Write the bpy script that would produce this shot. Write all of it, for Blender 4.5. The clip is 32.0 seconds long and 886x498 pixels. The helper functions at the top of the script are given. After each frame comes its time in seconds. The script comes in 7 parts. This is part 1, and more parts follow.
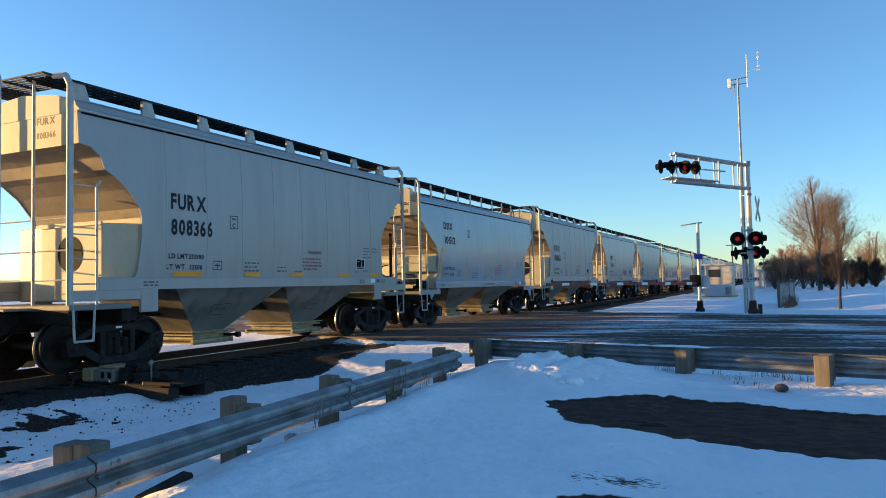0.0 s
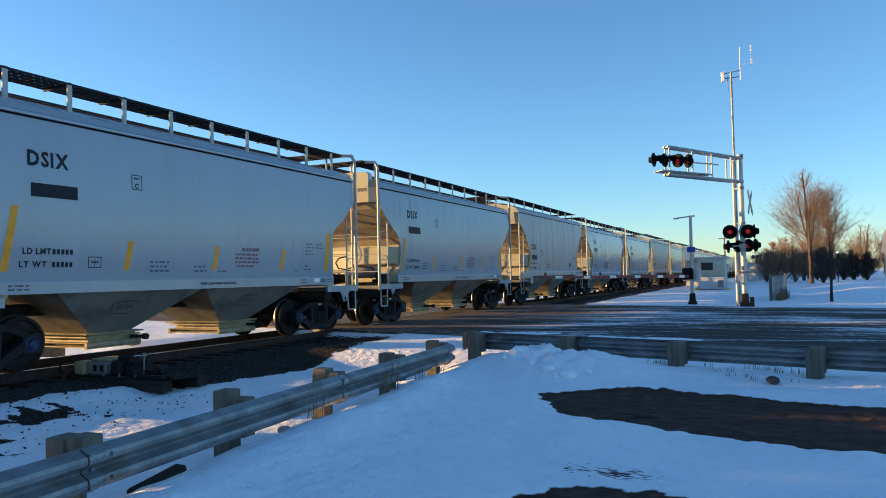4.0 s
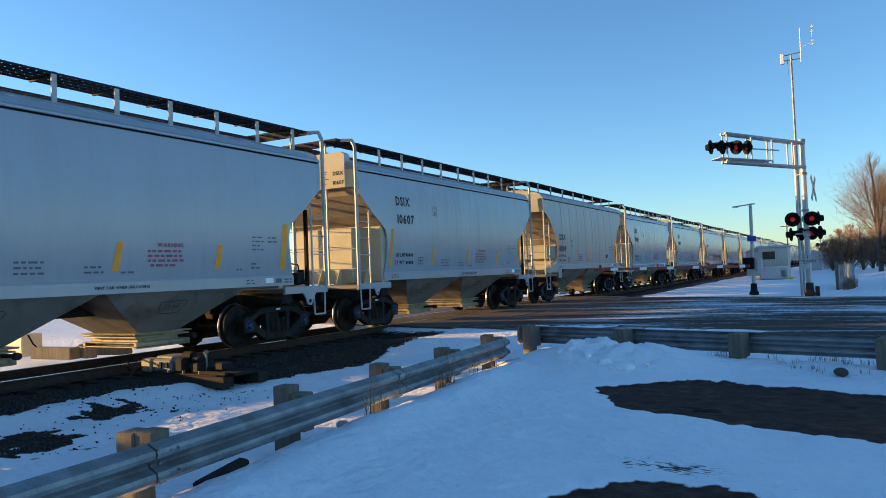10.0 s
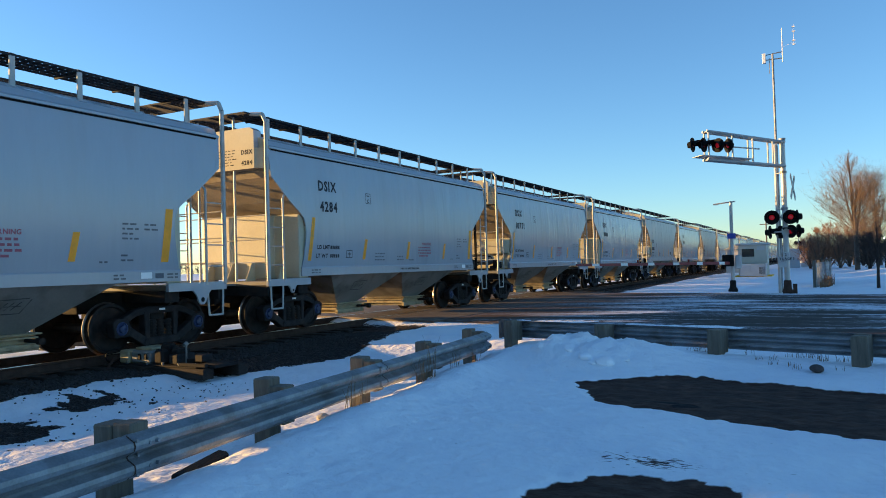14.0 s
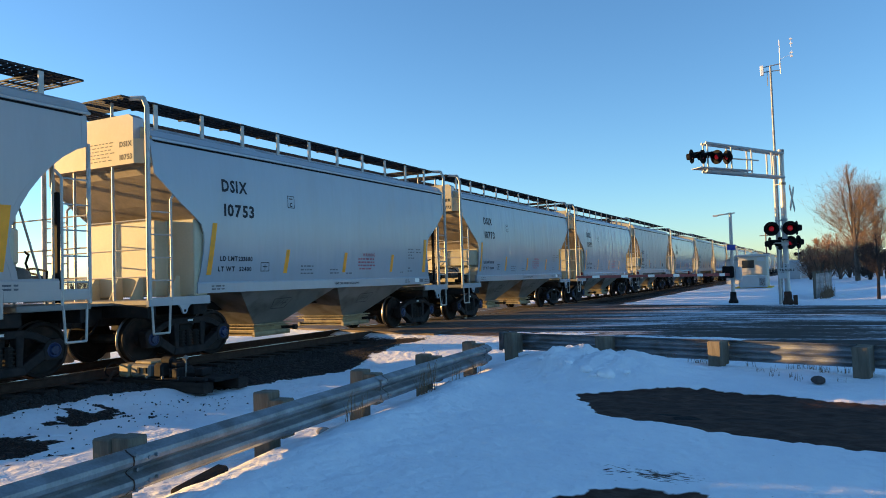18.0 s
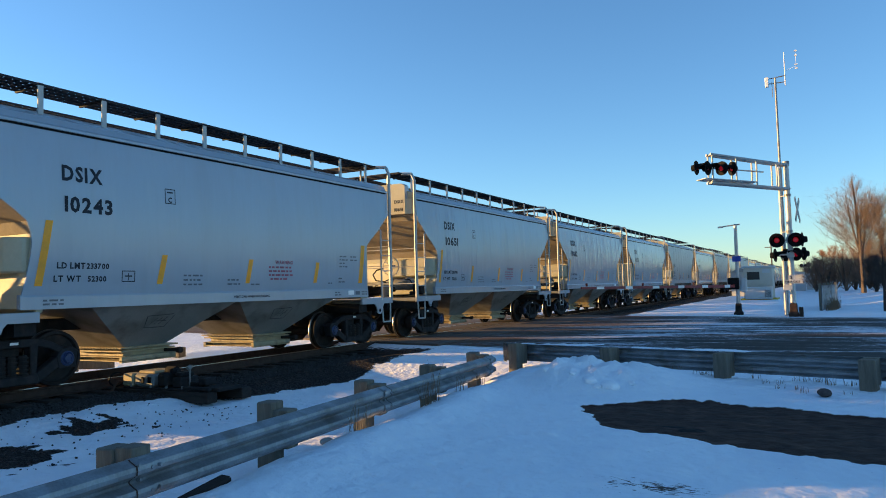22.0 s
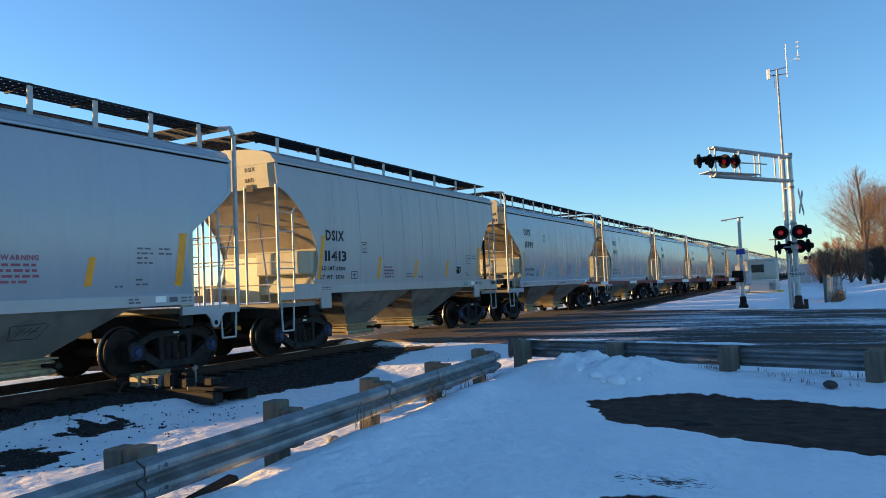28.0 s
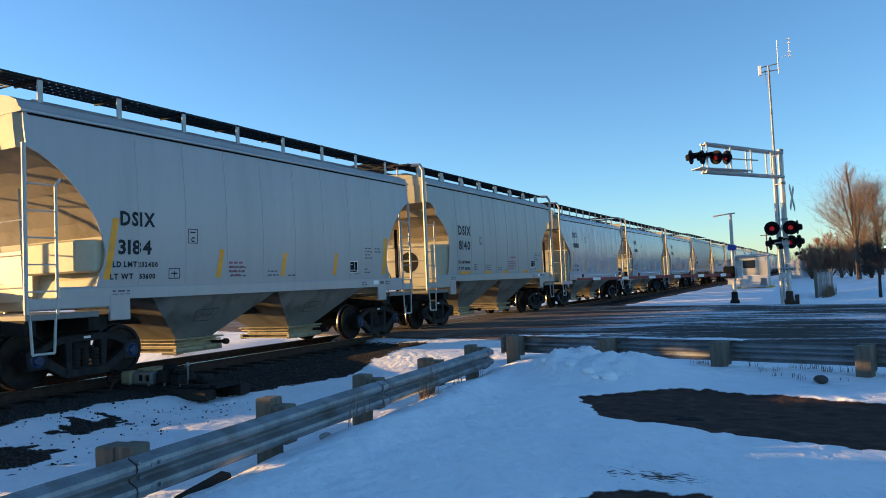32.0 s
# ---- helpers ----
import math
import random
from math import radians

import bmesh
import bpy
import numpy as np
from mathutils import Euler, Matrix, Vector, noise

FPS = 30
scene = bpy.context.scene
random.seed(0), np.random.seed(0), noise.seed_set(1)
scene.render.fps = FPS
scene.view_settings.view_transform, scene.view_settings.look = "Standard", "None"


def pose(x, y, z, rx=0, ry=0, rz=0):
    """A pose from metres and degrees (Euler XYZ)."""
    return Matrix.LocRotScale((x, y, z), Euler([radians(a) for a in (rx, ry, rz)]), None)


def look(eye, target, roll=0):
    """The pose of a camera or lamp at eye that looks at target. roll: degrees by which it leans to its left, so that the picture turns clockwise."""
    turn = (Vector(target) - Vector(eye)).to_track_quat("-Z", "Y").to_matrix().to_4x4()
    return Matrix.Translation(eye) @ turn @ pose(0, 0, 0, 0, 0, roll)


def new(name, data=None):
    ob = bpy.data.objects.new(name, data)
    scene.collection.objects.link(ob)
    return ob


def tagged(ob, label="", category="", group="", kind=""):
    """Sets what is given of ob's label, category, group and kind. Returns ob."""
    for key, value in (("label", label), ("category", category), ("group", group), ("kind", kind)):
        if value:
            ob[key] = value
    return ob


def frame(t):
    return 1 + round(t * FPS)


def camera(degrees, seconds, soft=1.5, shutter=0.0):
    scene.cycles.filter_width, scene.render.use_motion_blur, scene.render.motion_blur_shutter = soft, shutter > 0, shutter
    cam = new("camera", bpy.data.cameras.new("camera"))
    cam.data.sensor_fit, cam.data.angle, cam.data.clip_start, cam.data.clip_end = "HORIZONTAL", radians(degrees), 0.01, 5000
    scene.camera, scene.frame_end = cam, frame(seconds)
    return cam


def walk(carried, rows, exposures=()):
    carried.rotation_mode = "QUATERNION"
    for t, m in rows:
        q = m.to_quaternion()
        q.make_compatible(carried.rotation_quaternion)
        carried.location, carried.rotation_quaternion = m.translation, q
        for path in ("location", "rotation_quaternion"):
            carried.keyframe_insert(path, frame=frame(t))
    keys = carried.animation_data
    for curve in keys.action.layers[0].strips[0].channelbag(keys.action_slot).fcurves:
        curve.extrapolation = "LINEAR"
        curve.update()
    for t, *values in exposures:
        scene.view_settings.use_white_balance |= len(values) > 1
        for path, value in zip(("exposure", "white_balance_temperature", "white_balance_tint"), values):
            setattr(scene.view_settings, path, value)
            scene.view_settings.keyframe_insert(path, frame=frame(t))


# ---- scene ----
# A freight train of covered hoppers passes a snowy level crossing at low winter sun.
# World: y runs along the track, x to the right of it, z = 0 is the top of the rails.
EYE = 1.412
cam = camera(62.78, 32.0, soft=0.95)
PATH = [
    (0.0, pose(0, 0, EYE, 92.78, 1.26, 25.29)),
    (0.5, pose(0, 0, EYE, 92.69, 1.17, 25.25)),
    (1.0, pose(0, 0, EYE, 92.56, 1.21, 25.26)),
    (1.5, pose(0, 0, EYE, 92.57, 1.35, 25.31)),
    (2.0, pose(0, 0, EYE, 92.51, 1.41, 24.97)),
    (2.5, pose(0, 0, EYE, 92.41, 1.32, 24.72)),
    (3.0, pose(0, 0, EYE, 92.36, 1.34, 24.59)),
    (3.5, pose(0, 0, EYE, 92.27, 1.27, 24.56)),
    (5.5, pose(0, 0, EYE, 92.06, 1.35, 25.84)),
    (6.0, pose(0, 0, EYE, 92.02, 1.36, 25.96)),
    (6.5, pose(0, 0, EYE, 91.97, 1.34, 26.13)),
    (7.0, pose(0, 0, EYE, 92.07, 1.41, 26.27)),
    (7.5, pose(0, 0, EYE, 92.26, 1.52, 26.55)),
    (8.0, pose(0, 0, EYE, 92.35, 1.78, 26.79)),
    (8.5, pose(0, 0, EYE, 92.48, 2.25, 27.33)),
    (9.0, pose(0, 0, EYE, 92.38, 2.70, 28.20)),
    (9.5, pose(0, 0, EYE, 92.24, 2.61, 28.89)),
    (10.0, pose(0, 0, EYE, 91.91, 2.23, 28.98)),
    (10.5, pose(0, 0, EYE, 91.64, 1.93, 29.01)),
    (11.0, pose(0, 0, EYE, 91.56, 1.68, 29.17)),
    (11.5, pose(0, 0, EYE, 91.42, 1.43, 29.01)),
    (12.0, pose(0, 0, EYE, 91.39, 1.31, 28.95)),
    (12.5, pose(0, 0, EYE, 91.51, 1.29, 28.80)),
    (13.0, pose(0, 0, EYE, 91.73, 1.68, 28.52)),
    (13.5, pose(0, 0, EYE, 91.41, 1.64, 28.08)),
    (14.0, pose(0, 0, EYE, 91.38, 1.62, 27.59)),
    (14.5, pose(0, 0, EYE, 91.89, 1.81, 27.40)),
    (16.5, pose(0, 0, EYE, 92.32, 2.00, 27.64)),
    (17.0, pose(0, 0, EYE, 92.33, 1.90, 27.75)),
    (17.5, pose(0, 0, EYE, 92.38, 1.86, 27.68)),
    (18.0, pose(0, 0, EYE, 92.36, 1.82, 27.59)),
    (18.5, pose(0, 0, EYE, 92.35, 1.82, 27.53)),
    (19.0, pose(0, 0, EYE, 92.44, 1.69, 27.40)),
    (19.5, pose(0, 0, EYE, 92.70, 1.72, 27.45)),
    (20.0, pose(0, 0, EYE, 92.75, 1.58, 27.42)),
    (20.5, pose(0, 0, EYE, 92.83, 1.55, 27.57)),
    (21.0, pose(0, 0, EYE, 92.95, 1.58, 27.72)),
    (21.5, pose(0, 0, EYE, 93.10, 1.55, 27.83)),
    (22.0, pose(0, 0, EYE, 93.20, 1.61, 27.93)),
    (22.5, pose(0, 0, EYE, 93.28, 1.66, 28.00)),
    (23.0, pose(0, 0, EYE, 93.39, 1.73, 28.04)),
    (23.5, pose(0, 0, EYE, 93.45, 1.76, 28.06)),
    (24.0, pose(0, 0, EYE, 93.44, 1.81, 28.09)),
    (24.5, pose(0, 0, EYE, 93.35, 1.85, 28.01)),
    (25.0, pose(0, 0, EYE, 93.29, 1.85, 27.98)),
    (25.5, pose(0, 0, EYE, 93.18, 1.79, 27.88)),
    (27.5, pose(0, 0, EYE, 92.97, 2.22, 28.28)),
    (28.0, pose(0, 0, EYE, 92.98, 2.40, 28.24)),
    (28.5, pose(0, 0, EYE, 92.89, 2.57, 28.32)),
    (29.0, pose(0, 0, EYE, 92.86, 2.55, 28.43)),
    (29.5, pose(0, 0, EYE, 92.81, 2.62, 28.23)),
    (30.0, pose(0, 0, EYE, 92.74, 2.63, 28.14)),
    (30.5, pose(0, 0, EYE, 92.65, 2.60, 27.92)),
    (31.0, pose(0, 0, EYE, 92.66, 2.52, 27.69)),
    (31.5, pose(0, 0, EYE, 92.71, 2.58, 27.67)),
    (32.0, pose(0, 0, EYE, 92.66, 2.53, 27.67)),
]

walk(cam, PATH, [(0.0, 1.53, 6290.0, 8.0), (32.0, 1.53, 6290.0, 8.0)])

# ------------------------------------------------------------------ light
SUN_EL, SUN_AZ = 5.6, 15.0          # height of the sun; turn from -x towards -y
sun_way = Vector((-math.cos(radians(SUN_AZ)) * math.cos(radians(SUN_EL)),
                  -math.sin(radians(SUN_AZ)) * math.cos(radians(SUN_EL)), math.sin(radians(SUN_EL))))
world = bpy.data.worlds.new("world")
scene.world = world
world.use_nodes = True
wn = world.node_tree.nodes
sky = wn.new("ShaderNodeTexSky")
sky.sky_type, sky.sun_disc = 'NISHITA', False
sky.sun_elevation = radians(SUN_EL)
sky.sun_rotation = math.atan2(sun_way.x, sun_way.y)
sky.air_density, sky.dust_density, sky.ozone_density = 0.85, 0.12, 3.1
wn["Background"].inputs[1].default_value = 0.126
world.node_tree.links.new(sky.outputs[0], wn["Background"].inputs[0])
sun = new("sun", bpy.data.lights.new("sun", 'SUN'))
sun.data.energy, sun.data.angle, sun.data.color = 4.2, radians(0.55), (1.0, 0.58, 0.20)
sun.matrix_world = look(sun_way * 50, (0, 0, 0))

# ------------------------------------------------------------------ materials
def mat(name, base, rough=0.6, metal=0.0, vary=0.12, scale=3.0, fine=60.0, bump=0.15, dirt=None, dirt_amount=0.0,
        dirt_scale=1.2, stretch=(1, 1, 1), spread=0.0, depth=0.01, wave=0.0):
    m = bpy.data.materials.new(name)
    m.use_nodes = True
    n, k = m.node_tree.nodes, m.node_tree.links
    b = n["Principled BSDF"]
    tc = n.new("ShaderNodeTexCoord")
    mp = n.new("ShaderNodeMapping")
    mp.inputs["Scale"].default_value = stretch
    k.new(tc.outputs["Object"], mp.inputs["Vector"])
    big = n.new("ShaderNodeTexNoise")
    big.inputs["Scale"].default_value, big.inputs["Detail"].default_value = scale, 5
    small = n.new("ShaderNodeTexNoise")
    small.inputs["Scale"].default_value, small.inputs["Detail"].default_value = fine, 3
    k.new(mp.outputs[0], big.inputs["Vector"])
    k.new(mp.outputs[0], small.inputs["Vector"])
    mix = n.new("ShaderNodeMix")
    mix.data_type = 'RGBA'
    mix.inputs["A"].default_value = (*[c * (1 - vary) for c in base], 1)
    mix.inputs["B"].default_value = (*[min(1, c * (1 + vary)) for c in base], 1)
    add = n.new("ShaderNodeMath")
    add.operation = 'ADD'
    half = n.new("ShaderNodeMath")
    half.operation, half.inputs[1].default_value = 'MULTIPLY', 0.4
    k.new(small.outputs["Fac"], half.inputs[0])
    k.new(big.outputs["Fac"], add.inputs[0])
    k.new(half.outputs[0], add.inputs[1])
    rng = n.new("ShaderNodeMapRange")
    rng.inputs["From Min"].default_value, rng.inputs["From Max"].default_value = 0.45, 0.95
    k.new(add.outputs[0], rng.inputs["Value"])
    k.new(rng.outputs[0], mix.inputs["Factor"])
    out = mix.outputs["Result"]
    if spread:
        info = n.new("ShaderNodeObjectInfo")
        r2 = n.new("ShaderNodeMapRange")
        r2.inputs["To Min"].default_value, r2.inputs["To Max"].default_value = 1 - spread, 1 + spread
        k.new(info.outputs["Random"], r2.inputs["Value"])
        hs = n.new("ShaderNodeHueSaturation")
        k.new(r2.outputs[0], hs.inputs["Value"])
        k.new(out, hs.inputs["Color"])
        out = hs.outputs[0]
    if dirt:
        dn = n.new("ShaderNodeTexNoise")
        dn.inputs["Scale"].default_value, dn.inputs["Detail"].default_value = dirt_scale, 8
        k.new(mp.outputs[0], dn.inputs["Vector"])
        dr = n.new("ShaderNodeMapRange")
        dr.inputs["From Min"].default_value, dr.inputs["From Max"].default_value = 0.5, 0.72
        dr.inputs["To Max"].default_value = dirt_amount
        k.new(dn.outputs["Fac"], dr.inputs["Value"])
        m2 = n.new("ShaderNodeMix")
        m2.data_type = 'RGBA'
        m2.inputs["B"].default_value = (*dirt, 1)
        k.new(out, m2.inputs["A"])
        k.new(dr.outputs[0], m2.inputs["Factor"])
        out = m2.outputs["Result"]
    k.new(out, b.inputs["Base Color"])
    b.inputs["Roughness"].default_value, b.inputs["Metallic"].default_value = rough, metal
    if wave:
        wv = n.new("ShaderNodeTexNoise")
        wv.inputs["Scale"].default_value, wv.inputs["Detail"].default_value = 1.6, 2
        wm = n.new("ShaderNodeMapping")
        wm.inputs["Scale"].default_value = (1.0, 1.4, 0.22)
        k.new(tc.outputs["Object"], wm.inputs["Vector"]), k.new(wm.outputs[0], wv.inputs["Vector"])
        wb = n.new("ShaderNodeBump")
        wb.inputs["Strength"].default_value, wb.inputs["Distance"].default_value = 1.0, wave
        k.new(wv.outputs["Fac"], wb.inputs["Height"])
    if bump:
        bp = n.new("ShaderNodeBump")
        bp.inputs["Strength"].default_value, bp.inputs["Distance"].default_value = bump, depth
        k.new(small.outputs["Fac"], bp.inputs["Height"])
        if wave:
            k.new(wb.outputs[0], bp.inputs["Normal"])
        k.new(bp.outputs[0], b.inputs["Normal"])
    return m


def glow(name, colour, power, base=(0.02, 0.005, 0.005)):
    m = bpy.data.materials.new(name)
    m.use_nodes = True
    b = m.node_tree.nodes["Principled BSDF"]
    b.inputs["Base Color"].default_value = (*base, 1)
    b.inputs["Emission Color"].default_value = (*colour, 1)
    b.inputs["Emission Strength"].default_value = power
    b.inputs["Roughness"].default_value = 0.25
    return m


# side paint kept bluer than the ends: some sky-lit shade is in its colour
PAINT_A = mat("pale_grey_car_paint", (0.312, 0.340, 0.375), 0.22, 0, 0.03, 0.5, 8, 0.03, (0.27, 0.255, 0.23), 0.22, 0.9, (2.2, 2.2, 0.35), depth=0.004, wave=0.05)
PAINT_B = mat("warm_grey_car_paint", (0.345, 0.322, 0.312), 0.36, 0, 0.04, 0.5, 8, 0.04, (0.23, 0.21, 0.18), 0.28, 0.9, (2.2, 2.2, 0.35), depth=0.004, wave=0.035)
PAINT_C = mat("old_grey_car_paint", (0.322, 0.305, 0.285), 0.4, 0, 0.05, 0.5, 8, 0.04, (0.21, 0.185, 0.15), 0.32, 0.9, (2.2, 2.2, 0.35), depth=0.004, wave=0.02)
# same car paint on the ends, dusty, with warm sunlight put into the colour
PAINT_END = mat("sun_toned_dusty_cream_end_paint", (0.475, 0.44, 0.315), 0.6, 0, 0.1, 1.2, 20, 0.06, (0.33, 0.275, 0.18), 0.42, 1.6, depth=0.004)
# brown dust and the recess shade of the slopes, both put into this colour
PAINT_SLOPE = mat("shade_and_dust_brown_slope_paint", (0.245, 0.20, 0.14), 0.75, 0, 0.2, 1.2, 20, 0.06, (0.08, 0.058, 0.038), 0.6, 1.8, depth=0.004)
PIPE = mat("pale_grey_rail_paint", (0.44, 0.43, 0.40), 0.5, 0, 0.1, 6, 40, 0.05, (0.25, 0.17, 0.11), 0.4, 4)
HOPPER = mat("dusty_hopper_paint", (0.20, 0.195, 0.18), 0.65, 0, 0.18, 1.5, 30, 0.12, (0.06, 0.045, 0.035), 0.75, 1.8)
GATE = mat("yellowed_outlet_paint", (0.36, 0.29, 0.17), 0.6, 0, 0.2, 3, 40, 0.1, (0.09, 0.06, 0.035), 0.8, 4)
TRUCK = mat("grimy_cast_steel", (0.018, 0.016, 0.015), 0.85, 0.0, 0.35, 6, 50, 0.3, (0.060, 0.042, 0.031), 0.5, 5)
WHEEL = mat("worn_wheel_steel", (0.018, 0.0145, 0.013), 0.7, 0.0, 0.35, 8, 60, 0.1, (0.055, 0.034, 0.025), 0.6, 6)
FRAME = mat("dusty_cast_steel", (0.021, 0.0185, 0.0185), 0.75, 0.0, 0.35, 6, 50, 0.3, (0.060, 0.044, 0.036), 0.5, 5)
TREAD = mat("bright_wheel_tread", (0.20, 0.18, 0.16), 0.35, 0.9, 0.15, 8, 60, 0.05)
SHINY = mat("polished_rail_steel", (0.45, 0.43, 0.40), 0.28, 1.0, 0.1, 4, 50, 0.02)
CAP = mat("blue_bearing_cap_paint", (0.010, 0.025, 0.085), 0.5, 0, 0.2, 20, 90, 0.1, (0.05, 0.05, 0.06), 0.6, 18)
GRATE = mat("dark_galvanised_grating", (0.03, 0.03, 0.032), 0.7, 0.2, 0.2, 6, 50, 0.1)
YELLOW = mat("yellow_reflective_strip", (0.86, 0.33, 0.006), 0.5, 0, 0.10, 5, 50, 0.05, (0.45, 0.22, 0.04), 0.3, 6)
INK = mat("black_stencil_paint", (0.012, 0.014, 0.022), 0.5, 0, 0.3, 6, 60, 0.0)
FAINT = mat("worn_dark_stencil_paint", (0.055, 0.053, 0.052), 0.7, 0, 0.4, 8, 60, 0.0, (0.15, 0.145, 0.135), 0.9, 7)
INK_SMALL = mat("thin_grey_stencil_paint", (0.075, 0.085, 0.105), 0.5, 0, 0.3, 6, 60, 0.0)
INK_RED = mat("red_stencil_paint", (0.25, 0.06, 0.09), 0.5, 0, 0.3, 6, 60, 0.0)
SPRAY = mat("dark_spray_paint", (0.03, 0.03, 0.05), 0.6, 0, 0.4, 5, 40, 0.0)
SPRAY_P = mat("purple_spray_paint", (0.16, 0.09, 0.16), 0.6, 0, 0.4, 5, 40, 0.0)
GALV = mat("weathered_galvanised_steel", (0.24, 0.25, 0.26), 0.5, 0.5, 0.35, 3.5, 50, 0.12, (0.12, 0.09, 0.07), 0.75, 3.2, (1, 1, 1))
WOOD = mat("weathered_timber", (0.15, 0.128, 0.096), 0.9, 0, 0.35, 4, 30, 0.5, (0.12, 0.10, 0.08), 0.5, 6, (3, 3, 0.4))
TIE = mat("oily_tie_timber", (0.034, 0.026, 0.021), 0.85, 0, 0.35, 4, 30, 0.5, (0.08, 0.062, 0.05), 0.4, 6, (0.5, 3, 3))
RUST = mat("rusty_rail_steel", (0.062, 0.036, 0.025), 0.8, 0.1, 0.3, 6, 60, 0.2)
ALU = mat("silver_mast_paint", (0.46, 0.45, 0.43), 0.45, 0.3, 0.1, 3, 30, 0.05, (0.35, 0.33, 0.30), 0.4, 3)
BLACK = mat("matt_black_enamel", (0.005, 0.005, 0.0055), 0.8, 0, 0.2, 5, 40, 0.05)
WHITE = mat("white_enamel", (0.78, 0.78, 0.76), 0.4, 0, 0.06, 4, 40, 0.03)
BEIGE = mat("beige_hut_paint", (0.52, 0.47, 0.38), 0.6, 0, 0.08, 1.5, 30, 0.05, (0.32, 0.28, 0.22), 0.35, 1.5)
GREYBOX = mat("grey_cabinet_paint", (0.50, 0.50, 0.49), 0.5, 0, 0.08, 2, 30, 0.05, (0.3, 0.28, 0.26), 0.3, 2)
CONCRETE = mat("grey_concrete", (0.38, 0.36, 0.33), 0.9, 0, 0.15, 3, 60, 0.3, (0.22, 0.20, 0.18), 0.4, 3)
GLASS = mat("dark_window_glass", (0.02, 0.025, 0.03), 0.08, 0, 0.1, 2, 20, 0.0)
BARK = mat("grey_brown_bark", (0.11, 0.08, 0.062), 0.9, 0, 0.3, 5, 30, 0.5)
TWIG = mat("reddish_brown_twigs", (0.145, 0.092, 0.055), 0.9, 0, 0.3, 2, 30, 0.0)
# darker copy of the twigs; the street tree's backlit shade is in the colour
SHADE_TWIG = mat("shaded_brown_twigs", (0.040, 0.027, 0.021), 0.9, 0, 0.3, 2, 30, 0.0)
SHRUB = mat("reddish_brush_twigs", (0.23, 0.125, 0.078), 0.9, 0, 0.3, 2, 30, 0.0)
DRY = mat("tan_dry_reeds", (0.20, 0.125, 0.07), 0.9, 0, 0.3, 2, 30, 0.0)
SNOW_CLOD = mat("packed_snow", (0.90, 0.91, 0.93), 0.65, 0, 0.04, 3, 30, 0.3)
GRASS = mat("dry_straw_grass", (0.34, 0.25, 0.13), 0.9, 0, 0.3, 3, 30, 0.0)
RED_ON = glow("lit_red_lens", (1.0, 0.02, 0.05), 0.06, (0.10, 0.01, 0.015))
RED_OFF = glow("dim_red_lens", (1.0, 0.02, 0.05), 0.006, (0.05, 0.006, 0.008))
BLUE = mat("blue_sign_enamel", (0.02, 0.05, 0.35), 0.5, 0, 0.1, 4, 40, 0.0)
RED = mat("red_retroreflective_sheet", (0.22, 0.03, 0.03), 0.6, 0, 0.15, 4, 40, 0.0, (0.18, 0.05, 0.04), 0.4, 4)
YEL_PAINT = mat("yellow_safety_paint", (0.75, 0.48, 0.03), 0.55, 0, 0.1, 4, 40, 0.05)
STONE = mat("dark_brown_rock", (0.07, 0.055, 0.05), 0.9, 0, 0.3, 8, 40, 0.4)


# ------------------------------------------------------------------ building tools
def part(name, bm, material, parent=None, label="", smooth=False):
    me = bpy.data.meshes.new(name)
    bm.normal_update()
    bm.to_mesh(me)
    bm.free()
    for mm in (material if isinstance(material, (list, tuple)) else (material,)):
        me.materials.append(mm)
    if smooth:
        for p in me.polygons:
            p.use_smooth = True
    ob = new(name, me)
    if parent:
        ob.parent = parent
    if label:
        ob["label"] = label
    return ob


def again(ob, name, m, parent):
    o = new(name, ob.data)
    o.parent = parent
    o.matrix_basis = m
    for key in ("label", "kind"):
        if key in ob:
            o[key] = ob[key]
    return o


def box(bm, x0, x1, y0, y1, z0, z1, m=None, mi=0):
    vs = [bm.verts.new(v) for v in ((x0, y0, z0), (x1, y0, z0), (x1, y1, z0), (x0, y1, z0), (x0, y0, z1), (x1, y0, z1), (x1, y1, z1), (x0, y1, z1))]
    if m:
        for v in vs:
            v.co = m @ v.co
    for f in ((3, 2, 1, 0), (4, 5, 6, 7), (0, 1, 5, 4), (1, 2, 6, 5), (2, 3, 7, 6), (3, 0, 4, 7)):
        bm.faces.new([vs[i] for i in f]).material_index = mi
    return vs


def bevelled(bm, w):
    bmesh.ops.bevel(bm, geom=bm.edges[:], offset=w, segments=1, affect='EDGES', clamp_overlap=True)
    return bm


def tube(bm, p0, p1, r0, r1=None, n=8, caps=True, mi=0):
    p0, p1 = Vector(p0), Vector(p1)
    r1 = r0 if r1 is None else r1
    d = (p1 - p0).normalized()
    a = d.orthogonal().normalized()
    b = d.cross(a)
    rings = []
    for p, r in ((p0, r0), (p1, r1)):
        rings.append([bm.verts.new(p + (a * math.cos(2 * math.pi * i / n) + b * math.sin(2 * math.pi * i / n)) * r) for i in range(n)])
    for i in range(n):
        bm.faces.new((rings[0][i], rings[0][(i + 1) % n], rings[1][(i + 1) % n], rings[1][i])).material_index = mi
    if caps:
        bm.faces.new(rings[0][::-1]).material_index = mi
        bm.faces.new(rings[1]).material_index = mi


def pipe(bm, pts, r, n=6, mi=0):
    for p, q in zip(pts, pts[1:]):
        tube(bm, p, q, r, None, n, True, mi)


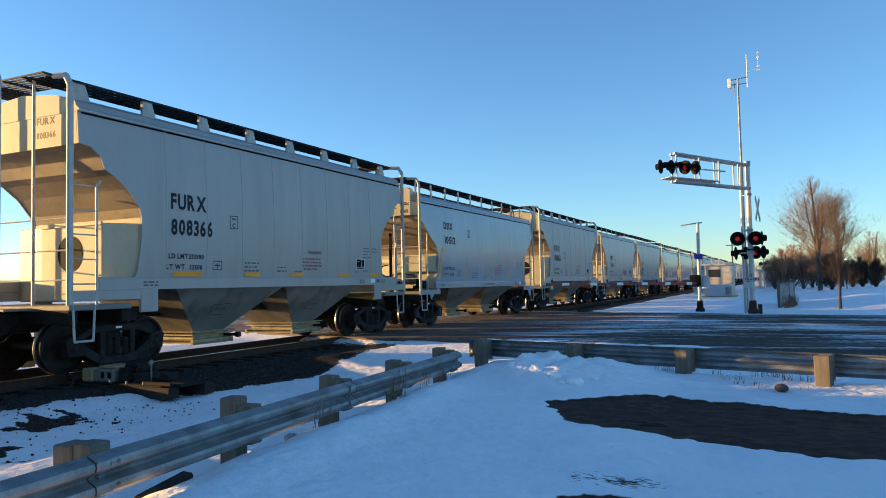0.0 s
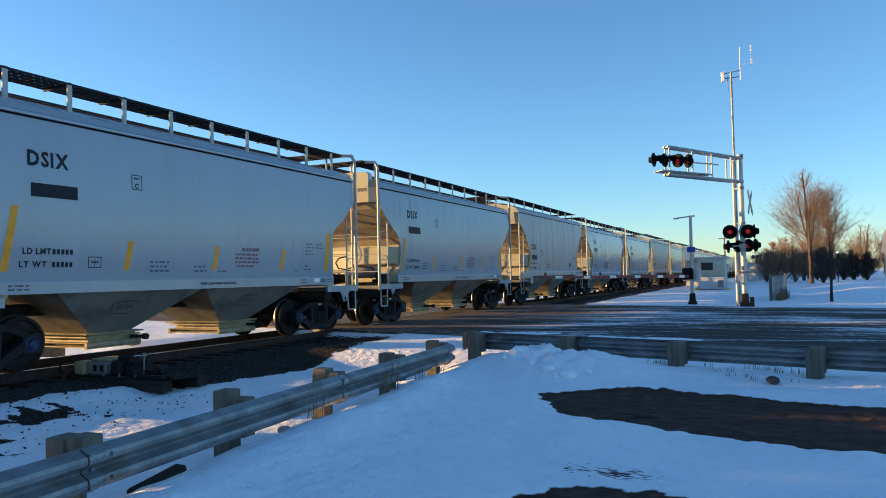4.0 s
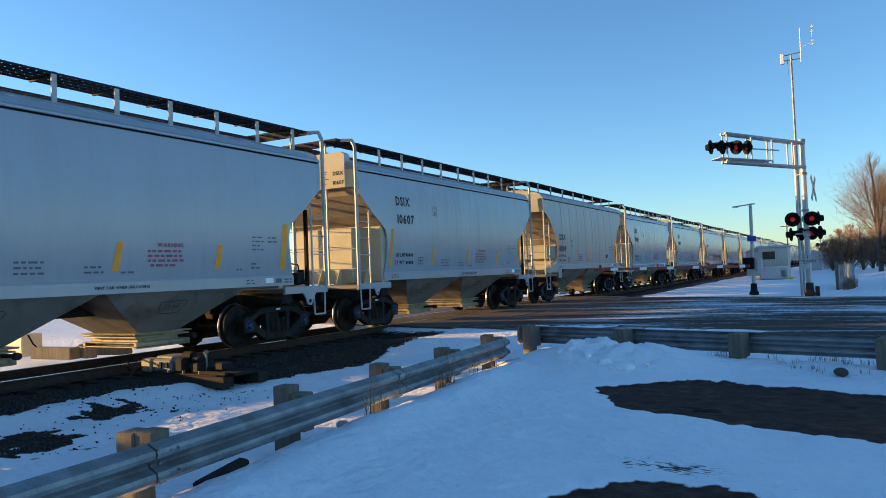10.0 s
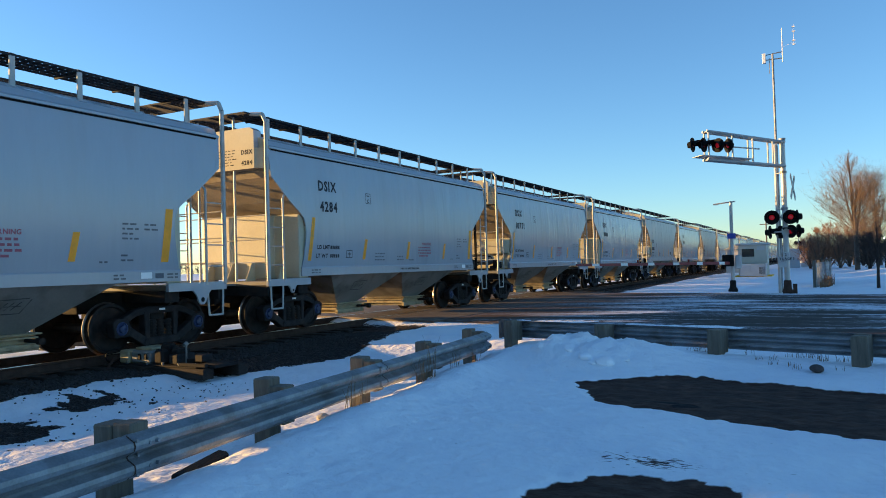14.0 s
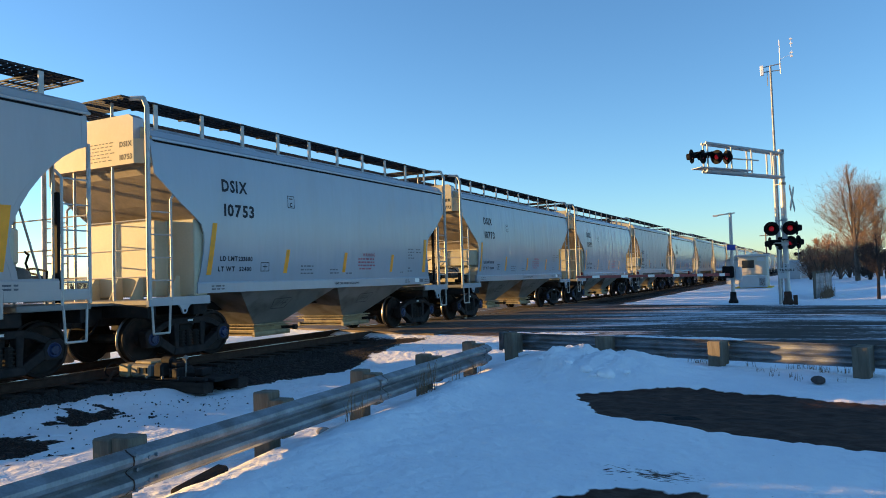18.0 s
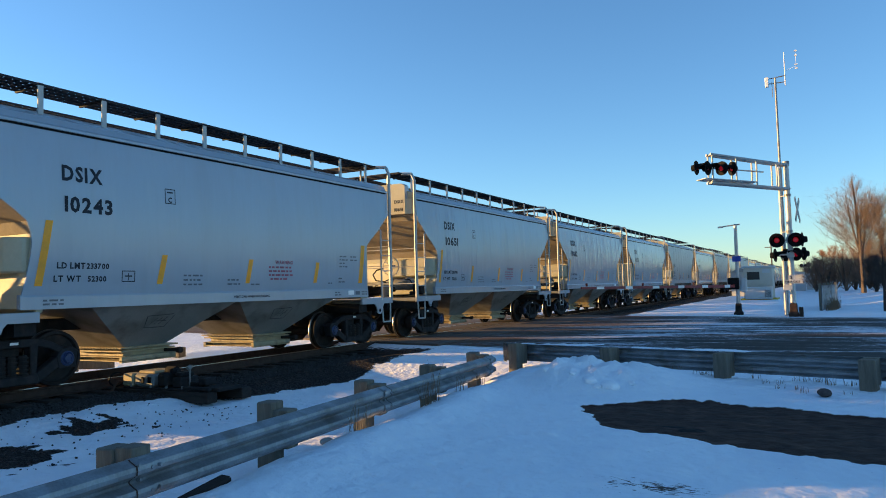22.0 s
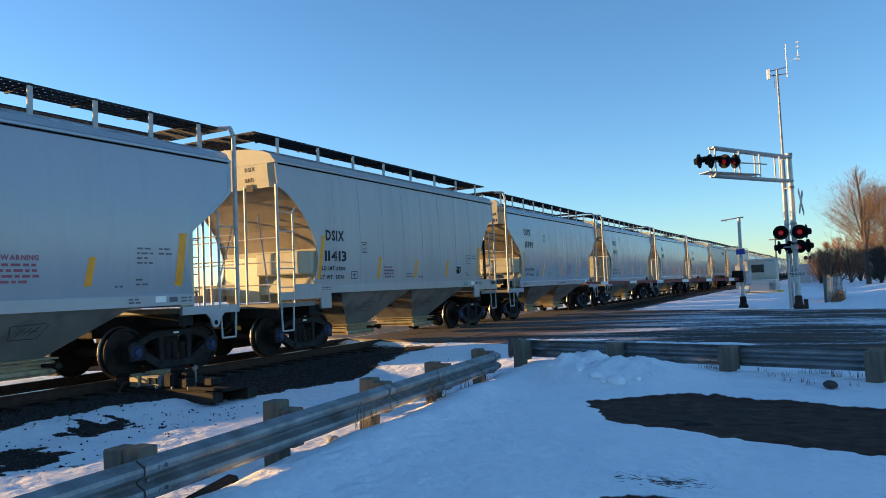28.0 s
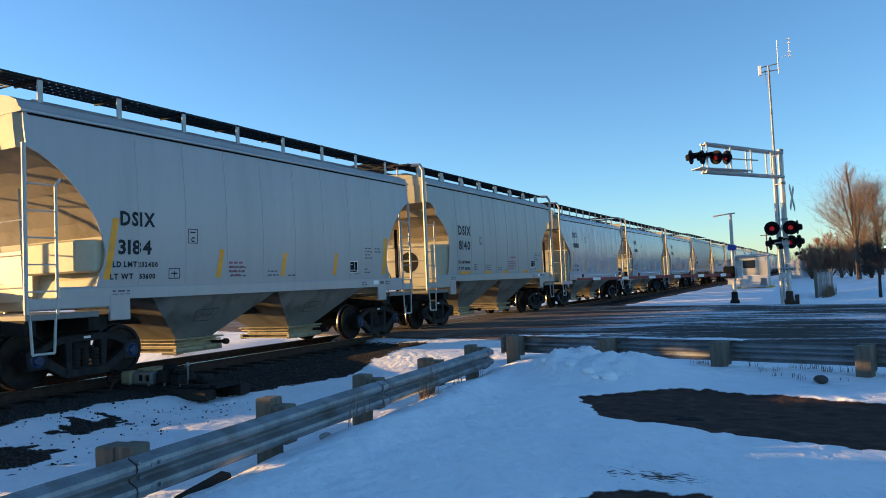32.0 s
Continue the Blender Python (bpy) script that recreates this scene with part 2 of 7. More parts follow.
def prism(bm, outline, axis, a, b, mi=0):
    """A solid from an outline in the two other axes, between a and b along axis."""
    def put(u, v, w):
        return (w, u, v) if axis == 0 else (u, w, v) if axis == 1 else (u, v, w)
    lo = [bm.verts.new(put(u, v, a)) for u, v in outline]
    hi = [bm.verts.new(put(u, v, b)) for u, v in outline]
    n = len(outline)
    bm.faces.new(lo).material_index = mi
    bm.faces.new(hi[::-1]).material_index = mi
    for i in range(n):
        bm.faces.new((lo[i], hi[i], hi[(i + 1) % n], lo[(i + 1) % n])).material_index = mi
    bmesh.ops.recalc_face_normals(bm, faces=bm.faces[:])


def lathe(bm, profile, axis_y=0.0, axis_z=0.0, n=24, mi=0):
    """Turns a closed (x, radius) profile about a line along x."""
    rings = [[bm.verts.new((x, axis_y + r * math.cos(2 * math.pi * i / n), axis_z + r * math.sin(2 * math.pi * i / n))) for i in range(n)] for x, r in profile]
    for a, b in zip(rings, rings[1:]):
        for i in range(n):
            bm.faces.new((a[i], b[i], b[(i + 1) % n], a[(i + 1) % n])).material_index = mi
    bm.faces.new(rings[0])
    bm.faces.new(rings[-1][::-1])
    bmesh.ops.recalc_face_normals(bm, faces=bm.faces[:])


# glyphs of the built-in font as flat outlines, one mesh a sign
GLYPH = {}


def load_glyphs(text):
    made = {}
    for ch in sorted(set(text)):
        cu = bpy.data.curves.new("glyph", 'FONT')
        cu.body, cu.size, cu.resolution_u, cu.offset = ch, 1.0, 2, 0.036
        made[ch] = new("glyph", cu)
    dg = bpy.context.evaluated_depsgraph_get()
    for ch, ob in made.items():
        me = bpy.data.meshes.new_from_object(ob.evaluated_get(dg))
        vs = [tuple(v.co) for v in me.vertices]
        fs = [tuple(p.vertices) for p in me.polygons]
        GLYPH[ch] = (vs, fs, max((v[0] for v in vs), default=0.3), min((v[0] for v in vs), default=0.0))
        bpy.data.meshes.remove(me)
        cu = ob.data
        bpy.data.objects.remove(ob)
        bpy.data.curves.remove(cu)


load_glyphs("0123456789DSIXFURCEBLMTWARNGHOKPV")


def lettering(bm, text, size, m, gap=0.09, bold=1.0):
    """Letters laid in the plane of m, left to right, upright."""
    x = 0.0
    for ch in text:
        if ch == " ":
            x += 0.32 * size
            continue
        vs, fs, right, left = GLYPH[ch]
        put = [bm.verts.new(m @ Vector((x + (v[0] - left) * size * bold, v[1] * size, 0))) for v in vs]
        for f in fs:
            bm.faces.new([put[i] for i in f])
        x += (right - left) * size * bold + gap * size
    return x


def fitted(bm, text, size, wide, m):
    """Letters drawn to a given overall width."""
    probe = bmesh.new()
    w_ = lettering(probe, text, size, Matrix(), 0.10)
    probe.free()
    k_ = wide / max(0.1, w_ - 0.10 * size)
    lettering(bm, text, size, m, 0.10 * k_, k_)

for m_ in (FRAME, TRUCK, WHEEL, TIE, GRATE, RUST, INK, SPRAY, BLACK):
    m_.node_tree.nodes["Principled BSDF"].inputs["Specular IOR Level"].default_value = 0.2
for m_ in (PAINT_A, PAINT_B, PAINT_C):
    m_.node_tree.nodes["Principled BSDF"].inputs["Specular IOR Level"].default_value = 0.8

# ------------------------------------------------------------------ ground
TX = -12.25                              # middle of the track
ROAD_DIR = Vector((0.958, -0.287, 0))
ROAD_ACROSS = Vector((0.287, 0.958, 0))
ROAD_NEAR = Vector((-4.0, 15.5, 0)).dot(ROAD_ACROSS)
ROAD_FAR = Vector((-2.0, 31.7, 0)).dot(ROAD_ACROSS)
RAIL_A, RAIL_B = Vector((-4.62, 3.2, 0)), Vector((-5.36, 11.6, 0))     # line of the guardrail beside the track
RIGHT_A, RIGHT_B = Vector((-5.52, 12.67, 0)), Vector((0.21, 11.09, 0))  # line of the guardrail beside the road


def wob(x, y, s, k=0.0):
    return noise.noise(Vector((x * s + k, y * s - k, k * 1.7)))


def smooth(a, b, v):
    v = min(1.0, max(0.0, (v - a) / (b - a)))
    return v * v * (3 - 2 * v)


def ground_at(x, y):
    """Height, bare asphalt (0 to 1) and loose stone (0 to 1) of the ground."""
    d = abs(x - TX)
    across = x * ROAD_ACROSS.x + y * ROAD_ACROSS.y
    on_road = smooth(ROAD_NEAR - 1.2, ROAD_NEAR - 0.2, across) * (1 - smooth(ROAD_FAR + 0.2, ROAD_FAR + 1.2, across))
    z = -0.10 + 0.03 * wob(x, y, 0.35) + 0.015 * wob(x, y, 1.6, 3)
    # trough between the guardrail and the track
    edge = -4.25 - 0.09 * (y - 4) + 0.12 * wob(x, y, 0.9, 7)
    low = (1 - smooth(edge - 0.55, edge, x)) * (1 - smooth(12.5, 14.0, y))
    z += low * (-0.20 + 0.03 * wob(x, y, 1.1, 5) - 0.09 * smooth(-9.9, -9.2, x) * (1 - smooth(-6.4, -5.3, x)))
    # lip of ploughed snow along the guardrail, and the heap in the corner
    if -3 < y < 13:
        z += 0.11 * math.exp(-((x - edge - 0.35) / 0.35) ** 2) * (0.7 + 0.6 * wob(x, y, 0.8, 2))
    hx, hy = (x + 3.42) / (1.45 if x > -3.42 else 0.72), (y - 10.75) / 0.78
    heap = math.exp(-(hx * hx + hy * hy) ** 1.3)
    if heap > 0.01:
        z += heap * (0.36 + 0.10 * wob(x, y, 1.8, 4) + 0.09 * wob(x, y, 4.5, 6) + 0.06 * abs(wob(x, y, 8.0, 41)) + 0.05 * wob(x, y, 14.0, 47))
    ux, uy = (x + 2.1) / 0.9, (y - 11.15) / 0.5
    z += 0.11 * math.exp(-(ux * ux + uy * uy)) * (0.8 + 0.5 * wob(x, y, 2.5, 8))
    rx = (y - (11.3 - 0.27 * x)) / 0.45
    z += 0.06 * math.exp(-rx * rx) * (x > -2) * (0.8 + 0.6 * wob(x, y, 2.0, 9))
    if -9 < x < 3 and 2 < y < 13:
        z += 0.022 * abs(wob(x, y, 4.0, 43)) + 0.012 * wob(x, y, 9.0, 45) + 0.03 * max(0.0, wob(x, y, 2.6, 44) - 0.25)
    # bare wet asphalt: one long patch, one by the feet
    n1 = 0.10 * wob(x, y, 1.1, 11) + 0.09 * wob(x, y, 3.5, 12) + 0.07 * wob(x, y, 9.0, 13)
    lower = 7.50 - 0.42 * smooth(-2.0, -0.4, x) - 0.12 * (x + 0.6) + 1.35 * (1 - smooth(-3.1, -2.05, x))
    upper = 9.08 + 0.85 * smooth(-2.95, -1.55, x) - 0.30 * smooth(-1.45, -1.0, x) - 0.42 * smooth(-0.8, 0.8, x) - 0.3 * smooth(1.5, 5, x)
    inside = min(y - lower, upper - y, (x + 3.02) * 1.3) + n1
    n2 = 0.10 * wob(x, y, 1.7, 14) + 0.04 * wob(x, y, 6.0, 15)
    feet = 0.62 - math.hypot((x + 1.05) / 0.74, (y - 4.52) / 0.75) * 0.62 + n2
    inside = max(inside, feet)
    bare = smooth(-0.02, 0.05, inside)
    z -= bare * 0.035
    # ballast bed
    bed = 1 - smooth(1.7, 3.4, d + 0.35 * wob(x, y, 0.7, 21) + 0.12 * wob(x, y, 3.0, 22))
    z = z * (1 - bed) + bed * (-0.24)
    reach = 2.35 + 1.05 * smooth(8.2, 9.9, y)
    stone = 1 - smooth(reach - 0.2, reach + 0.2, d + 0.45 * wob(x, y, 0.55, 23) + 0.25 * wob(x, y, 2.6, 24))
    if y < 8.2:
        for cx, cy, rx_, ry_ in ((-9.05, 6.75, 0.62, 0.62), (-8.45, 5.15, 0.85, 0.42)):
            spill = 0.35 - math.hypot((x - cx) / rx_, (y - cy) / ry_) * 0.35 + 0.3 * wob(x, y, 2.2, 25) + 0.25 * wob(x, y, 6.0, 26)
            stone = max(stone, smooth(0.0, 0.12, spill))
    if x < TX:
        stone = 1 - smooth(1.6, 2.0, d + 0.5 * wob(x, y, 0.9, 27))
    z = z * (1 - on_road) + on_road * (-0.05)
    berm = math.exp(-((across - ROAD_NEAR - 0.1 - 1.0 * (1 - smooth(-4.0, 2.0, x)) - 0.5 * wob(x, y, 0.5, 51)) / (0.35 + 0.4 * (1 - smooth(-4.0, 2.0, x)))) ** 2) * smooth(-9.5, -7.5, x)
    z += 0.05 * berm * max(0.0, 0.75 + 0.9 * wob(x, y, 1.1, 52) + 0.4 * wob(x, y, 5.0, 53))
    far = smooth(34, 90, math.hypot(x, y))
    z = z * (1 - far) + far * (-0.06 + 0.12 * wob(x, y, 0.05, 31))
    if x > 1.0 and y > 34:
        z += 0.35 * smooth(1.0, 5.0, x) * smooth(35, 41, y) * (1 - smooth(80, 120, y)) * (1 + 0.3 * wob(x, y, 0.3, 33))
    return z, bare * (1 - on_road), stone * (1 - on_road)


def spaced(stops):
    out = []
    for (a, b, step) in stops:
        out += list(np.arange(a, b - 1e-6, step))
    return out + [stops[-1][1]]


def build_ground():
    xs = spaced([(-1600, -200, 200), (-200, -40, 16), (-40, -18, 1.0), (-18, -10, 0.2), (-10, -6, 0.1), (-6, 3, 0.06), (3, 8, 0.25), (8, 40, 2), (40, 200, 16), (200, 1600, 200)])
    ys = spaced([(-400, -40, 60), (-40, -2, 2), (-2, 3, 0.25), (3, 13.2, 0.06), (13.2, 20, 0.2), (20, 40, 0.5), (40, 100, 2), (100, 300, 20), (300, 2100, 200)])
    vs, bare, stone = [], [], []
    for y in ys:
        for x in xs:
            z, b, s = ground_at(x, y)
            vs.append((x, y, z)), bare.append(b), stone.append(s)
    w = len(xs)
    fs = [(j * w + i, j * w + i + 1, (j + 1) * w + i + 1, (j + 1) * w + i) for j in range(len(ys) - 1) for i in range(w - 1)]
    me = bpy.data.meshes.new("ground")
    me.from_pydata(vs, [], fs)
    wet = [max([0.0] + [1 - 0.5 * (((v[0] - cx) / 0.16) ** 2 + ((v[1] - cy) / 0.10) ** 2) for cx, cy in ((-1.58, 8.16), (-1.33, 7.98), (-2.20, 10.45))]) for v in vs]
    litter = [max(0.0, 1 - math.hypot((v[0] + 1.2) / 0.62, (v[1] - 5.55) / 0.26)) for v in vs]
    for nm, data in (("bare", bare), ("stone", stone), ("wet", wet), ("litter", litter)):
        me.attributes.new(nm, 'FLOAT', 'POINT').data.foreach_set("value", data)
    for p in me.polygons:
        p.use_smooth = True
    m = bpy.data.materials.new("snow_asphalt_and_ballast")
    m.use_nodes = True
    n, k = m.node_tree.nodes, m.node_tree.links
    b = n["Principled BSDF"]
    pos = n.new("ShaderNodeNewGeometry")

    def tex(scale, detail=6):
        t = n.new("ShaderNodeTexNoise")
        t.inputs["Scale"].default_value, t.inputs["Detail"].default_value = scale, detail
        k.new(pos.outputs["Position"], t.inputs["Vector"])
        return t.outputs["Fac"]

    def ramp(v, stops):
        r = n.new("ShaderNodeValToRGB")
        while len(r.color_ramp.elements) < len(stops):
            r.color_ramp.elements.new(0.5)
        for e, (p, c) in zip(r.color_ramp.elements, stops):
            e.position, e.color = p, (*c, 1)
        k.new(v, r.inputs[0])
        return r.outputs[0]

    def mixed(f, a, c):
        x = n.new("ShaderNodeMix")
        x.data_type = 'RGBA'
        k.new(f, x.inputs["Factor"]), k.new(a, x.inputs["A"]), k.new(c, x.inputs["B"])
        return x.outputs["Result"]

    def attr(nm):
        a = n.new("ShaderNodeAttribute")
        a.attribute_name = nm
        return a.outputs["Fac"]

    def edge(v, t, spread):
        s = n.new("ShaderNodeMath")
        s.operation = 'SUBTRACT'
        k.new(t, s.inputs[0])
        s.inputs[1].default_value = 0.5
        mu = n.new("ShaderNodeMath")
        mu.operation, mu.inputs[1].default_value = 'MULTIPLY_ADD', spread
        k.new(s.outputs[0], mu.inputs[0]), k.new(v, mu.inputs[2])
        r = n.new("ShaderNodeMapRange")
        r.inputs["From Min"].default_value, r.inputs["From Max"].default_value = 0.40, 0.60
        k.new(mu.outputs[0], r.inputs["Value"])
        return r.outputs[0]
    snow = ramp(tex(0.8), [(0.3, (0.84, 0.86, 0.90)), (0.5, (0.92, 0.93, 0.94)), (0.75, (0.95, 0.95, 0.955))])
    asphalt = ramp(tex(5.0), [(0.3, (0.040, 0.021, 0.014)), (0.6, (0.070, 0.038, 0.026)), (0.8, (0.125, 0.075, 0.052))])
    stones = n.new("ShaderNodeTexVoronoi")
    stones.inputs["Scale"].default_value = 26
    k.new(pos.outputs["Position"], stones.inputs["Vector"])
    stone_c = ramp(stones.outputs["Color"], [(0.2, (0.010, 0.008, 0.0065)), (0.6, (0.026, 0.020, 0.017)), (0.9, (0.075, 0.060, 0.050))])
    fb, fs_ = edge(attr("bare"), tex(9.0, 5), 0.8), edge(attr("stone"), tex(9.0), 1.2)
    damp = ramp(attr("wet"), [(0.35, (1, 1, 1)), (0.6, (0.15, 0.17, 0.2))])
    mul = n.new("ShaderNodeMix")
    mul.data_type, mul.blend_type = 'RGBA', 'MULTIPLY'
    mul.inputs["Factor"].default_value = 1.0
    k.new(asphalt, mul.inputs["A"]), k.new(damp, mul.inputs["B"])
    # thin litter, drawn out along the old wheel tracks
    lm = n.new("ShaderNodeMapping")
    lm.inputs["Rotation"].default_value, lm.inputs["Scale"].default_value = (0, 0, 0.1), (13.0, 46.0, 7.0)
    k.new(pos.outputs["Position"], lm.inputs["Vector"])
    ln = n.new("ShaderNodeTexNoise")
    ln.inputs["Scale"].default_value, ln.inputs["Detail"].default_value = 1.0, 4
    k.new(lm.outputs[0], ln.inputs["Vector"])
    la = n.new("ShaderNodeMath")
    la.operation, la.inputs[1].default_value = 'MULTIPLY_ADD', 0.34
    k.new(attr("litter"), la.inputs[0]), k.new(ln.outputs["Fac"], la.inputs[2])
    lr = n.new("ShaderNodeMapRange")
    lr.inputs["From Min"].default_value, lr.inputs["From Max"].default_value = 0.73, 0.80
    k.new(la.outputs[0], lr.inputs["Value"])
    c = mixed(fs_, mixed(lr.outputs[0], mixed(fb, snow, mul.outputs["Result"]), mul.outputs["Result"]), stone_c)
    k.new(c, b.inputs["Base Color"])
    rr = n.new("ShaderNodeMapRange")
    rr.inputs["To Min"].default_value, rr.inputs["To Max"].default_value = 0.62, 0.9
    b.inputs["Specular IOR Level"].default_value = 0.2
    k.new(fb, rr.inputs["Value"])
    k.new(rr.outputs[0], b.inputs["Roughness"])
    bump = n.new("ShaderNodeBump")
    bump.inputs["Strength"].default_value, bump.inputs["Distance"].default_value = 0.9, 0.06
    k.new(tex(7.0, 8), bump.inputs["Height"])
    b2 = n.new("ShaderNodeBump")
    b2.inputs["Strength"].default_value, b2.inputs["Distance"].default_value = 0.25, 0.006
    k.new(tex(90.0, 4), b2.inputs["Height"])
    k.new(bump.outputs[0], b2.inputs["Normal"])
    b3 = n.new("ShaderNodeBump")
    b3.inputs["Distance"].default_value = 0.03
    k.new(fs_, b3.inputs["Strength"])
    k.new(stones.outputs["Distance"], b3.inputs["Height"])
    k.new(b2.outputs[0], b3.inputs["Normal"])
    k.new(b3.outputs[0], b.inputs["Normal"])
    me.materials.append(m)
    tagged(new("ground", me), "snow-covered ground with bare wet asphalt patches and ballast", "ground", kind="structure")


def build_road():
    me = bpy.data.meshes.new("road")
    us = spaced([(-120, -14, 8), (-14, 8, 0.4), (8, 160, 8)])
    ws = spaced([(ROAD_NEAR, ROAD_FAR, 0.3)])
    vs, fs = [], []
    for w_ in ws:
        for u in us:
            p = ROAD_DIR * u + ROAD_ACROSS * w_
            vs.append((p.x, p.y, -0.012 - 0.02 * (abs(w_ - (ROAD_NEAR + ROAD_FAR) / 2) > (ROAD_FAR - ROAD_NEAR) / 2 - 0.2) + 0.004 * wob(p.x, p.y, 1.0)))
    w = len(us)
    fs = [(j * w + i, j * w + i + 1, (j + 1) * w + i + 1, (j + 1) * w + i) for j in range(len(ws) - 1) for i in range(w - 1)]
    me.from_pydata(vs, [], fs)
    for p in me.polygons:
        p.use_smooth = True
    m = bpy.data.materials.new("icy_road_asphalt")
    m.use_nodes = True
    n, k = m.node_tree.nodes, m.node_tree.links
    b = n["Principled BSDF"]
    pos = n.new("ShaderNodeNewGeometry")
    mp = n.new("ShaderNodeMapping")
    mp.inputs["Rotation"].default_value = (0, 0, math.atan2(0.287, 0.958))
    mp.inputs["Scale"].default_value = (0.20, 1.25, 1)
    k.new(pos.outputs["Position"], mp.inputs["Vector"])
    streak = n.new("ShaderNodeTexNoise")
    streak.inputs["Scale"].default_value, streak.inputs["Detail"].default_value = 1.0, 7
    streak.inputs["Roughness"].default_value = 0.68
    streak.inputs["Distortion"].default_value = 0.9
    k.new(mp.outputs[0], streak.inputs["Vector"])
    fine = n.new("ShaderNodeTexNoise")
    fine.inputs["Scale"].default_value, fine.inputs["Detail"].default_value = 6.0, 8
    k.new(pos.outputs["Position"], fine.inputs["Vector"])
    ad = n.new("ShaderNodeMath")
    ad.operation, ad.inputs[1].default_value = 'MULTIPLY_ADD', 0.26
    k.new(fine.outputs["Fac"], ad.inputs[0]), k.new(streak.outputs["Fac"], ad.inputs[2])
    mp2 = n.new("ShaderNodeMapping")
    mp2.inputs["Rotation"].default_value = (0, 0, math.atan2(0.287, 0.958))
    mp2.inputs["Scale"].default_value = (0.16, 0.30, 1)
    k.new(pos.outputs["Position"], mp2.inputs["Vector"])
    cover = n.new("ShaderNodeTexNoise")
    cover.inputs["Scale"].default_value, cover.inputs["Detail"].default_value = 1.0, 3
    k.new(mp2.outputs[0], cover.inputs["Vector"])
    ad2 = n.new("ShaderNodeMath")
    ad2.operation, ad2.inputs[1].default_value = 'MULTIPLY_ADD', 0.75
    sub = n.new("ShaderNodeMath")
    sub.operation, sub.inputs[1].default_value = 'SUBTRACT', 0.5
    k.new(cover.outputs["Fac"], sub.inputs[0])
    k.new(sub.outputs[0], ad2.inputs[0]), k.new(ad.outputs[0], ad2.inputs[2])
    ad = ad2
    r = n.new("ShaderNodeValToRGB")
    for _ in range(3):
        r.color_ramp.elements.new(0.5)
    for e, (p, c) in zip(r.color_ramp.elements, [(0.44, (0.022, 0.016, 0.0135)), (0.58, (0.046, 0.036, 0.031)), (0.63, (0.075, 0.066, 0.062)), (0.68, (0.34, 0.35, 0.38)), (0.76, (0.72, 0.74, 0.78))]):
        e.position, e.color = p, (*c, 1)
    k.new(ad.outputs[0], r.inputs[0])
    sep = n.new("ShaderNodeSeparateXYZ")
    k.new(pos.outputs["Position"], sep.inputs[0])
    near = n.new("ShaderNodeMapRange")
    near.inputs["From Min"].default_value, near.inputs["From Max"].default_value = -3.0, -9.0
    near.inputs["To Min"].default_value, near.inputs["To Max"].default_value = 0.0, 0.55
    k.new(sep.outputs[0], near.inputs["Value"])
    dirt = n.new("ShaderNodeMath")
    dirt.operation = 'ADD'
    k.new(near.outputs[0], dirt.inputs[0]), k.new(cover.outputs["Fac"], dirt.inputs[1])
    dr = n.new("ShaderNodeMapRange")
    dr.inputs["From Min"].default_value, dr.inputs["From Max"].default_value = 0.66, 0.98
    dr.inputs["To Max"].default_value = 0.8
    k.new(dirt.outputs[0], dr.inputs["Value"])
    brown = n.new("ShaderNodeMix")
    brown.data_type = 'RGBA'
    brown.inputs["B"].default_value = (0.12, 0.066, 0.040, 1)
    k.new(dr.outputs[0], brown.inputs["Factor"]), k.new(r.outputs[0], brown.inputs["A"])
    k.new(brown.outputs["Result"], b.inputs["Base Color"])
    b.inputs["Roughness"].default_value = 0.8
    b.inputs["Specular IOR Level"].default_value = 0.2
    bump = n.new("ShaderNodeBump")
    bump.inputs["Strength"].default_value, bump.inputs["Distance"].default_value = 0.4, 0.015
    k.new(fine.outputs["Fac"], bump.inputs["Height"])
    k.new(bump.outputs[0], b.inputs["Normal"])
    me.materials.append(m)
    tagged(new("road", me), "dark asphalt road with streaks of packed snow and ice", "road", kind="structure")


build_ground()
build_road()


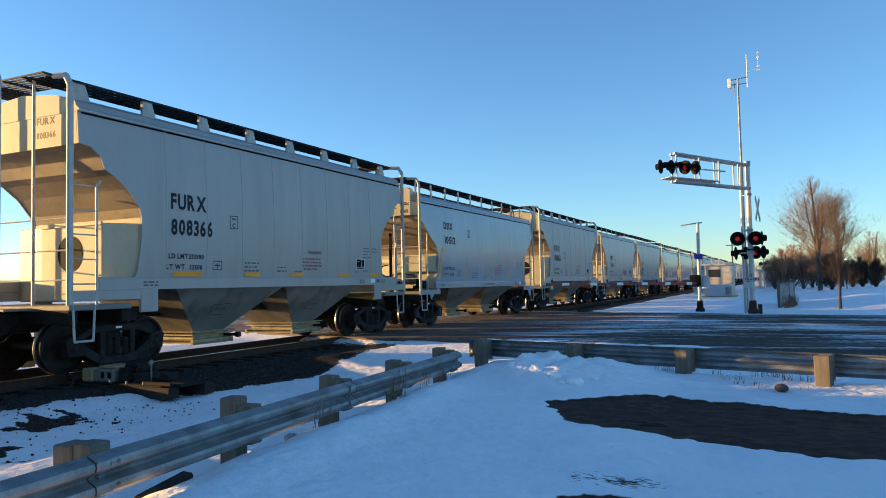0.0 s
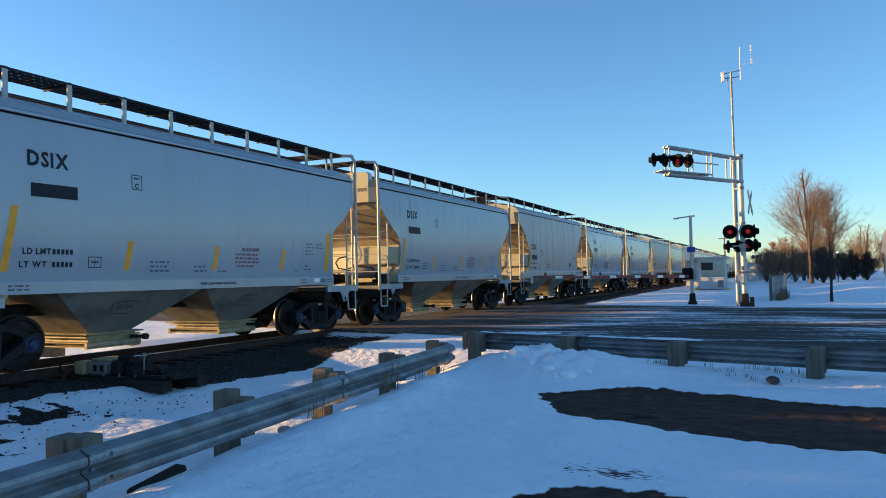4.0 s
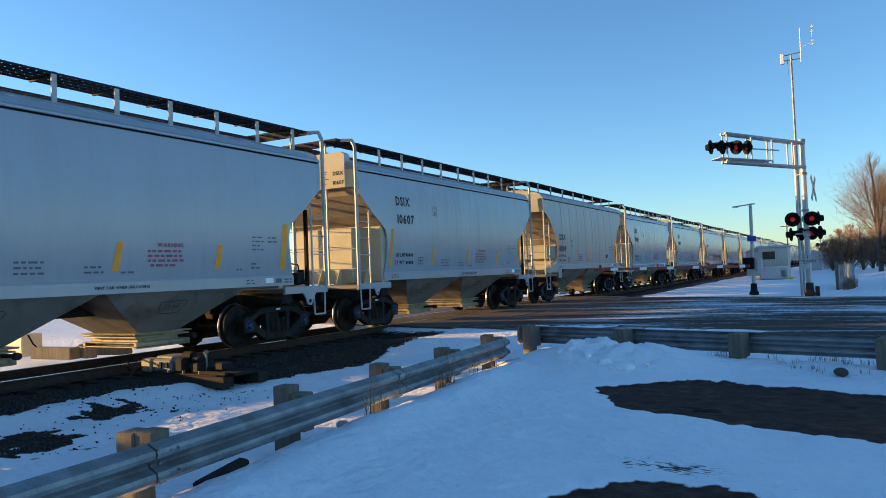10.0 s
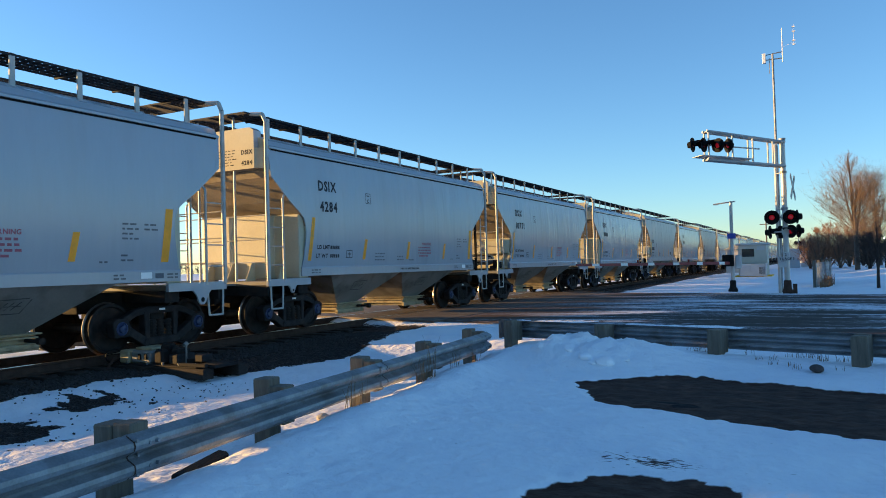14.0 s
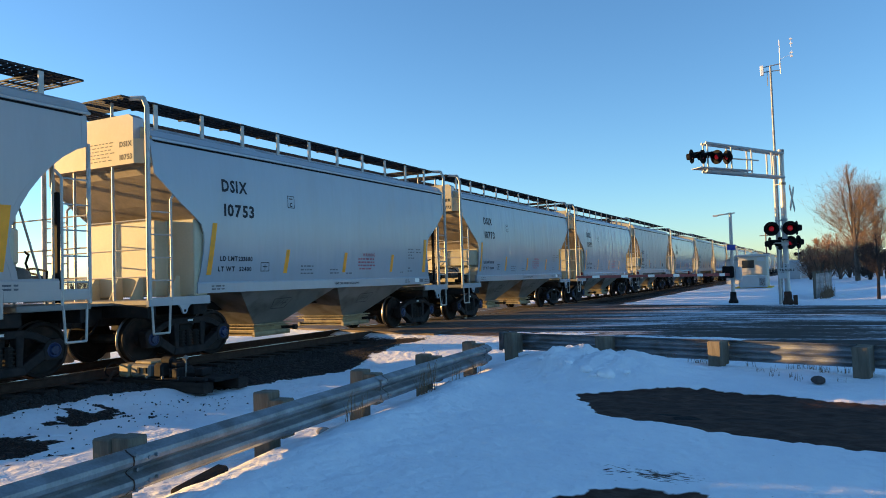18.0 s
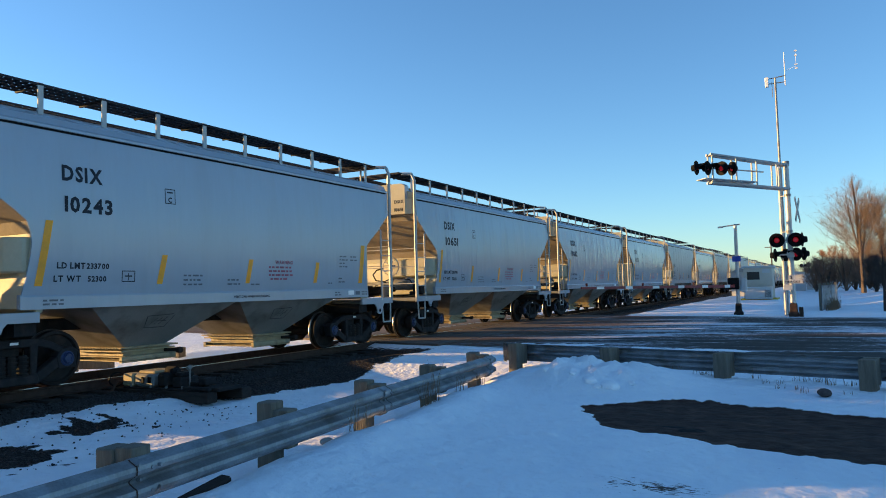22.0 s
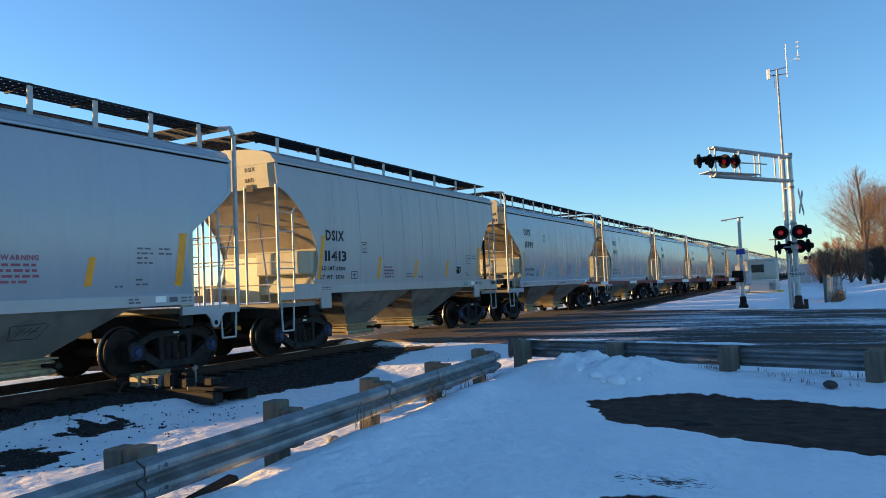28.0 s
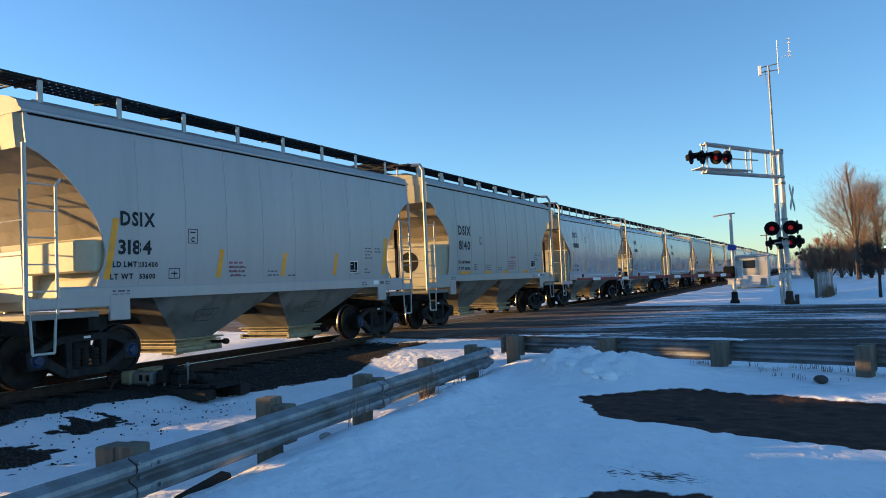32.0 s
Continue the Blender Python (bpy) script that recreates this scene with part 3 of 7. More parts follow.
# ------------------------------------------------------------------ track
def build_track():
    track = tagged(new("railway_track"), "railway track with rusty rails on dark timber ties in ballast", "track", kind="structure")
    track.location = (TX, 0, 0)
    prof = [(-0.07, -0.172), (0.07, -0.172), (0.07, -0.16), (0.012, -0.14), (0.012, -0.045), (0.035, -0.035), (0.036, -0.006), (0.028, 0.0), (-0.028, 0.0), (-0.036, -0.006), (-0.035, -0.035), (-0.012, -0.045), (-0.012, -0.14), (-0.07, -0.16)]
    bm = bmesh.new()
    prism(bm, prof, 1, -60, 600)
    for f in bm.faces:
        if f.normal.z > 0.6 and f.calc_center_median().z > -0.004:
            f.material_index = 1
    one = part("rail", bm, [RUST, SHINY], track, "rusty steel rail with polished head")
    one.location.x = 0.7525
    again(one, "rail", pose(-0.7525, 0, 0), track)
    bm = bmesh.new()
    box(bm, -1.3, 1.3, -0.11, 0.11, -0.36, -0.175)
    bevelled(bm, 0.012)
    tie = part("tie", bm, TIE, track)
    ROWS = 110
    tie.location = (0, -3.0, 0)
    for i in range(1, ROWS):
        again(tie, "tie", pose(random.uniform(-0.04, 0.04), -3.0 + i * 0.52, random.uniform(-0.012, 0.006), 0, 0, random.uniform(-0.8, 0.8)), track)
    # timber and asphalt filling of the crossing between and beside the rails
    bm = bmesh.new()
    for a, b in ((-3.2, -0.80), (-0.66, 0.66), (0.80, 3.2)):
        lo, hi = [], []
        for x in (a, b):
            for w_ in (ROAD_NEAR - 0.3, ROAD_FAR + 0.3):
                y = (w_ - (x + TX) * ROAD_ACROSS.x) / ROAD_ACROSS.y
                lo.append((x, y, -0.15)), hi.append((x, y, -0.004))
        q = [bm.verts.new(v) for v in lo + hi]
        for f in ((0, 1, 3, 2), (4, 6, 7, 5), (0, 4, 5, 1), (2, 3, 7, 6), (0, 2, 6, 4), (1, 5, 7, 3)):
            bm.faces.new([q[i] for i in f])
    bmesh.ops.recalc_face_normals(bm, faces=bm.faces[:])
    part("crossing_panel", bm, mat("brown_stained_asphalt", (0.085, 0.058, 0.042), 0.8, 0, 0.35, 1.5, 30, 0.3, (0.16, 0.13, 0.11), 0.5, 1.2), track, "brown-stained asphalt crossing surface")


build_track()


def build_ballast():
    """Loose stones on the shoulder of the bed, in one heap."""
    rnd = random.Random(5)
    shapes = []
    for _ in range(6):
        bm = bmesh.new()
        bmesh.ops.create_icosphere(bm, subdivisions=1, radius=1)
        for v in bm.verts:
            v.co *= rnd.uniform(0.7, 1.15)
        shapes.append(([v.co.copy() for v in bm.verts], [[v.index for v in f.verts] for f in bm.faces]))
        bm.free()
    vs, fs = [], []
    for _ in range(30000):
        y = rnd.uniform(1.5, 15.5)
        x = TX + rnd.choice((1, 1, 1, 1, -1)) * rnd.uniform(0.0, 4.6)
        z, b, s = ground_at(x, y)
        bed = abs(x - TX) < 2.3
        if s < 0.45 and rnd.random() > 0.06 * (y < 9):
            continue
        r = rnd.uniform(0.016, 0.036) if bed else rnd.uniform(0.007, 0.019)
        co, fa = rnd.choice(shapes)
        m = pose(x, y, z + r * (0.3 if bed else 0.15), rnd.uniform(0, 360), rnd.uniform(0, 360), rnd.uniform(0, 360))
        k = len(vs)
        vs += [tuple(m @ (c * r)) for c in co]
        fs += [[k + i for i in f] for f in fa]
    me = bpy.data.meshes.new("ballast_stones")
    me.from_pydata(vs, [], fs)
    bm_ = mat("loose_ballast", (0.030, 0.024, 0.020), 0.9, 0, 0.5, 20, 60, 0.2)
    me.materials.append(bm_)
    tagged(new("ballast_stones", me), "loose dark crushed stone ballast beside the rails", "ballast", kind="stuff")


build_ballast()

# ------------------------------------------------------------------ hopper cars
LENGTH = 11.67                  # between the corner posts
BOGIES = (1.28, 10.39)


def side_width(z, top):
    """Half width of the bulging side at height z."""
    s = (z - 1.3) / (top - 1.3)
    return 1.455 + 0.075 * math.sin(math.pi * min(1, max(0, s * 1.02))) ** 0.8


STYLES = {
    # eave height, sill bottom, end line as (height, distance from the corner post)
    "smooth": dict(eave=4.16, sill=1.30, ends=[(1.30, 1.18), (1.75, 1.28), (2.10, 1.34), (2.30, 1.355), (2.45, 1.34), (2.64, 1.27), (2.81, 1.06), (3.02, 0.76), (3.28, 0.45), (3.46, 0.24), (3.52, 0.17), (3.69, 0.16), (3.71, 0.158), (4.16, 0.12)], paint=PAINT_A),
    "ribbed": dict(eave=4.36, sill=1.40, ends=[(1.40, 1.22), (1.73, 1.29), (1.95, 1.38), (2.19, 1.42), (2.45, 1.36), (2.69, 1.26), (2.95, 1.11), (3.17, 0.94), (3.40, 0.72), (3.57, 0.52), (3.72, 0.28), (3.80, 0.08), (4.1, 0.06), (4.36, 0.06)], paint=PAINT_B),
    "panelled": dict(eave=4.52, sill=1.46, ends=[(1.46, 1.29), (1.78, 1.42), (2.05, 1.46), (2.30, 1.49), (2.60, 1.50), (2.77, 1.495), (2.94, 1.45), (3.26, 1.17), (3.48, 0.87), (3.56, 0.70), (3.77, 0.62), (3.92, 0.42), (3.945, 0.19), (4.2, 0.19), (4.52, 0.19)], paint=PAINT_C),
}


STYLES["plated"] = dict(STYLES["ribbed"])


def end_at(st, z):
    e = st["ends"]
    return float(np.interp(z, [a for a, _ in e], [b for _, b in e]))


def make_body(st, car, style):
    bm = bmesh.new()
    rings = []
    for z, ye in st["ends"]:
        w = side_width(z, st["eave"])
        ys = [ye] + list(np.linspace(1.6, LENGTH - 1.6, 9)) + [LENGTH - ye]
        cx, ch = (1.18, ye + 0.05) if style == "smooth" and z > 3.7 else (w - 0.06, 0.03)
        if style == "smooth" and 2.8 < z < 3.7:
            ch = ye - max(ye - 0.03, (3.70 - z) * 1.05)
        if style in ("ribbed", "plated"):
            cx, ch = (w - 0.20, 0.09) if z > 3.7 else (w - 0.05, 0.02)
        ring = [bm.verts.new((w, y, z)) for y in ys] + [bm.verts.new((cx, LENGTH - ye + ch, z)), bm.verts.new((-cx, LENGTH - ye + ch, z))]
        ring += [bm.verts.new((-w, y, z)) for y in reversed(ys)] + [bm.verts.new((-cx, ye - ch, z)), bm.verts.new((cx, ye - ch, z))]
        rings.append(ring)
    for a, b in zip(rings, rings[1:]):
        n = len(a)
        for i in range(n):
            f = bm.faces.new((a[i], a[(i + 1) % n], b[(i + 1) % n], b[i]))
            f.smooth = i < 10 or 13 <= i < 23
            # sides take the cooler paint, ends the sun-toned one
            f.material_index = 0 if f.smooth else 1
    bm.faces.new(rings[0][::-1])
    bm.faces.new(rings[-1])
    bmesh.ops.recalc_face_normals(bm, faces=bm.faces[:])
    for ed in bm.edges:
        if len({f.smooth for f in ed.link_faces}) > 1:
            ed.smooth = False
    # downward-facing end faces get the paint with shade in its colour
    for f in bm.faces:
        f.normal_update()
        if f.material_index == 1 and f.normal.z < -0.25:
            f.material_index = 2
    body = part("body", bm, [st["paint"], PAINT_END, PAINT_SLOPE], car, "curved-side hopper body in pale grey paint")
    # lips along the edges of the side sheets, so that the ends read as recesses
    for sx in (1, -1):
        for far in (False, True):
            bm = bmesh.new()
            pts = []
            for z, ye in st["ends"]:
                pts.append((sx * (side_width(z, st["eave"]) - 0.012), (LENGTH - ye + 0.05) if far else ye - 0.05, z))
            for p, q in zip(pts, pts[1:]):
                sgn = -1 if far else 1
                quad = [(p[0] - sx * 0.012, p[1], p[2]), (p[0] + sx * 0.016, p[1], p[2]), (q[0] + sx * 0.016, q[1], q[2]), (q[0] - sx * 0.012, q[1], q[2])]
                back = [(x, y + sgn * 0.10, z) for x, y, z in quad]
                v = [bm.verts.new(c) for c in quad + back]
                for f in ((0, 1, 2, 3), (7, 6, 5, 4), (0, 4, 5, 1), (1, 5, 6, 2), (2, 6, 7, 3), (3, 7, 4, 0)):
                    bm.faces.new([v[i] for i in f])
            bmesh.ops.recalc_face_normals(bm, faces=bm.faces[:])
            part("side_sheet_edge", bm, st["paint"], car)
    # roof
    bm = bmesh.new()
    e = st["eave"]
    rise = 0.40 if style == "smooth" else 0.42
    prof = [(-1.47, e - 0.02), (-1.50, e - 0.02), (-1.50, e + 0.02), (-1.44, e + 0.06), (-1.38, e + 0.17), (-1.20, e + 0.25), (-0.8, e + rise - 0.08), (0, e + rise),
            (0.8, e + rise - 0.08), (1.20, e + 0.25), (1.38, e + 0.17), (1.44, e + 0.06), (1.50, e + 0.02), (1.50, e - 0.02), (1.47, e - 0.02)]
    lap = 0.02 if style == "smooth" else 0.04 if style == "panelled" else 0.10
    prism(bm, prof, 1, end_at(st, e) - lap, LENGTH - end_at(st, e) + lap)
    if style == "smooth":
        cap = [(-1.18, e - 0.02), (-1.18, e + 0.40), (-1.06, e + 0.47), (1.06, e + 0.47), (1.18, e + 0.40), (1.18, e - 0.02)]
        prism(bm, cap, 1, -0.052, 0.188)
    bm.faces.ensure_lookup_table()
    for f in bm.faces:
        f.normal_update()
        if abs(f.normal.y) > 0.9:
            f.material_index = 1
    part("roof", bm, [st["paint"], PAINT_END], car)
    bm = bmesh.new()
    box(bm, -0.34, 0.34, 0.9, LENGTH - 0.9, e + rise - 0.02, e + rise + 0.12)
    bevelled(bm, 0.03)
    part("hatch_trough", bm, st["paint"], car)
    # black strip that draws the shaded gap below the roof flange
    for sx in (1, -1):
        bm = bmesh.new()
        w = side_width(e - 0.05, e)
        box(bm, min(sx * (w - 0.02), sx * (w + 0.008)), max(sx * (w - 0.02), sx * (w + 0.008)), end_at(st, e) + 0.02, LENGTH - end_at(st, e) - 0.02, e - 0.055, e - 0.022)
        part("roof_seal", bm, BLACK, car, "dark seam under the roof edge")
    return body


def make_deck(st, car, style):
    """Running boards on the roof, with their brackets."""
    e = st["eave"]
    zb = e + {"smooth": 0.79, "ribbed": 0.69, "panelled": 0.62, "plated": 0.66}[style]
    for sx in (1, -1):
        bm = bmesh.new()
        x0, x1 = 0.42, 1.08
        for i in range(5):
            x = x0 + (x1 - x0) * i / 4
            box(bm, sx * x - 0.012, sx * x + 0.012, -0.05, LENGTH + 0.05, zb - 0.035, zb)
        n = 86
        for i in range(n):
            y = -0.05 + (LENGTH + 0.1) * (i + 0.5) / n
            box(bm, min(sx * x0, sx * x1), max(sx * x0, sx * x1), y - 0.045, y + 0.045, zb - 0.022, zb - 0.006)
        part("running_board", bm, GRATE, car, "dark grating running board")
    bm = bmesh.new()
    if style == "panelled":
        prism(bm, [(-0.16, e + 0.16), (0.22, e + 0.16), (0.06, zb - 0.03), (-0.16, zb - 0.03)], 0, 1.00, 1.06)
        count = 8
    else:
        box(bm, 1.06, 1.09, -0.045, 0.045, e + 0.20, zb + 0.01)
        box(bm, 0.42, 1.08, -0.02, 0.02, zb - 0.065, zb - 0.036, None, 1)
        count = 10 if style == "smooth" else 8
    first = part("board_bracket", bm, [PIPE, GRATE], car, "pale upright bracket")
    first.location.y = 0.55
    for i in range(1, count):
        again(first, "board_bracket", pose(0, 0.55 + (LENGTH - 1.1) * i / (count - 1), 0), car)
    # end grates that overhang the car ends
    for y0, y1 in ((-0.22, 0.5), (LENGTH - 0.5, LENGTH + 0.22)):
        bm = bmesh.new()
        for i in range(8):
            y = y0 + (y1 - y0) * i / 7
            box(bm, -1.08, 1.08, y - 0.012, y + 0.012, zb - 0.03, zb)
        for x in (-1.08, -0.54, 0, 0.54, 1.08):
            box(bm, x - 0.012, x + 0.012, y0, y1, zb - 0.03, zb)
        part("end_walkway", bm, GRATE, car)["kind"] = "stuff"
    return zb


def make_end(st, car, style, zb, front, brake):
    """Posts, ladder, platform and steps at one end; y runs inwards from the end."""
    def yy(v):
        return v if front else LENGTH - v

    def bar(name, pts, r, material=PIPE, n=6, label=""):
        bm = bmesh.new()
        pipe(bm, [(x, yy(y), z) for x, y, z in pts], r, n)
        part(name, bm, material, car, label)
    sill = st["sill"]
    pz = 1.20
    for sx in (1, -1):
        top = zb - 0.02
        if style == "smooth":
            bar("corner_post", [(sx * 1.49, 0, pz), (sx * 1.49, 0, top - 0.22), (sx * 1.40, 0, top - 0.04), (sx * 1.06, 0, top)], 0.045, n=8, label="pale grey bent corner handrail")
        elif style == "plated":
            bar("corner_post", [(sx * 1.48, 0, pz), (sx * 1.48, 0, 4.30)], 0.045, n=6)
        elif style == "panelled":
            bar("corner_post", [(sx * 1.47, 0, pz), (sx * 1.47, 0, top - 0.2), (sx * 1.36, 0, top - 0.03), (sx * 1.06, 0, top)], 0.055, n=8)
        else:
            bar("corner_post", [(sx * 1.48, 0, pz), (sx * 1.48, 0, 3.85)], 0.035, n=6)
        # side ladder: outer stile and rungs between it and the corner post
        tall = 3.18 if style == "smooth" else 3.35
        bm = bmesh.new()
        pipe(bm, [(sx * 1.50, yy(0.50), pz - 0.02), (sx * 1.50, yy(0.50), tall - 0.12), (sx * 1.47, yy(0.60), tall)], 0.024, 6)
        for z in np.arange(pz + 0.35, tall - 0.1, 0.42):
            pipe(bm, [(sx * 1.49, yy(0.0), z), (sx * 1.50, yy(0.50), z)], 0.014, 5)
        part("side_ladder", bm, PIPE, car)
        # stirrup step
        bar("stirrup", [(sx * 1.48, 0.05, pz), (sx * 1.49, 0.08, 0.58), (sx * 1.49, 0.44, 0.58), (sx * 1.48, 0.48, pz)], 0.022)
    bm = bmesh.new()
    for sx in (1, -1):
        pipe(bm, [(sx * 0.55, yy(0), pz), (sx * 0.55, yy(0), zb - 0.02 if style != "ribbed" else 3.85)], 0.028, 6)
    for z in (1.62, 2.12, 2.66):
        pipe(bm, [(-1.49, yy(0), z), (1.49, yy(0), z)], 0.014, 5)
    part("end_ladder", bm, PIPE, car, "end rungs between two uprights")
    # platform, end sill and draft gear
    bm = bmesh.new()
    a, b = sorted((yy(-0.02), yy(1.25)))
    box(bm, -1.5, 1.5, a, b, 1.10, 1.20)
    bevelled(bm, 0.015)
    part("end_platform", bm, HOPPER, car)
    for sx in (1, -1):
        bm = bmesh.new()
        a, b = sorted((yy(-0.03), yy(1.45)))
        box(bm, sx * 1.47 - 0.035, sx * 1.47 + 0.035, a, b, *((1.08, 1.24) if style == "smooth" else (1.26, 1.44)))
        if style == "smooth":
            # hanging lug with a hole
            c, k = (yy(0.80), 1.0) if front else (yy(0.62), 1.6)
            lug = [(-0.15, 0.0), (0.15, 0.0), (0.085, -0.07), (0.06, -0.14), (0.03, -0.175), (-0.03, -0.175), (-0.06, -0.14), (-0.085, -0.07)]
            prism(bm, [(c + u * k, 1.085 + v * k) for u, v in lug], 0, sx * 1.485 - 0.02, sx * 1.485 + 0.02)
            tube(bm, (sx * 1.50, c, 1.085 - 0.115 * k), (sx * 1.509, c, 1.085 - 0.115 * k), 0.034 * k, None, 10, True, 1)
        else:
            a, b = sorted((yy(1.45), yy(1.85)))
            box(bm, sx * 1.48 - 0.035, sx * 1.48 + 0.035, a, b, 1.02, 1.46)
        bevelled(bm, 0.01)
        part("corner_sill", bm, [st["paint"], BLACK], car)
    bm = bmesh.new()
    a, b = sorted((yy(-0.32), yy(2.4)))
    box(bm, -0.22, 0.22, a, b, 0.72, 1.08)
    bevelled(bm, 0.02)
    part("draft_sill", bm, TRUCK, car)
    bm = bmesh.new()
    prism(bm, [(-0.10, yy(-0.30)), (0.10, yy(-0.30)), (0.17, yy(-0.46)), (0.17, yy(-0.60)), (-0.15, yy(-0.61)), (-0.17, yy(-0.46))], 2, 0.72, 1.03)
    box(bm, -0.24, 0.24, *sorted((yy(-0.36), yy(-0.30))), 0.68, 1.10)
    bevelled(bm, 0.02)
    part("coupler", bm, TRUCK, car)
    # added plate that keeps low sun from passing through the gap between cars
    bm = bmesh.new()
    box(bm, -0.55, 0.55, *sorted((yy(-0.52), yy(-0.022))), 1.115, 1.155)
    part("crossover_step", bm, HOPPER, car, "dusty crossover step above the coupler")
    bm = bmesh.new()
    pipe(bm, [(0.28, yy(-0.1), 0.85), (0.30, yy(-0.30), 0.62), (0.25, yy(-0.48), 0.52)], 0.025, 6)
    part("air_hose", bm, BLACK, car)
    # lower end box and legs
    raised = style in ("ribbed", "plated") or (style == "smooth" and brake)

    def plan_box(outline, z0, z1, w=0.02):
        bm = bmesh.new()
        prism(bm, [(x, yy(y)) for x, y in outline], 2, z0, z1)
        bevelled(bm, w)
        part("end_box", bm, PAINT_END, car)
    if raised:
        plan_box([(-0.12, 1.02), (1.20, 1.02), (1.43, 1.24), (1.43, 1.52), (-0.12, 1.52)], 1.85, 2.40, 0.03)
        plan_box([(-1.42, 1.30), (-0.14, 1.16), (-0.14, 1.54), (-1.42, 1.54)], 1.22, 2.34)
        plan_box([(-0.12, 1.42), (1.42, 1.42), (1.42, 1.56), (-0.12, 1.56)], 1.22, 1.84)
        for x in (-0.9, 0.9) if style != "smooth" else ():
            bm = bmesh.new()
            pipe(bm, [(x, yy(0.35), 1.2), (x * 0.4, yy(0.62), 3.3)], 0.02, 5)
            part("end_brace", bm, PIPE, car)
    elif style == "smooth":
        plan_box([(-1.45, 0.94), (-1.28, 0.82), (0.72, 0.80), (0.72, 1.09), (1.455, 1.10), (1.455, 1.44), (-1.45, 1.44)], 1.24, 2.74)
        for x in (-0.95, -0.25, 0.35, 1.05) if front else ():
            bm = bmesh.new()
            back = 0.80 if x < 0.72 else 1.09
            prism(bm, [(yy(back - 0.30), 1.20), (yy(back + 0.02), 1.20), (yy(back + 0.02), 1.64), (yy(back - 0.08), 1.64)], 0, x - 0.014, x + 0.014)
            part("gusset", bm, PAINT_END, car)
    else:
        plan_box([(-1.43, 1.12), (-0.50, 0.90), (1.15, 0.90), (1.20, 1.06), (1.45, 1.44), (1.45, 1.62), (-1.43, 1.62)], 1.24, 2.66)
        bm = bmesh.new()
        tube(bm, (0.31, yy(0.893), 2.12), (0.31, yy(0.90), 2.12), 0.335, None, 28)
        part("end_opening", bm, BLACK, car, "dark round access opening")
        bm = bmesh.new()
        box(bm, -0.5, 1.16, *sorted((yy(0.86), yy(0.90))), 2.62, 2.69)
        part("box_flange", bm, PAINT_END, car)
    if not front and (brake or style == "ribbed"):
        bm = bmesh.new()
        box(bm, 1.21, 1.275, *sorted((yy(0.35), yy(0.43))), 1.22, 3.02)
        part("end_channel", bm, BLACK, car, "dark upright end channel")
    if brake:
        # reservoir lying under the raised box, valve, cylinder and their lines
        bm = bmesh.new()
        lathe(bm, [(-0.02, 0.05), (0.02, 0.15), (0.08, 0.19), (0.86, 0.19), (0.92, 0.15), (0.96, 0.05)], yy(0.78), 1.62, 16)
        for x in (0.2, 0.72):
            lathe(bm, [(x, 0.195), (x, 0.205), (x + 0.05, 0.205), (x + 0.05, 0.195)], yy(0.78), 1.62, 16)
        part("air_reservoir", bm, HOPPER, car, "grey air brake reservoir with straps", True)
        bm = bmesh.new()
        tube(bm, (-0.55, yy(0.55), 1.42), (0.0, yy(0.62), 1.42), 0.15, None, 14)
        tube(bm, (0.0, yy(0.62), 1.42), (0.34, yy(0.64), 1.42), 0.03, None, 8)
        box(bm, -0.62, -0.55, *sorted((yy(0.36), yy(0.74))), 1.24, 1.60)
        part("brake_cylinder", bm, TRUCK, car)
        bm = bmesh.new()
        box(bm, 1.02, 1.30, *sorted((yy(0.55), yy(0.80))), 1.30, 1.56)
        box(bm, 1.08, 1.24, *sorted((yy(0.48), yy(0.55))), 1.36, 1.62)
        tube(bm, (0.9, yy(0.6), 1.34), (1.34, yy(0.6), 1.34), 0.055, None, 10)
        bevelled(bm, 0.01)
        part("brake_valve", bm, TRUCK, car, "dark brake valve")
        bm = bmesh.new()
        pipe(bm, [(1.1, yy(0.5), 1.56), (1.0, yy(0.42), 1.74), (0.62, yy(0.40), 1.80), (0.2, yy(0.46), 1.76), (-0.3, yy(0.5), 1.58)], 0.018, 5)
        part("brake_pipe", bm, TRUCK, car)
        bm = bmesh.new()
        pipe(bm, [(1.2, yy(0.5), 1.30), (0.7, yy(0.3), 1.26), (0.1, yy(0.24), 1.30), (-0.4, yy(0.2), 1.24)], 0.018, 5)
        part("brake_pipe", bm, TRUCK, car)
        if front:
            bm = bmesh.new()
            for i in range(16):
                a, c = i * math.pi / 8, (i + 1) * math.pi / 8
                tube(bm, (0.55 + 0.28 * math.cos(a), yy(0.08), 2.15 + 0.28 * math.sin(a)), (0.55 + 0.28 * math.cos(c), yy(0.08), 2.15 + 0.28 * math.sin(c)), 0.016, None, 6)
            for i in range(5):
                a = i * 1.2566
                tube(bm, (0.55, yy(0.12), 2.15), (0.55 + 0.28 * math.cos(a), yy(0.08), 2.15 + 0.28 * math.sin(a)), 0.012, None, 5)
            tube(bm, (0.55, yy(0.06), 2.15), (0.55, yy(0.30), 2.15), 0.05, None, 10)
            part("hand_brake_wheel", bm, PIPE, car, "spoked hand brake wheel")
        bm = bmesh.new()
        pipe(bm, [(0.15, yy(0.25), 2.1), (0.02, yy(0.10), 2.06), (-0.10, yy(0.08), 1.92), (0.0, yy(0.08), 1.74), (0.3, yy(0.1), 1.70), (0.62, yy(0.16), 1.50)], 0.02, 6)
        part("air_line", bm, BLACK, car, "looped black air hose")
        bm = bmesh.new()
        box(bm, -0.9, 0.3, *sorted((yy(0.02), yy(0.36))), 1.66, 1.69)
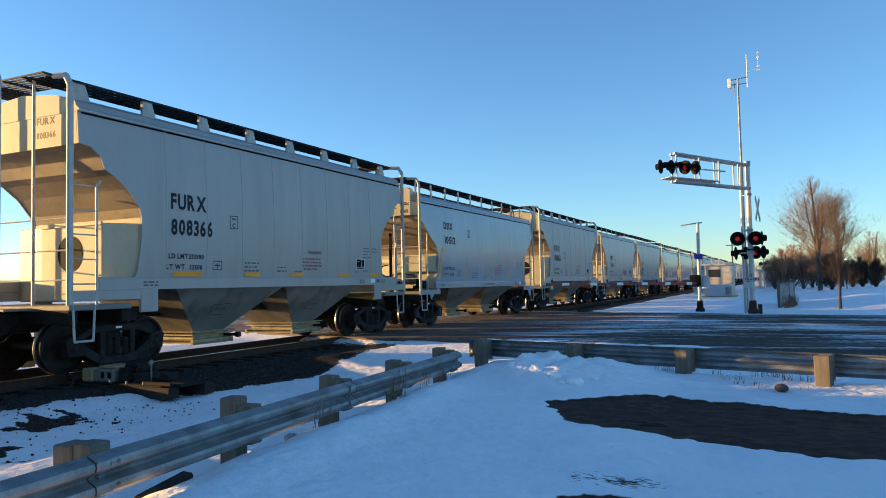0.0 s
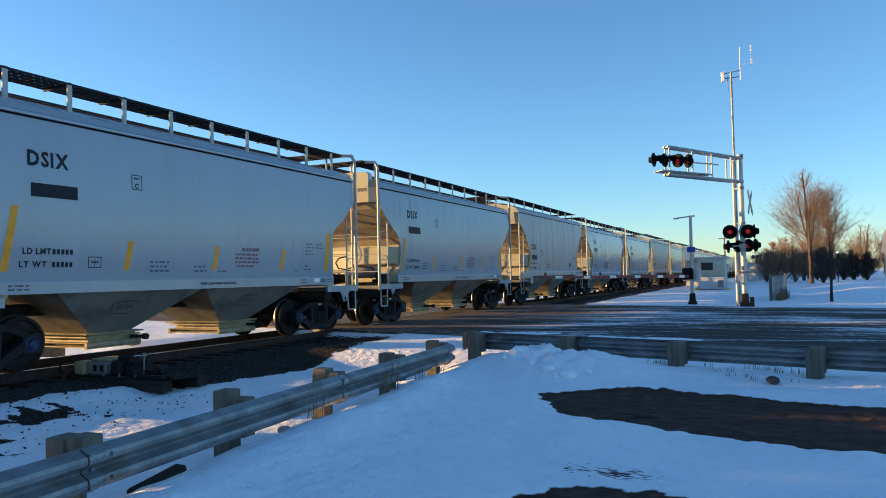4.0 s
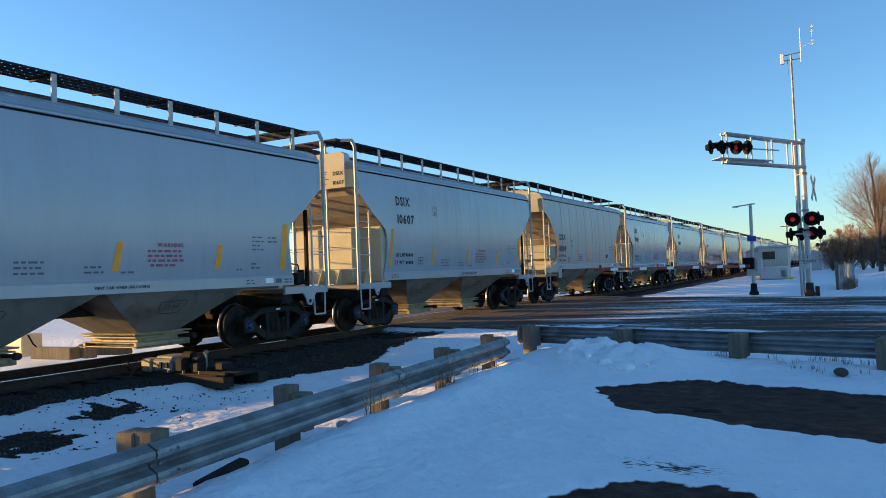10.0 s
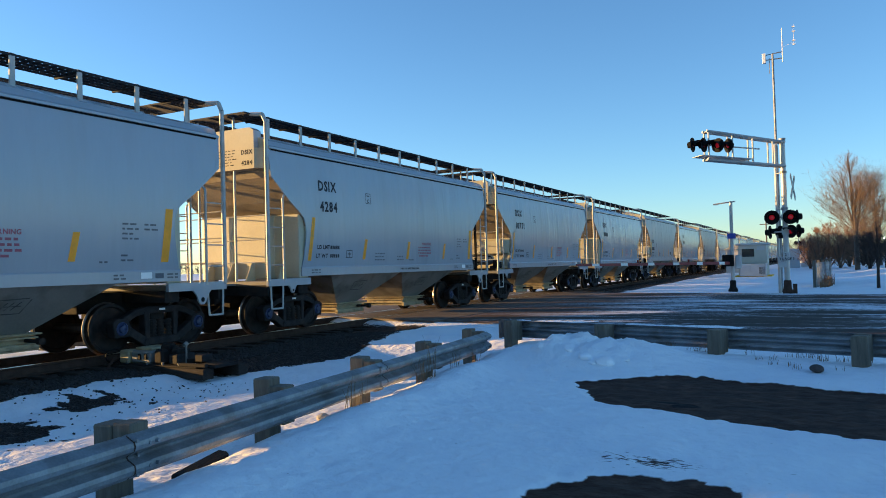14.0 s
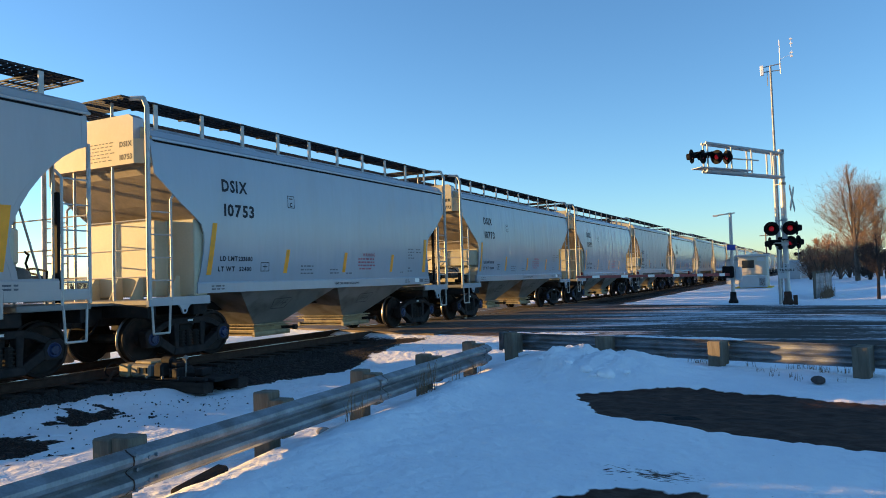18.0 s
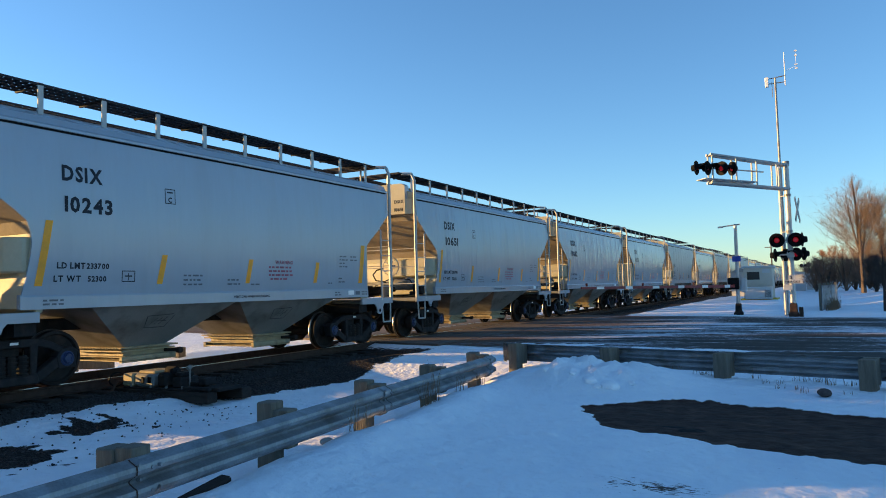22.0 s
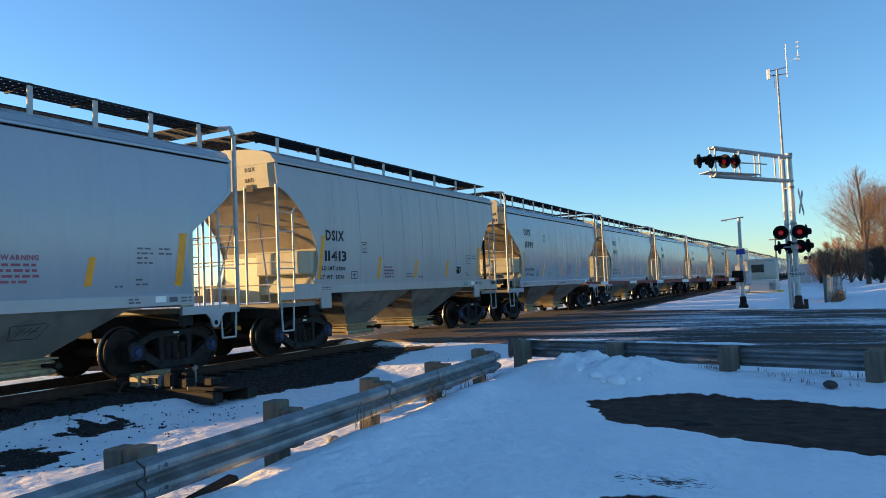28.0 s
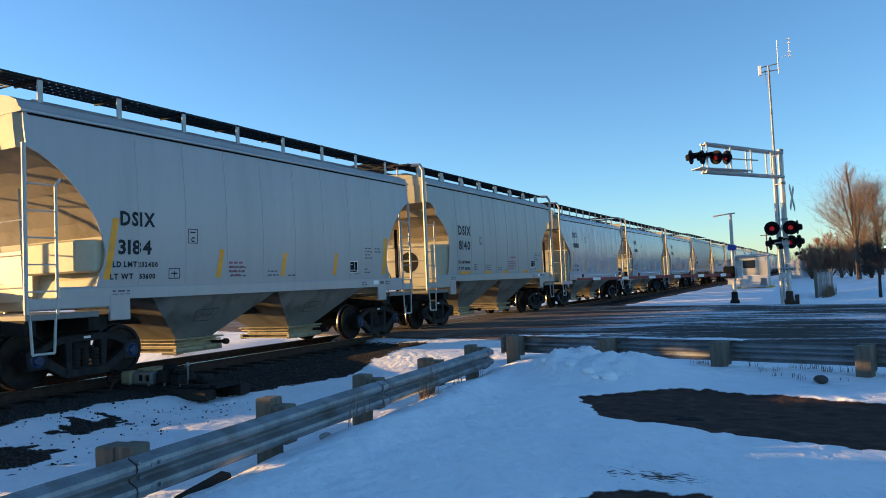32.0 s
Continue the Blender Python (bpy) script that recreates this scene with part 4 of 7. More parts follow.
        for x in (-0.9, 0.27):
            box(bm, x, x + 0.03, *sorted((yy(0.02), yy(0.36))), 1.22, 1.66)
        part("brake_step", bm, HOPPER, car)


def make_under(st, car, style):
    sill = st["sill"]
    for sx in (1, -1):
        bm = bmesh.new()
        w = side_width(sill, st["eave"])
        y0, y1 = (1.15, LENGTH - 1.15) if style == "smooth" else (0.55, LENGTH - 0.55)
        prism(bm, [(sx * (w - 0.06), sill - 0.02), (sx * (w + 0.035), sill - 0.02), (sx * (w + 0.035), sill + 0.17), (sx * (w + 0.01), sill + 0.21), (sx * (w - 0.06), sill + 0.21)], 1, y0, y1)
        part("side_sill", bm, st["paint"], car)
    bm = bmesh.new()
    arms = [(-0.02, 0.16, 1.46)] + [(mid - 0.17, mid + 0.17, 1.40) for mid in BOGIES] + [(LENGTH - 0.16, LENGTH + 0.02, 1.46)]
    right = []
    for y0, y1, w in arms:
        right += [(0.24, y0), (w, y0), (w, y1), (0.24, y1)]
    prism(bm, right + [(-x, y) for x, y in reversed(right)], 2, 0.88, 1.098)
    part("underframe", bm, TRUCK, car, "dark centre sill with cross bolsters")
    first = None
    for mid in (4.11, 7.56):
        bm = bmesh.new()
        t = [(-1.40, -1.72), (1.40, -1.72), (1.40, 1.72), (-1.40, 1.72)]
        lo = [(-0.62, -0.46), (0.62, -0.46), (0.62, 0.46), (-0.62, 0.46)]
        up = [bm.verts.new((x, y, sill + 0.01)) for x, y in t]
        dn = [bm.verts.new((x, y, 0.50)) for x, y in lo]
        bm.faces.new(up), bm.faces.new(dn[::-1])
        for i in range(4):
            bm.faces.new((dn[i], dn[(i + 1) % 4], up[(i + 1) % 4], up[i]))
        bmesh.ops.recalc_face_normals(bm, faces=bm.faces[:])
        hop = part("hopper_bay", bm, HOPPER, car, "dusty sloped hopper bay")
        hop.location.y = mid
        if first is None:
            bm = bmesh.new()
            for z0, z1, u, v in ((0.485, 0.515, 0.80, 0.66), (0.455, 0.485, 0.70, 0.54), (0.425, 0.455, 0.76, 0.62), (0.345, 0.425, 0.66, 0.50), (0.325, 0.345, 0.74, 0.60), (0.275, 0.325, 0.62, 0.48), (0.25, 0.275, 0.78, 0.62)):
                box(bm, -u, u, -v, v, z0, z1)
            for x in (-0.78, 0.70):
                box(bm, x, x + 0.08, -0.62, 0.62, 0.23, 0.34)
            bevelled(bm, 0.006)
            for i in range(16):
                tube(bm, (-0.68 + i * 0.09, -0.672, 0.50), (-0.68 + i * 0.09, -0.655, 0.50), 0.012, None, 5)
            tube(bm, (0.66, 0.46, 0.39), (1.06, 0.46, 0.39), 0.035, None, 8, True, 1)
            tube(bm, (1.0, 0.46, 0.39), (1.10, 0.46, 0.39), 0.06, None, 8, True, 1)
            first = part("outlet_gate", bm, [GATE, TRUCK], hop, "bolted outlet gate")
            # dark maker's panel painted on the bay, drawn as a plain rounded frame with strokes
            bm = bmesh.new()
            def on(u, v):
                f = (sill + 0.01 - v) / (sill + 0.01 - 0.50)
                return Vector((1.40 - 0.78 * f + 0.006, u, v - 0.003))
            for u0, v0, u1, v1 in ((-0.30, 0.86, 0.16, 0.86), (-0.38, 1.08, 0.20, 1.10), (-0.30, 0.86, -0.38, 1.08), (0.16, 0.86, 0.24, 1.08), (-0.22, 0.92, -0.12, 1.04), (-0.12, 0.92, -0.02, 1.04), (-0.02, 0.92, 0.10, 1.05), (-0.2, 0.98, 0.12, 0.98)):
                p, q = on(u0, v0), on(u1, v1)
                d = (q - p).normalized()
                s = Vector((0.67, 0, -0.74)).cross(d) * 0.011
                bm.faces.new([bm.verts.new(c) for c in (p - s, q - s, q + s, p + s)])
            mark = part("painted_mark", bm, FAINT, hop)
            mark["kind"] = "stuff"
            marks = mark
        else:
            again(first, "outlet_gate", Matrix(), hop)
            again(marks, "painted_mark", Matrix(), hop)


def make_truck(car, mid, cache, cap_paint):
    truck = None
    if "bolster" not in cache:
        bm = bmesh.new()
        box(bm, -1.0, 1.0, -0.17, 0.17, 0.50, 0.70)
        box(bm, -0.35, 0.35, -0.25, 0.25, 0.68, 0.76)
        bevelled(bm, 0.02)
        truck = part("truck", bm, TRUCK, car, "grimy cast steel two-axle truck")
        cache["bolster"] = truck
        bm = bmesh.new()
        # side frame: top chord, sloping arms, bottom chord and axle boxes
        prism(bm, [(-1.0, 0.56), (-0.62, 0.76), (-0.38, 0.82), (0.38, 0.82), (0.62, 0.76), (1.0, 0.56), (0.80, 0.54), (0.55, 0.66), (0.36, 0.69), (-0.36, 0.69), (-0.55, 0.66), (-0.80, 0.54)], 0, -0.08, 0.08)
        for q in (-1, 1):
            def flip(pts):
                return [(q * a, b) for a, b in pts]
            prism(bm, flip([(-1.08, 0.58), (-0.98, 0.65), (-0.78, 0.62), (-0.70, 0.50), (-0.74, 0.30), (-1.04, 0.30)]), 0, -0.10, 0.10)
            prism(bm, flip([(-0.80, 0.47), (-0.72, 0.50), (-0.36, 0.26), (-0.30, 0.13), (-0.42, 0.12), (-0.80, 0.36)]), 0, -0.085, 0.085)
            prism(bm, flip([(-0.37, 0.20), (-0.275, 0.20), (-0.265, 0.74), (-0.40, 0.74)]), 0, -0.09, 0.09)
        prism(bm, [(-0.42, 0.11), (-0.38, 0.25), (0.38, 0.25), (0.42, 0.11)], 0, -0.11, 0.11)
        bmesh.ops.recalc_face_normals(bm, faces=bm.faces[:])
        bevelled(bm, 0.014)
        box(bm, 0.09, 0.096, -0.06, 0.07, 0.74, 0.78, None, 1)
        cache["frame"] = part("side_frame", bm, [FRAME, WHITE], truck, "cast steel side frame with a pale tag")
        cache["frame"].location.x = 1.03
        bm = bmesh.new()
        for y in (-0.175, 0.0, 0.175):
            for i in range(5):
                tube(bm, (0.02, y, 0.26 + i * 0.062), (0.02, y, 0.291 + i * 0.062), 0.092, None, 10)
                tube(bm, (0.02, y, 0.291 + i * 0.062), (0.02, y, 0.322 + i * 0.062), 0.072, None, 10)
        box(bm, -0.08, 0.08, -0.26, 0.26, 0.255, 0.262)
        cache["spring"] = part("spring_nest", bm, TRUCK, truck, "row of coil springs")
        cache["spring"].location.x = 1.03
        bm = bmesh.new()
        tube(bm, (-1.0, 0, 0), (1.0, 0, 0), 0.085, None, 12)
        for s in (1, -1):
            prof = [(0.70, 0.10), (0.69, 0.38), (0.655, 0.40), (0.655, 0.470), (0.685, 0.484), (0.70, 0.462), (0.715, 0.456), (0.82, 0.452), (0.83, 0.40), (0.79, 0.375), (0.76, 0.15), (0.82, 0.11)]
            lathe(bm, [(s * x, r) for x, r in prof], 0, 0, 32)
        for f in bm.faces:
            c = f.calc_center_median()
            if math.hypot(c.y, c.z) > 0.452 and abs(f.normal.x) < 0.9:
                f.material_index = 1
        cache["wheelset"] = part("wheelset", bm, [WHEEL, TREAD], truck, "pair of worn steel wheels on an axle")
        cache["wheelset"].matrix_basis = pose(0, -0.889, 0.457)
        bm = bmesh.new()
        lathe(bm, [(0.0, 0.125), (0.10, 0.125), (0.115, 0.105), (0.105, 0.085), (0.135, 0.065), (0.14, 0.02)], 0, 0, 16)
        for i in range(3):
            a = i * 2.094
            tube(bm, (0.12, 0.06 * math.cos(a), 0.06 * math.sin(a)), (0.15, 0.06 * math.cos(a), 0.06 * math.sin(a)), 0.016, None, 6)
        cache["cap"] = part("bearing_cap", bm, cap_paint, truck, "blue bearing end cap" if cap_paint == CAP else "")
        cache["cap"].matrix_basis = pose(1.03, -0.889, 0.457)
        again(cache["frame"], "side_frame", pose(-1.03, 0, 0), truck)
        again(cache["spring"], "spring_nest", pose(-1.03, 0, 0), truck)
        again(cache["wheelset"], "wheelset", pose(0, 0.889, 0.457), truck)
        again(cache["cap"], "bearing_cap", pose(1.03, 0.889, 0.457), truck)
    else:
        truck = again(cache["bolster"], "truck", Matrix(), car)
        for key, name, spots in (("frame", "side_frame", [pose(1.03, 0, 0), pose(-1.03, 0, 0)]), ("spring", "spring_nest", [pose(1.03, 0, 0), pose(-1.03, 0, 0)]),
                                 ("wheelset", "wheelset", [pose(0, -0.889, 0.457), pose(0, 0.889, 0.457)]),
                                 ("cap", "bearing_cap", [pose(1.03, -0.889, 0.457), pose(1.03, 0.889, 0.457)])):
            for m in spots:
                again(cache[key], name, m, truck)
    truck.location = (0, mid, 0)


TRUCK_CACHE, OLD_TRUCK_CACHE = {}, {}


def on_side(st, y, z, out=0.006):
    """A frame on the near side sheet: x along the car, y up."""
    d = 0.02
    x0, x1 = side_width(z - d, st["eave"]), side_width(z + d, st["eave"])
    up = Vector((x1 - x0, 0, 2 * d)).normalized()
    along = Vector((0, 1, 0))
    nrm = along.cross(up)
    m = Matrix((along, up, nrm)).transposed().to_4x4()
    m.translation = Vector((side_width(z, st["eave"]), y, z)) + nrm * out
    return m


def patch(bm, st, y0, y1, z0, z1, out=0.006, shear=0.0):
    n = 4 if z1 - z0 > 0.3 else 1
    prev = None
    for i in range(n + 1):
        z = z0 + (z1 - z0) * i / n
        s = shear * i / n
        m = on_side(st, y0 + s, z, out)
        row = [bm.verts.new(m @ Vector((0, 0, 0))), bm.verts.new(m @ Vector((y1 - y0, 0, 0)))]
        if prev:
            bm.faces.new((prev[0], prev[1], row[1], row[0]))
        prev = row


def make_signs(st, car, style):
    """Stencils and strips that all cars of a style share."""
    if style in ("smooth", "ribbed"):
        strips = [(1.36, 1.64, 2.67, 0.16), (3.66, 1.66, 2.19, 0.11), (5.93, 1.66, 2.16, 0.10), (8.20, 1.66, 2.14, 0.09), (10.06, 1.64, 2.62, 0.10)]
        if style == "ribbed":
            strips = [(1.33, 1.72, 2.77, 0.19), (3.90, 1.72, 2.28, 0.10), (5.85, 1.72, 2.24, 0.09), (7.80, 1.72, 2.26, 0.09), (10.06, 1.72, 2.72, 0.10)]
        for y, a, b, lean in strips:
            bm = bmesh.new()
            patch(bm, st, y, y + (0.17 if y > 9 else 0.125), a, b, 0.005, lean)
            part("reflective_strip", bm, YELLOW, car, "yellow reflective strip")
    else:
        for i, y in enumerate((2.2, 4.3, 5.9, 8.0, 9.6)):
            bm = bmesh.new()
            patch(bm, st, y, y + (0.8 if i == 0 else 0.5), st["sill"] + 0.22, st["sill"] + 0.31, 0.02)
            part("reflective_strip", bm, YELLOW, car, "yellow reflective strip")
    base = st["sill"] + 0.3
    bm = bmesh.new()
    sy, sz = {"smooth": (1.72, 1.92), "ribbed": (1.51, 1.93), "panelled": (2.1, 2.03), "plated": (2.33, 1.97)}[style]
    lettering(bm, "LD LMT", 0.135, on_side(st, sy, sz, 0.005))
    lettering(bm, "LT WT", 0.135, on_side(st, sy - 0.05, sz - 0.21, 0.005))
    part("weight_stencil", bm, INK, car)["kind"] = "stuff"
    bm = bmesh.new()
    y, z = {"smooth": (3.84, 3.14), "ribbed": (3.18, 2.38), "panelled": (3.8, 2.7), "plated": (3.72, 2.58)}[style]
    for a, b, c, d in ((0, 0.24, 0, 0.015), (0, 0.24, 0.265, 0.28), (0, 0.015, 0, 0.28), (0.225, 0.24, 0, 0.28)):
        patch(bm, st, y + a, y + b, z + c, z + d, 0.005)
    lettering(bm, "C", 0.13, on_side(st, y + 0.07, z + 0.03, 0.005))
    patch(bm, st, y + 0.05, y + 0.18, z + 0.20, z + 0.225, 0.005)
    part("plate_stencil", bm, INK, car)
    bm = bmesh.new()
    for a, b, c, d in ((0, 0.36, 0, 0.02), (0, 0.36, 0.24, 0.26), (0, 0.02, 0, 0.26), (0.34, 0.36, 0, 0.26), (0.08, 0.28, 0.12, 0.15), (0.17, 0.19, 0.03, 0.2)):
        patch(bm, st, sy + 1.2 + a * 0.75, sy + 1.2 + b * 0.75, sz - 0.22 + c * 0.75, sz - 0.22 + d * 0.75, 0.005)
    part("inspection_stencil", bm, INK, car)
    bm = bmesh.new()
    rnd = random.Random(3)
    def words(y0, y1, z, h):
        while y0 < y1 - 0.04:
            w_ = rnd.uniform(0.05, 0.15)
            patch(bm, st, y0, min(y1, y0 + w_), z, z + h, 0.005)
            y0 += w_ + 0.035
    for y0, y1, z0, rows in ((4.28, 4.75, 0.03, 3), (5.42, 5.78, 0.03, 2), (6.1, 6.38, 0.02, 1), (9.22, 9.56, 0.44, 4), (9.68, 10.02, 0.61, 2), (9.2, 9.46, 0.06, 2), (8.78, 8.98, 0.03, 1)):
        for i in range(rows):
            words(y0, y1 - 0.05 * (i % 2), base + z0 + i * 0.085, 0.032)
    for y0, y1 in ((1.5, 1.85), (9.05, 9.3), (10.2, 10.45)):
        words(y0, y1, st["sill"] + 0.10, 0.03)
        words(y0, y1, st["sill"] + 0.04, 0.03)
    patch(bm, st, 9.93, 10.12, st["sill"] + 0.05, st["sill"] + 0.14, 0.045)
    for f in bm.faces:
        if f.calc_center_median().z < st["sill"] + 0.2:
            for v in f.verts:
                v.co.x = side_width(st["sill"], st["eave"]) + 0.041
    part("stencil_block", bm, INK_SMALL, car)["kind"] = "stuff"
    if style == "smooth":
        bm = bmesh.new()
        lettering(bm, "VENT CAR WHEN UNLOADING", 0.068, Matrix.Translation((side_width(st["sill"], st["eave"]) + 0.040, 5.6, st["sill"] + 0.06)) @ Matrix(((0, 0, 1, 0), (1, 0, 0, 0), (0, 1, 0, 0), (0, 0, 0, 1))))
        part("sill_lettering", bm, INK, car)["kind"] = "stuff"
    bm = bmesh.new()
    words_at = st["sill"] + 0.045
    box(bm, side_width(st["sill"], st["eave"]) + 0.03, side_width(st["sill"], st["eave"]) + 0.039, 9.62, 9.86, words_at, words_at + 0.11)
    part("data_plate", bm, WHITE, car, "small white data plate")
    bm = bmesh.new()
    wy = {"smooth": 6.64, "ribbed": 4.25, "panelled": 6.4, "plated": 6.2}[style]
    if style != "ribbed":
        lettering(bm, "WARNING", 0.11, on_side(st, wy + 0.2, base + 0.48, 0.005))
    rnd = random.Random(8)
    for i in range(4):
        y0, z = wy + (0.06 if i == 0 else 0), sz - 0.19 + i * 0.085
        while y0 < wy + (0.42 if style == "ribbed" else 0.72) - (0.15 if i == 0 else 0):
            w_ = rnd.uniform(0.06, 0.16)
            patch(bm, st, y0, y0 + w_, z, z + 0.042, 0.005)
            y0 += w_ + 0.035
    part("warning_stencil", bm, INK_RED, car, "red warning stencil")["kind"] = "stuff"
    if style != "smooth":
        bm = bmesh.new()
        y, z, w_ = (8.52, base + 0.08, 0.34) if style == "ribbed" else (8.85, 1.88, 0.44)
        patch(bm, st, y, y + w_, z, z + 0.29, 0.007)
        for a, b, c, d in ((0, 1, 0, 0.05), (0, 1, 0.95, 1), (0, 0.04, 0, 1), (0.96, 1, 0, 1), (0.14, 0.38, 0.7, 0.74), (0.62, 0.66, 0.2, 0.95), (0.0, 1.0, 0.18, 0.22)):
            patch(bm, st, y + w_ * a, y + w_ * b, z + 0.29 * c, z + 0.29 * d, 0.010)
        bm.faces.ensure_lookup_table()
        for f in bm.faces[1:]:
            f.material_index = 1
        part("route_sign", bm, [BLACK, WHITE], car, "black plate with white border")


def make_seams(st, car):
    bm = bmesh.new()
    for i in range(12):
        z0, z1 = st["sill"] + 0.22 + (st["eave"] - st["sill"] - 0.24) * i / 12, st["sill"] + 0.22 + (st["eave"] - st["sill"] - 0.24) * (i + 1) / 12
        a, b = side_width(z0, st["eave"]), side_width(z1, st["eave"])
        q = [(a - 0.01, -0.02, z0), (a + 0.010, 0, z0), (a - 0.01, 0.05, z0), (b - 0.01, -0.02, z1), (b + 0.010, 0, z1), (b - 0.01, 0.05, z1)]
        v = [bm.verts.new(c) for c in q]
        bm.faces.new((v[0], v[3], v[4], v[1]))
        bm.faces.new((v[1], v[4], v[5], v[2]))
    bmesh.ops.recalc_face_normals(bm, faces=bm.faces[:])
    first = part("weld_seam", bm, st["paint"], car)
    first.location.y = 2.05
    for i in range(1, 8):
        again(first, "weld_seam", pose(0, 2.05 + i * 1.08, 0), car)


def make_car(style, brake):
    st = STYLES[style]
    words = {"smooth": "pale grey covered hopper car with smooth curved sides", "ribbed": "warm grey covered hopper car with seamed curved sides",
             "panelled": "older grey covered hopper car with panelled sides", "plated": "bluish grey covered hopper car with yellow sill blocks"}[style]
    car = tagged(new("covered_hopper_car"), words, "freight car", "cars of the train")
    make_body(st, car, style)
    zb = make_deck(st, car, style)
    make_end(st, car, style, zb, True, brake)
    make_end(st, car, style, zb, False, not brake)
    make_under(st, car, style)
    for mid in BOGIES:
        make_truck(car, mid, OLD_TRUCK_CACHE if style == "panelled" else TRUCK_CACHE, FRAME if style == "panelled" else CAP)
    make_signs(st, car, style)
    if style == "ribbed" or style == "panelled":
        make_seams(st, car)
    return car


def squiggle(bm, st, y, z, wide, high, n, seed, thick=0.022):
    """Loose sprayed loops and strokes, one after the other."""
    rnd = random.Random(seed)
    u = wide / n
    for i in range(n):
        cy, w, h = y + u * i, u * rnd.uniform(0.7, 0.95), high * rnd.uniform(0.75, 1.0)
        z0 = z + rnd.uniform(0, 0.12) * high
        kind = rnd.randint(0, 4)
        if kind == 0:
            runs = [[(cy + w * (0.5 + 0.5 * math.cos(a)), z0 + h * (0.5 + 0.5 * math.sin(a))) for a in np.linspace(0.4, 6.5, 13)]]
        elif kind == 1:
            runs = [[(cy + 0.1 * w, z0), (cy + 0.15 * w, z0 + h)], [(cy + 0.15 * w + w * 0.7 * math.sin(a), z0 + h * (0.72 + 0.26 * math.cos(a))) for a in np.linspace(0, 3.3, 8)]]
        elif kind == 2:
            runs = [[(cy + w * (0.5 - 0.48 * math.cos(a)), z0 + h * (1 - 0.98 * math.sin(a) ** 0.6)) for a in np.linspace(0.02, 3.1, 10)]]
        elif kind == 3:
            runs = [[(cy, z0), (cy + w * 0.9, z0 + h)], [(cy, z0 + h), (cy + w * 0.9, z0)]]
        else:
            runs = [[(cy + w * 0.9, z0 + h), (cy + 0.1 * w, z0 + h * 0.6), (cy + w * 0.8, z0 + h * 0.45), (cy + w * 0.7, z0 + 0.05 * h), (cy, z0)]]
        for pts in runs:
            for (a, b), (c, d) in zip(pts, pts[1:]):
                p, q = on_side(st, a, b, 0.007), on_side(st, c, d, 0.007)
                p0, q0 = p.translation, q.translation
                d_ = (q0 - p0).normalized()
                s = p.to_3x3().col[2].cross(d_).normalized() * thick * rnd.uniform(0.7, 1.2)
                bm.faces.new([bm.verts.new(w_) for w_ in (p0 - s - d_ * 0.012, q0 - s + d_ * 0.012, q0 + s + d_ * 0.012, p0 + s - d_ * 0.012)])


# the cars in their order: style, brake gear on the leading end, mark, number
TRAIN = {0: ("panelled", 0, "FURX", "808366"), 1: ("smooth", 1, "DSIX", "10512"), 2: ("panelled", 0, "FURX", "808356"), 3: ("plated", 0, "CEFX", "304174"),
         4: ("ribbed", 0, "CBFX", "306755"), 5: ("smooth", 1, "DSIX", "10881"), 6: ("smooth", 1, "DSIX", ""), 8: ("ribbed", 0, "DSIX", ""), 9: ("smooth", 1, "DSIX", "10691"),
         10: ("smooth", 0, "DSIX", "10740"), 11: ("ribbed", 0, "DSIX", "11653"), 12: ("smooth", 0, "DSIX", "10557"), 13: ("ribbed", 0, "DSIX", "6491"), 14: ("smooth", 0, "DSIX", "10455"),
         15: ("smooth", 0, "DSIX", "10305"), 16: ("smooth", 0, "DSIX", "10607"), 17: ("ribbed", 0, "DSIX", "11089"), 18: ("smooth", 0, "DSIX", "10895"), 19: ("smooth", 1, "DSIX", "10528"),
         20: ("smooth", 1, "DSIX", "10928"), 21: ("smooth", 1, "DSIX", "10725"), 22: ("smooth", 0, "DSIX", "4284"), 23: ("smooth", 1, "DSIX", "10771"), 26: ("smooth", 1, "DSIX", "10663"),
         27: ("ribbed", 0, "DSIX", "11132"), 28: ("smooth", 0, "DSIX", "10753"), 29: ("smooth", 1, "DSIX", "10773"), 30: ("smooth", 0, "DSIX", "10393"), 31: ("ribbed", 0, "DSIX", "3545"),
         32: ("smooth", 0, "DSIX", "10788"), 33: ("ribbed", 0, "DSIX", "11587"), 34: ("smooth", 1, "DSIX", "10243"), 35: ("smooth", 1, "DSIX", "10651"), 36: ("smooth", 1, "DSIX", "10682"),
         37: ("smooth", 0, "DSIX", "10321"), 38: ("ribbed", 0, "DSIX", "3541"), 39: ("smooth", 1, "DSIX", "10375"), 40: ("ribbed", 0, "DSIX", "11074"), 42: ("panelled", 0, "DSIX", ""),
         43: ("smooth", 1, "DSIX", "10576"), 44: ("ribbed", 0, "DSIX", "11413"), 45: ("smooth", 1, "DSIX", "10789"), 46: ("smooth", 0, "DSIX", "10499"), 47: ("smooth", 0, "DSIX", "10412"),
         48: ("smooth", 0, "DSIX", "10751"), 49: ("ribbed", 0, "DSIX", "6466"), 50: ("ribbed", 0, "DSIX", "3184"), 51: ("panelled", 0, "DSIX", "8140")}
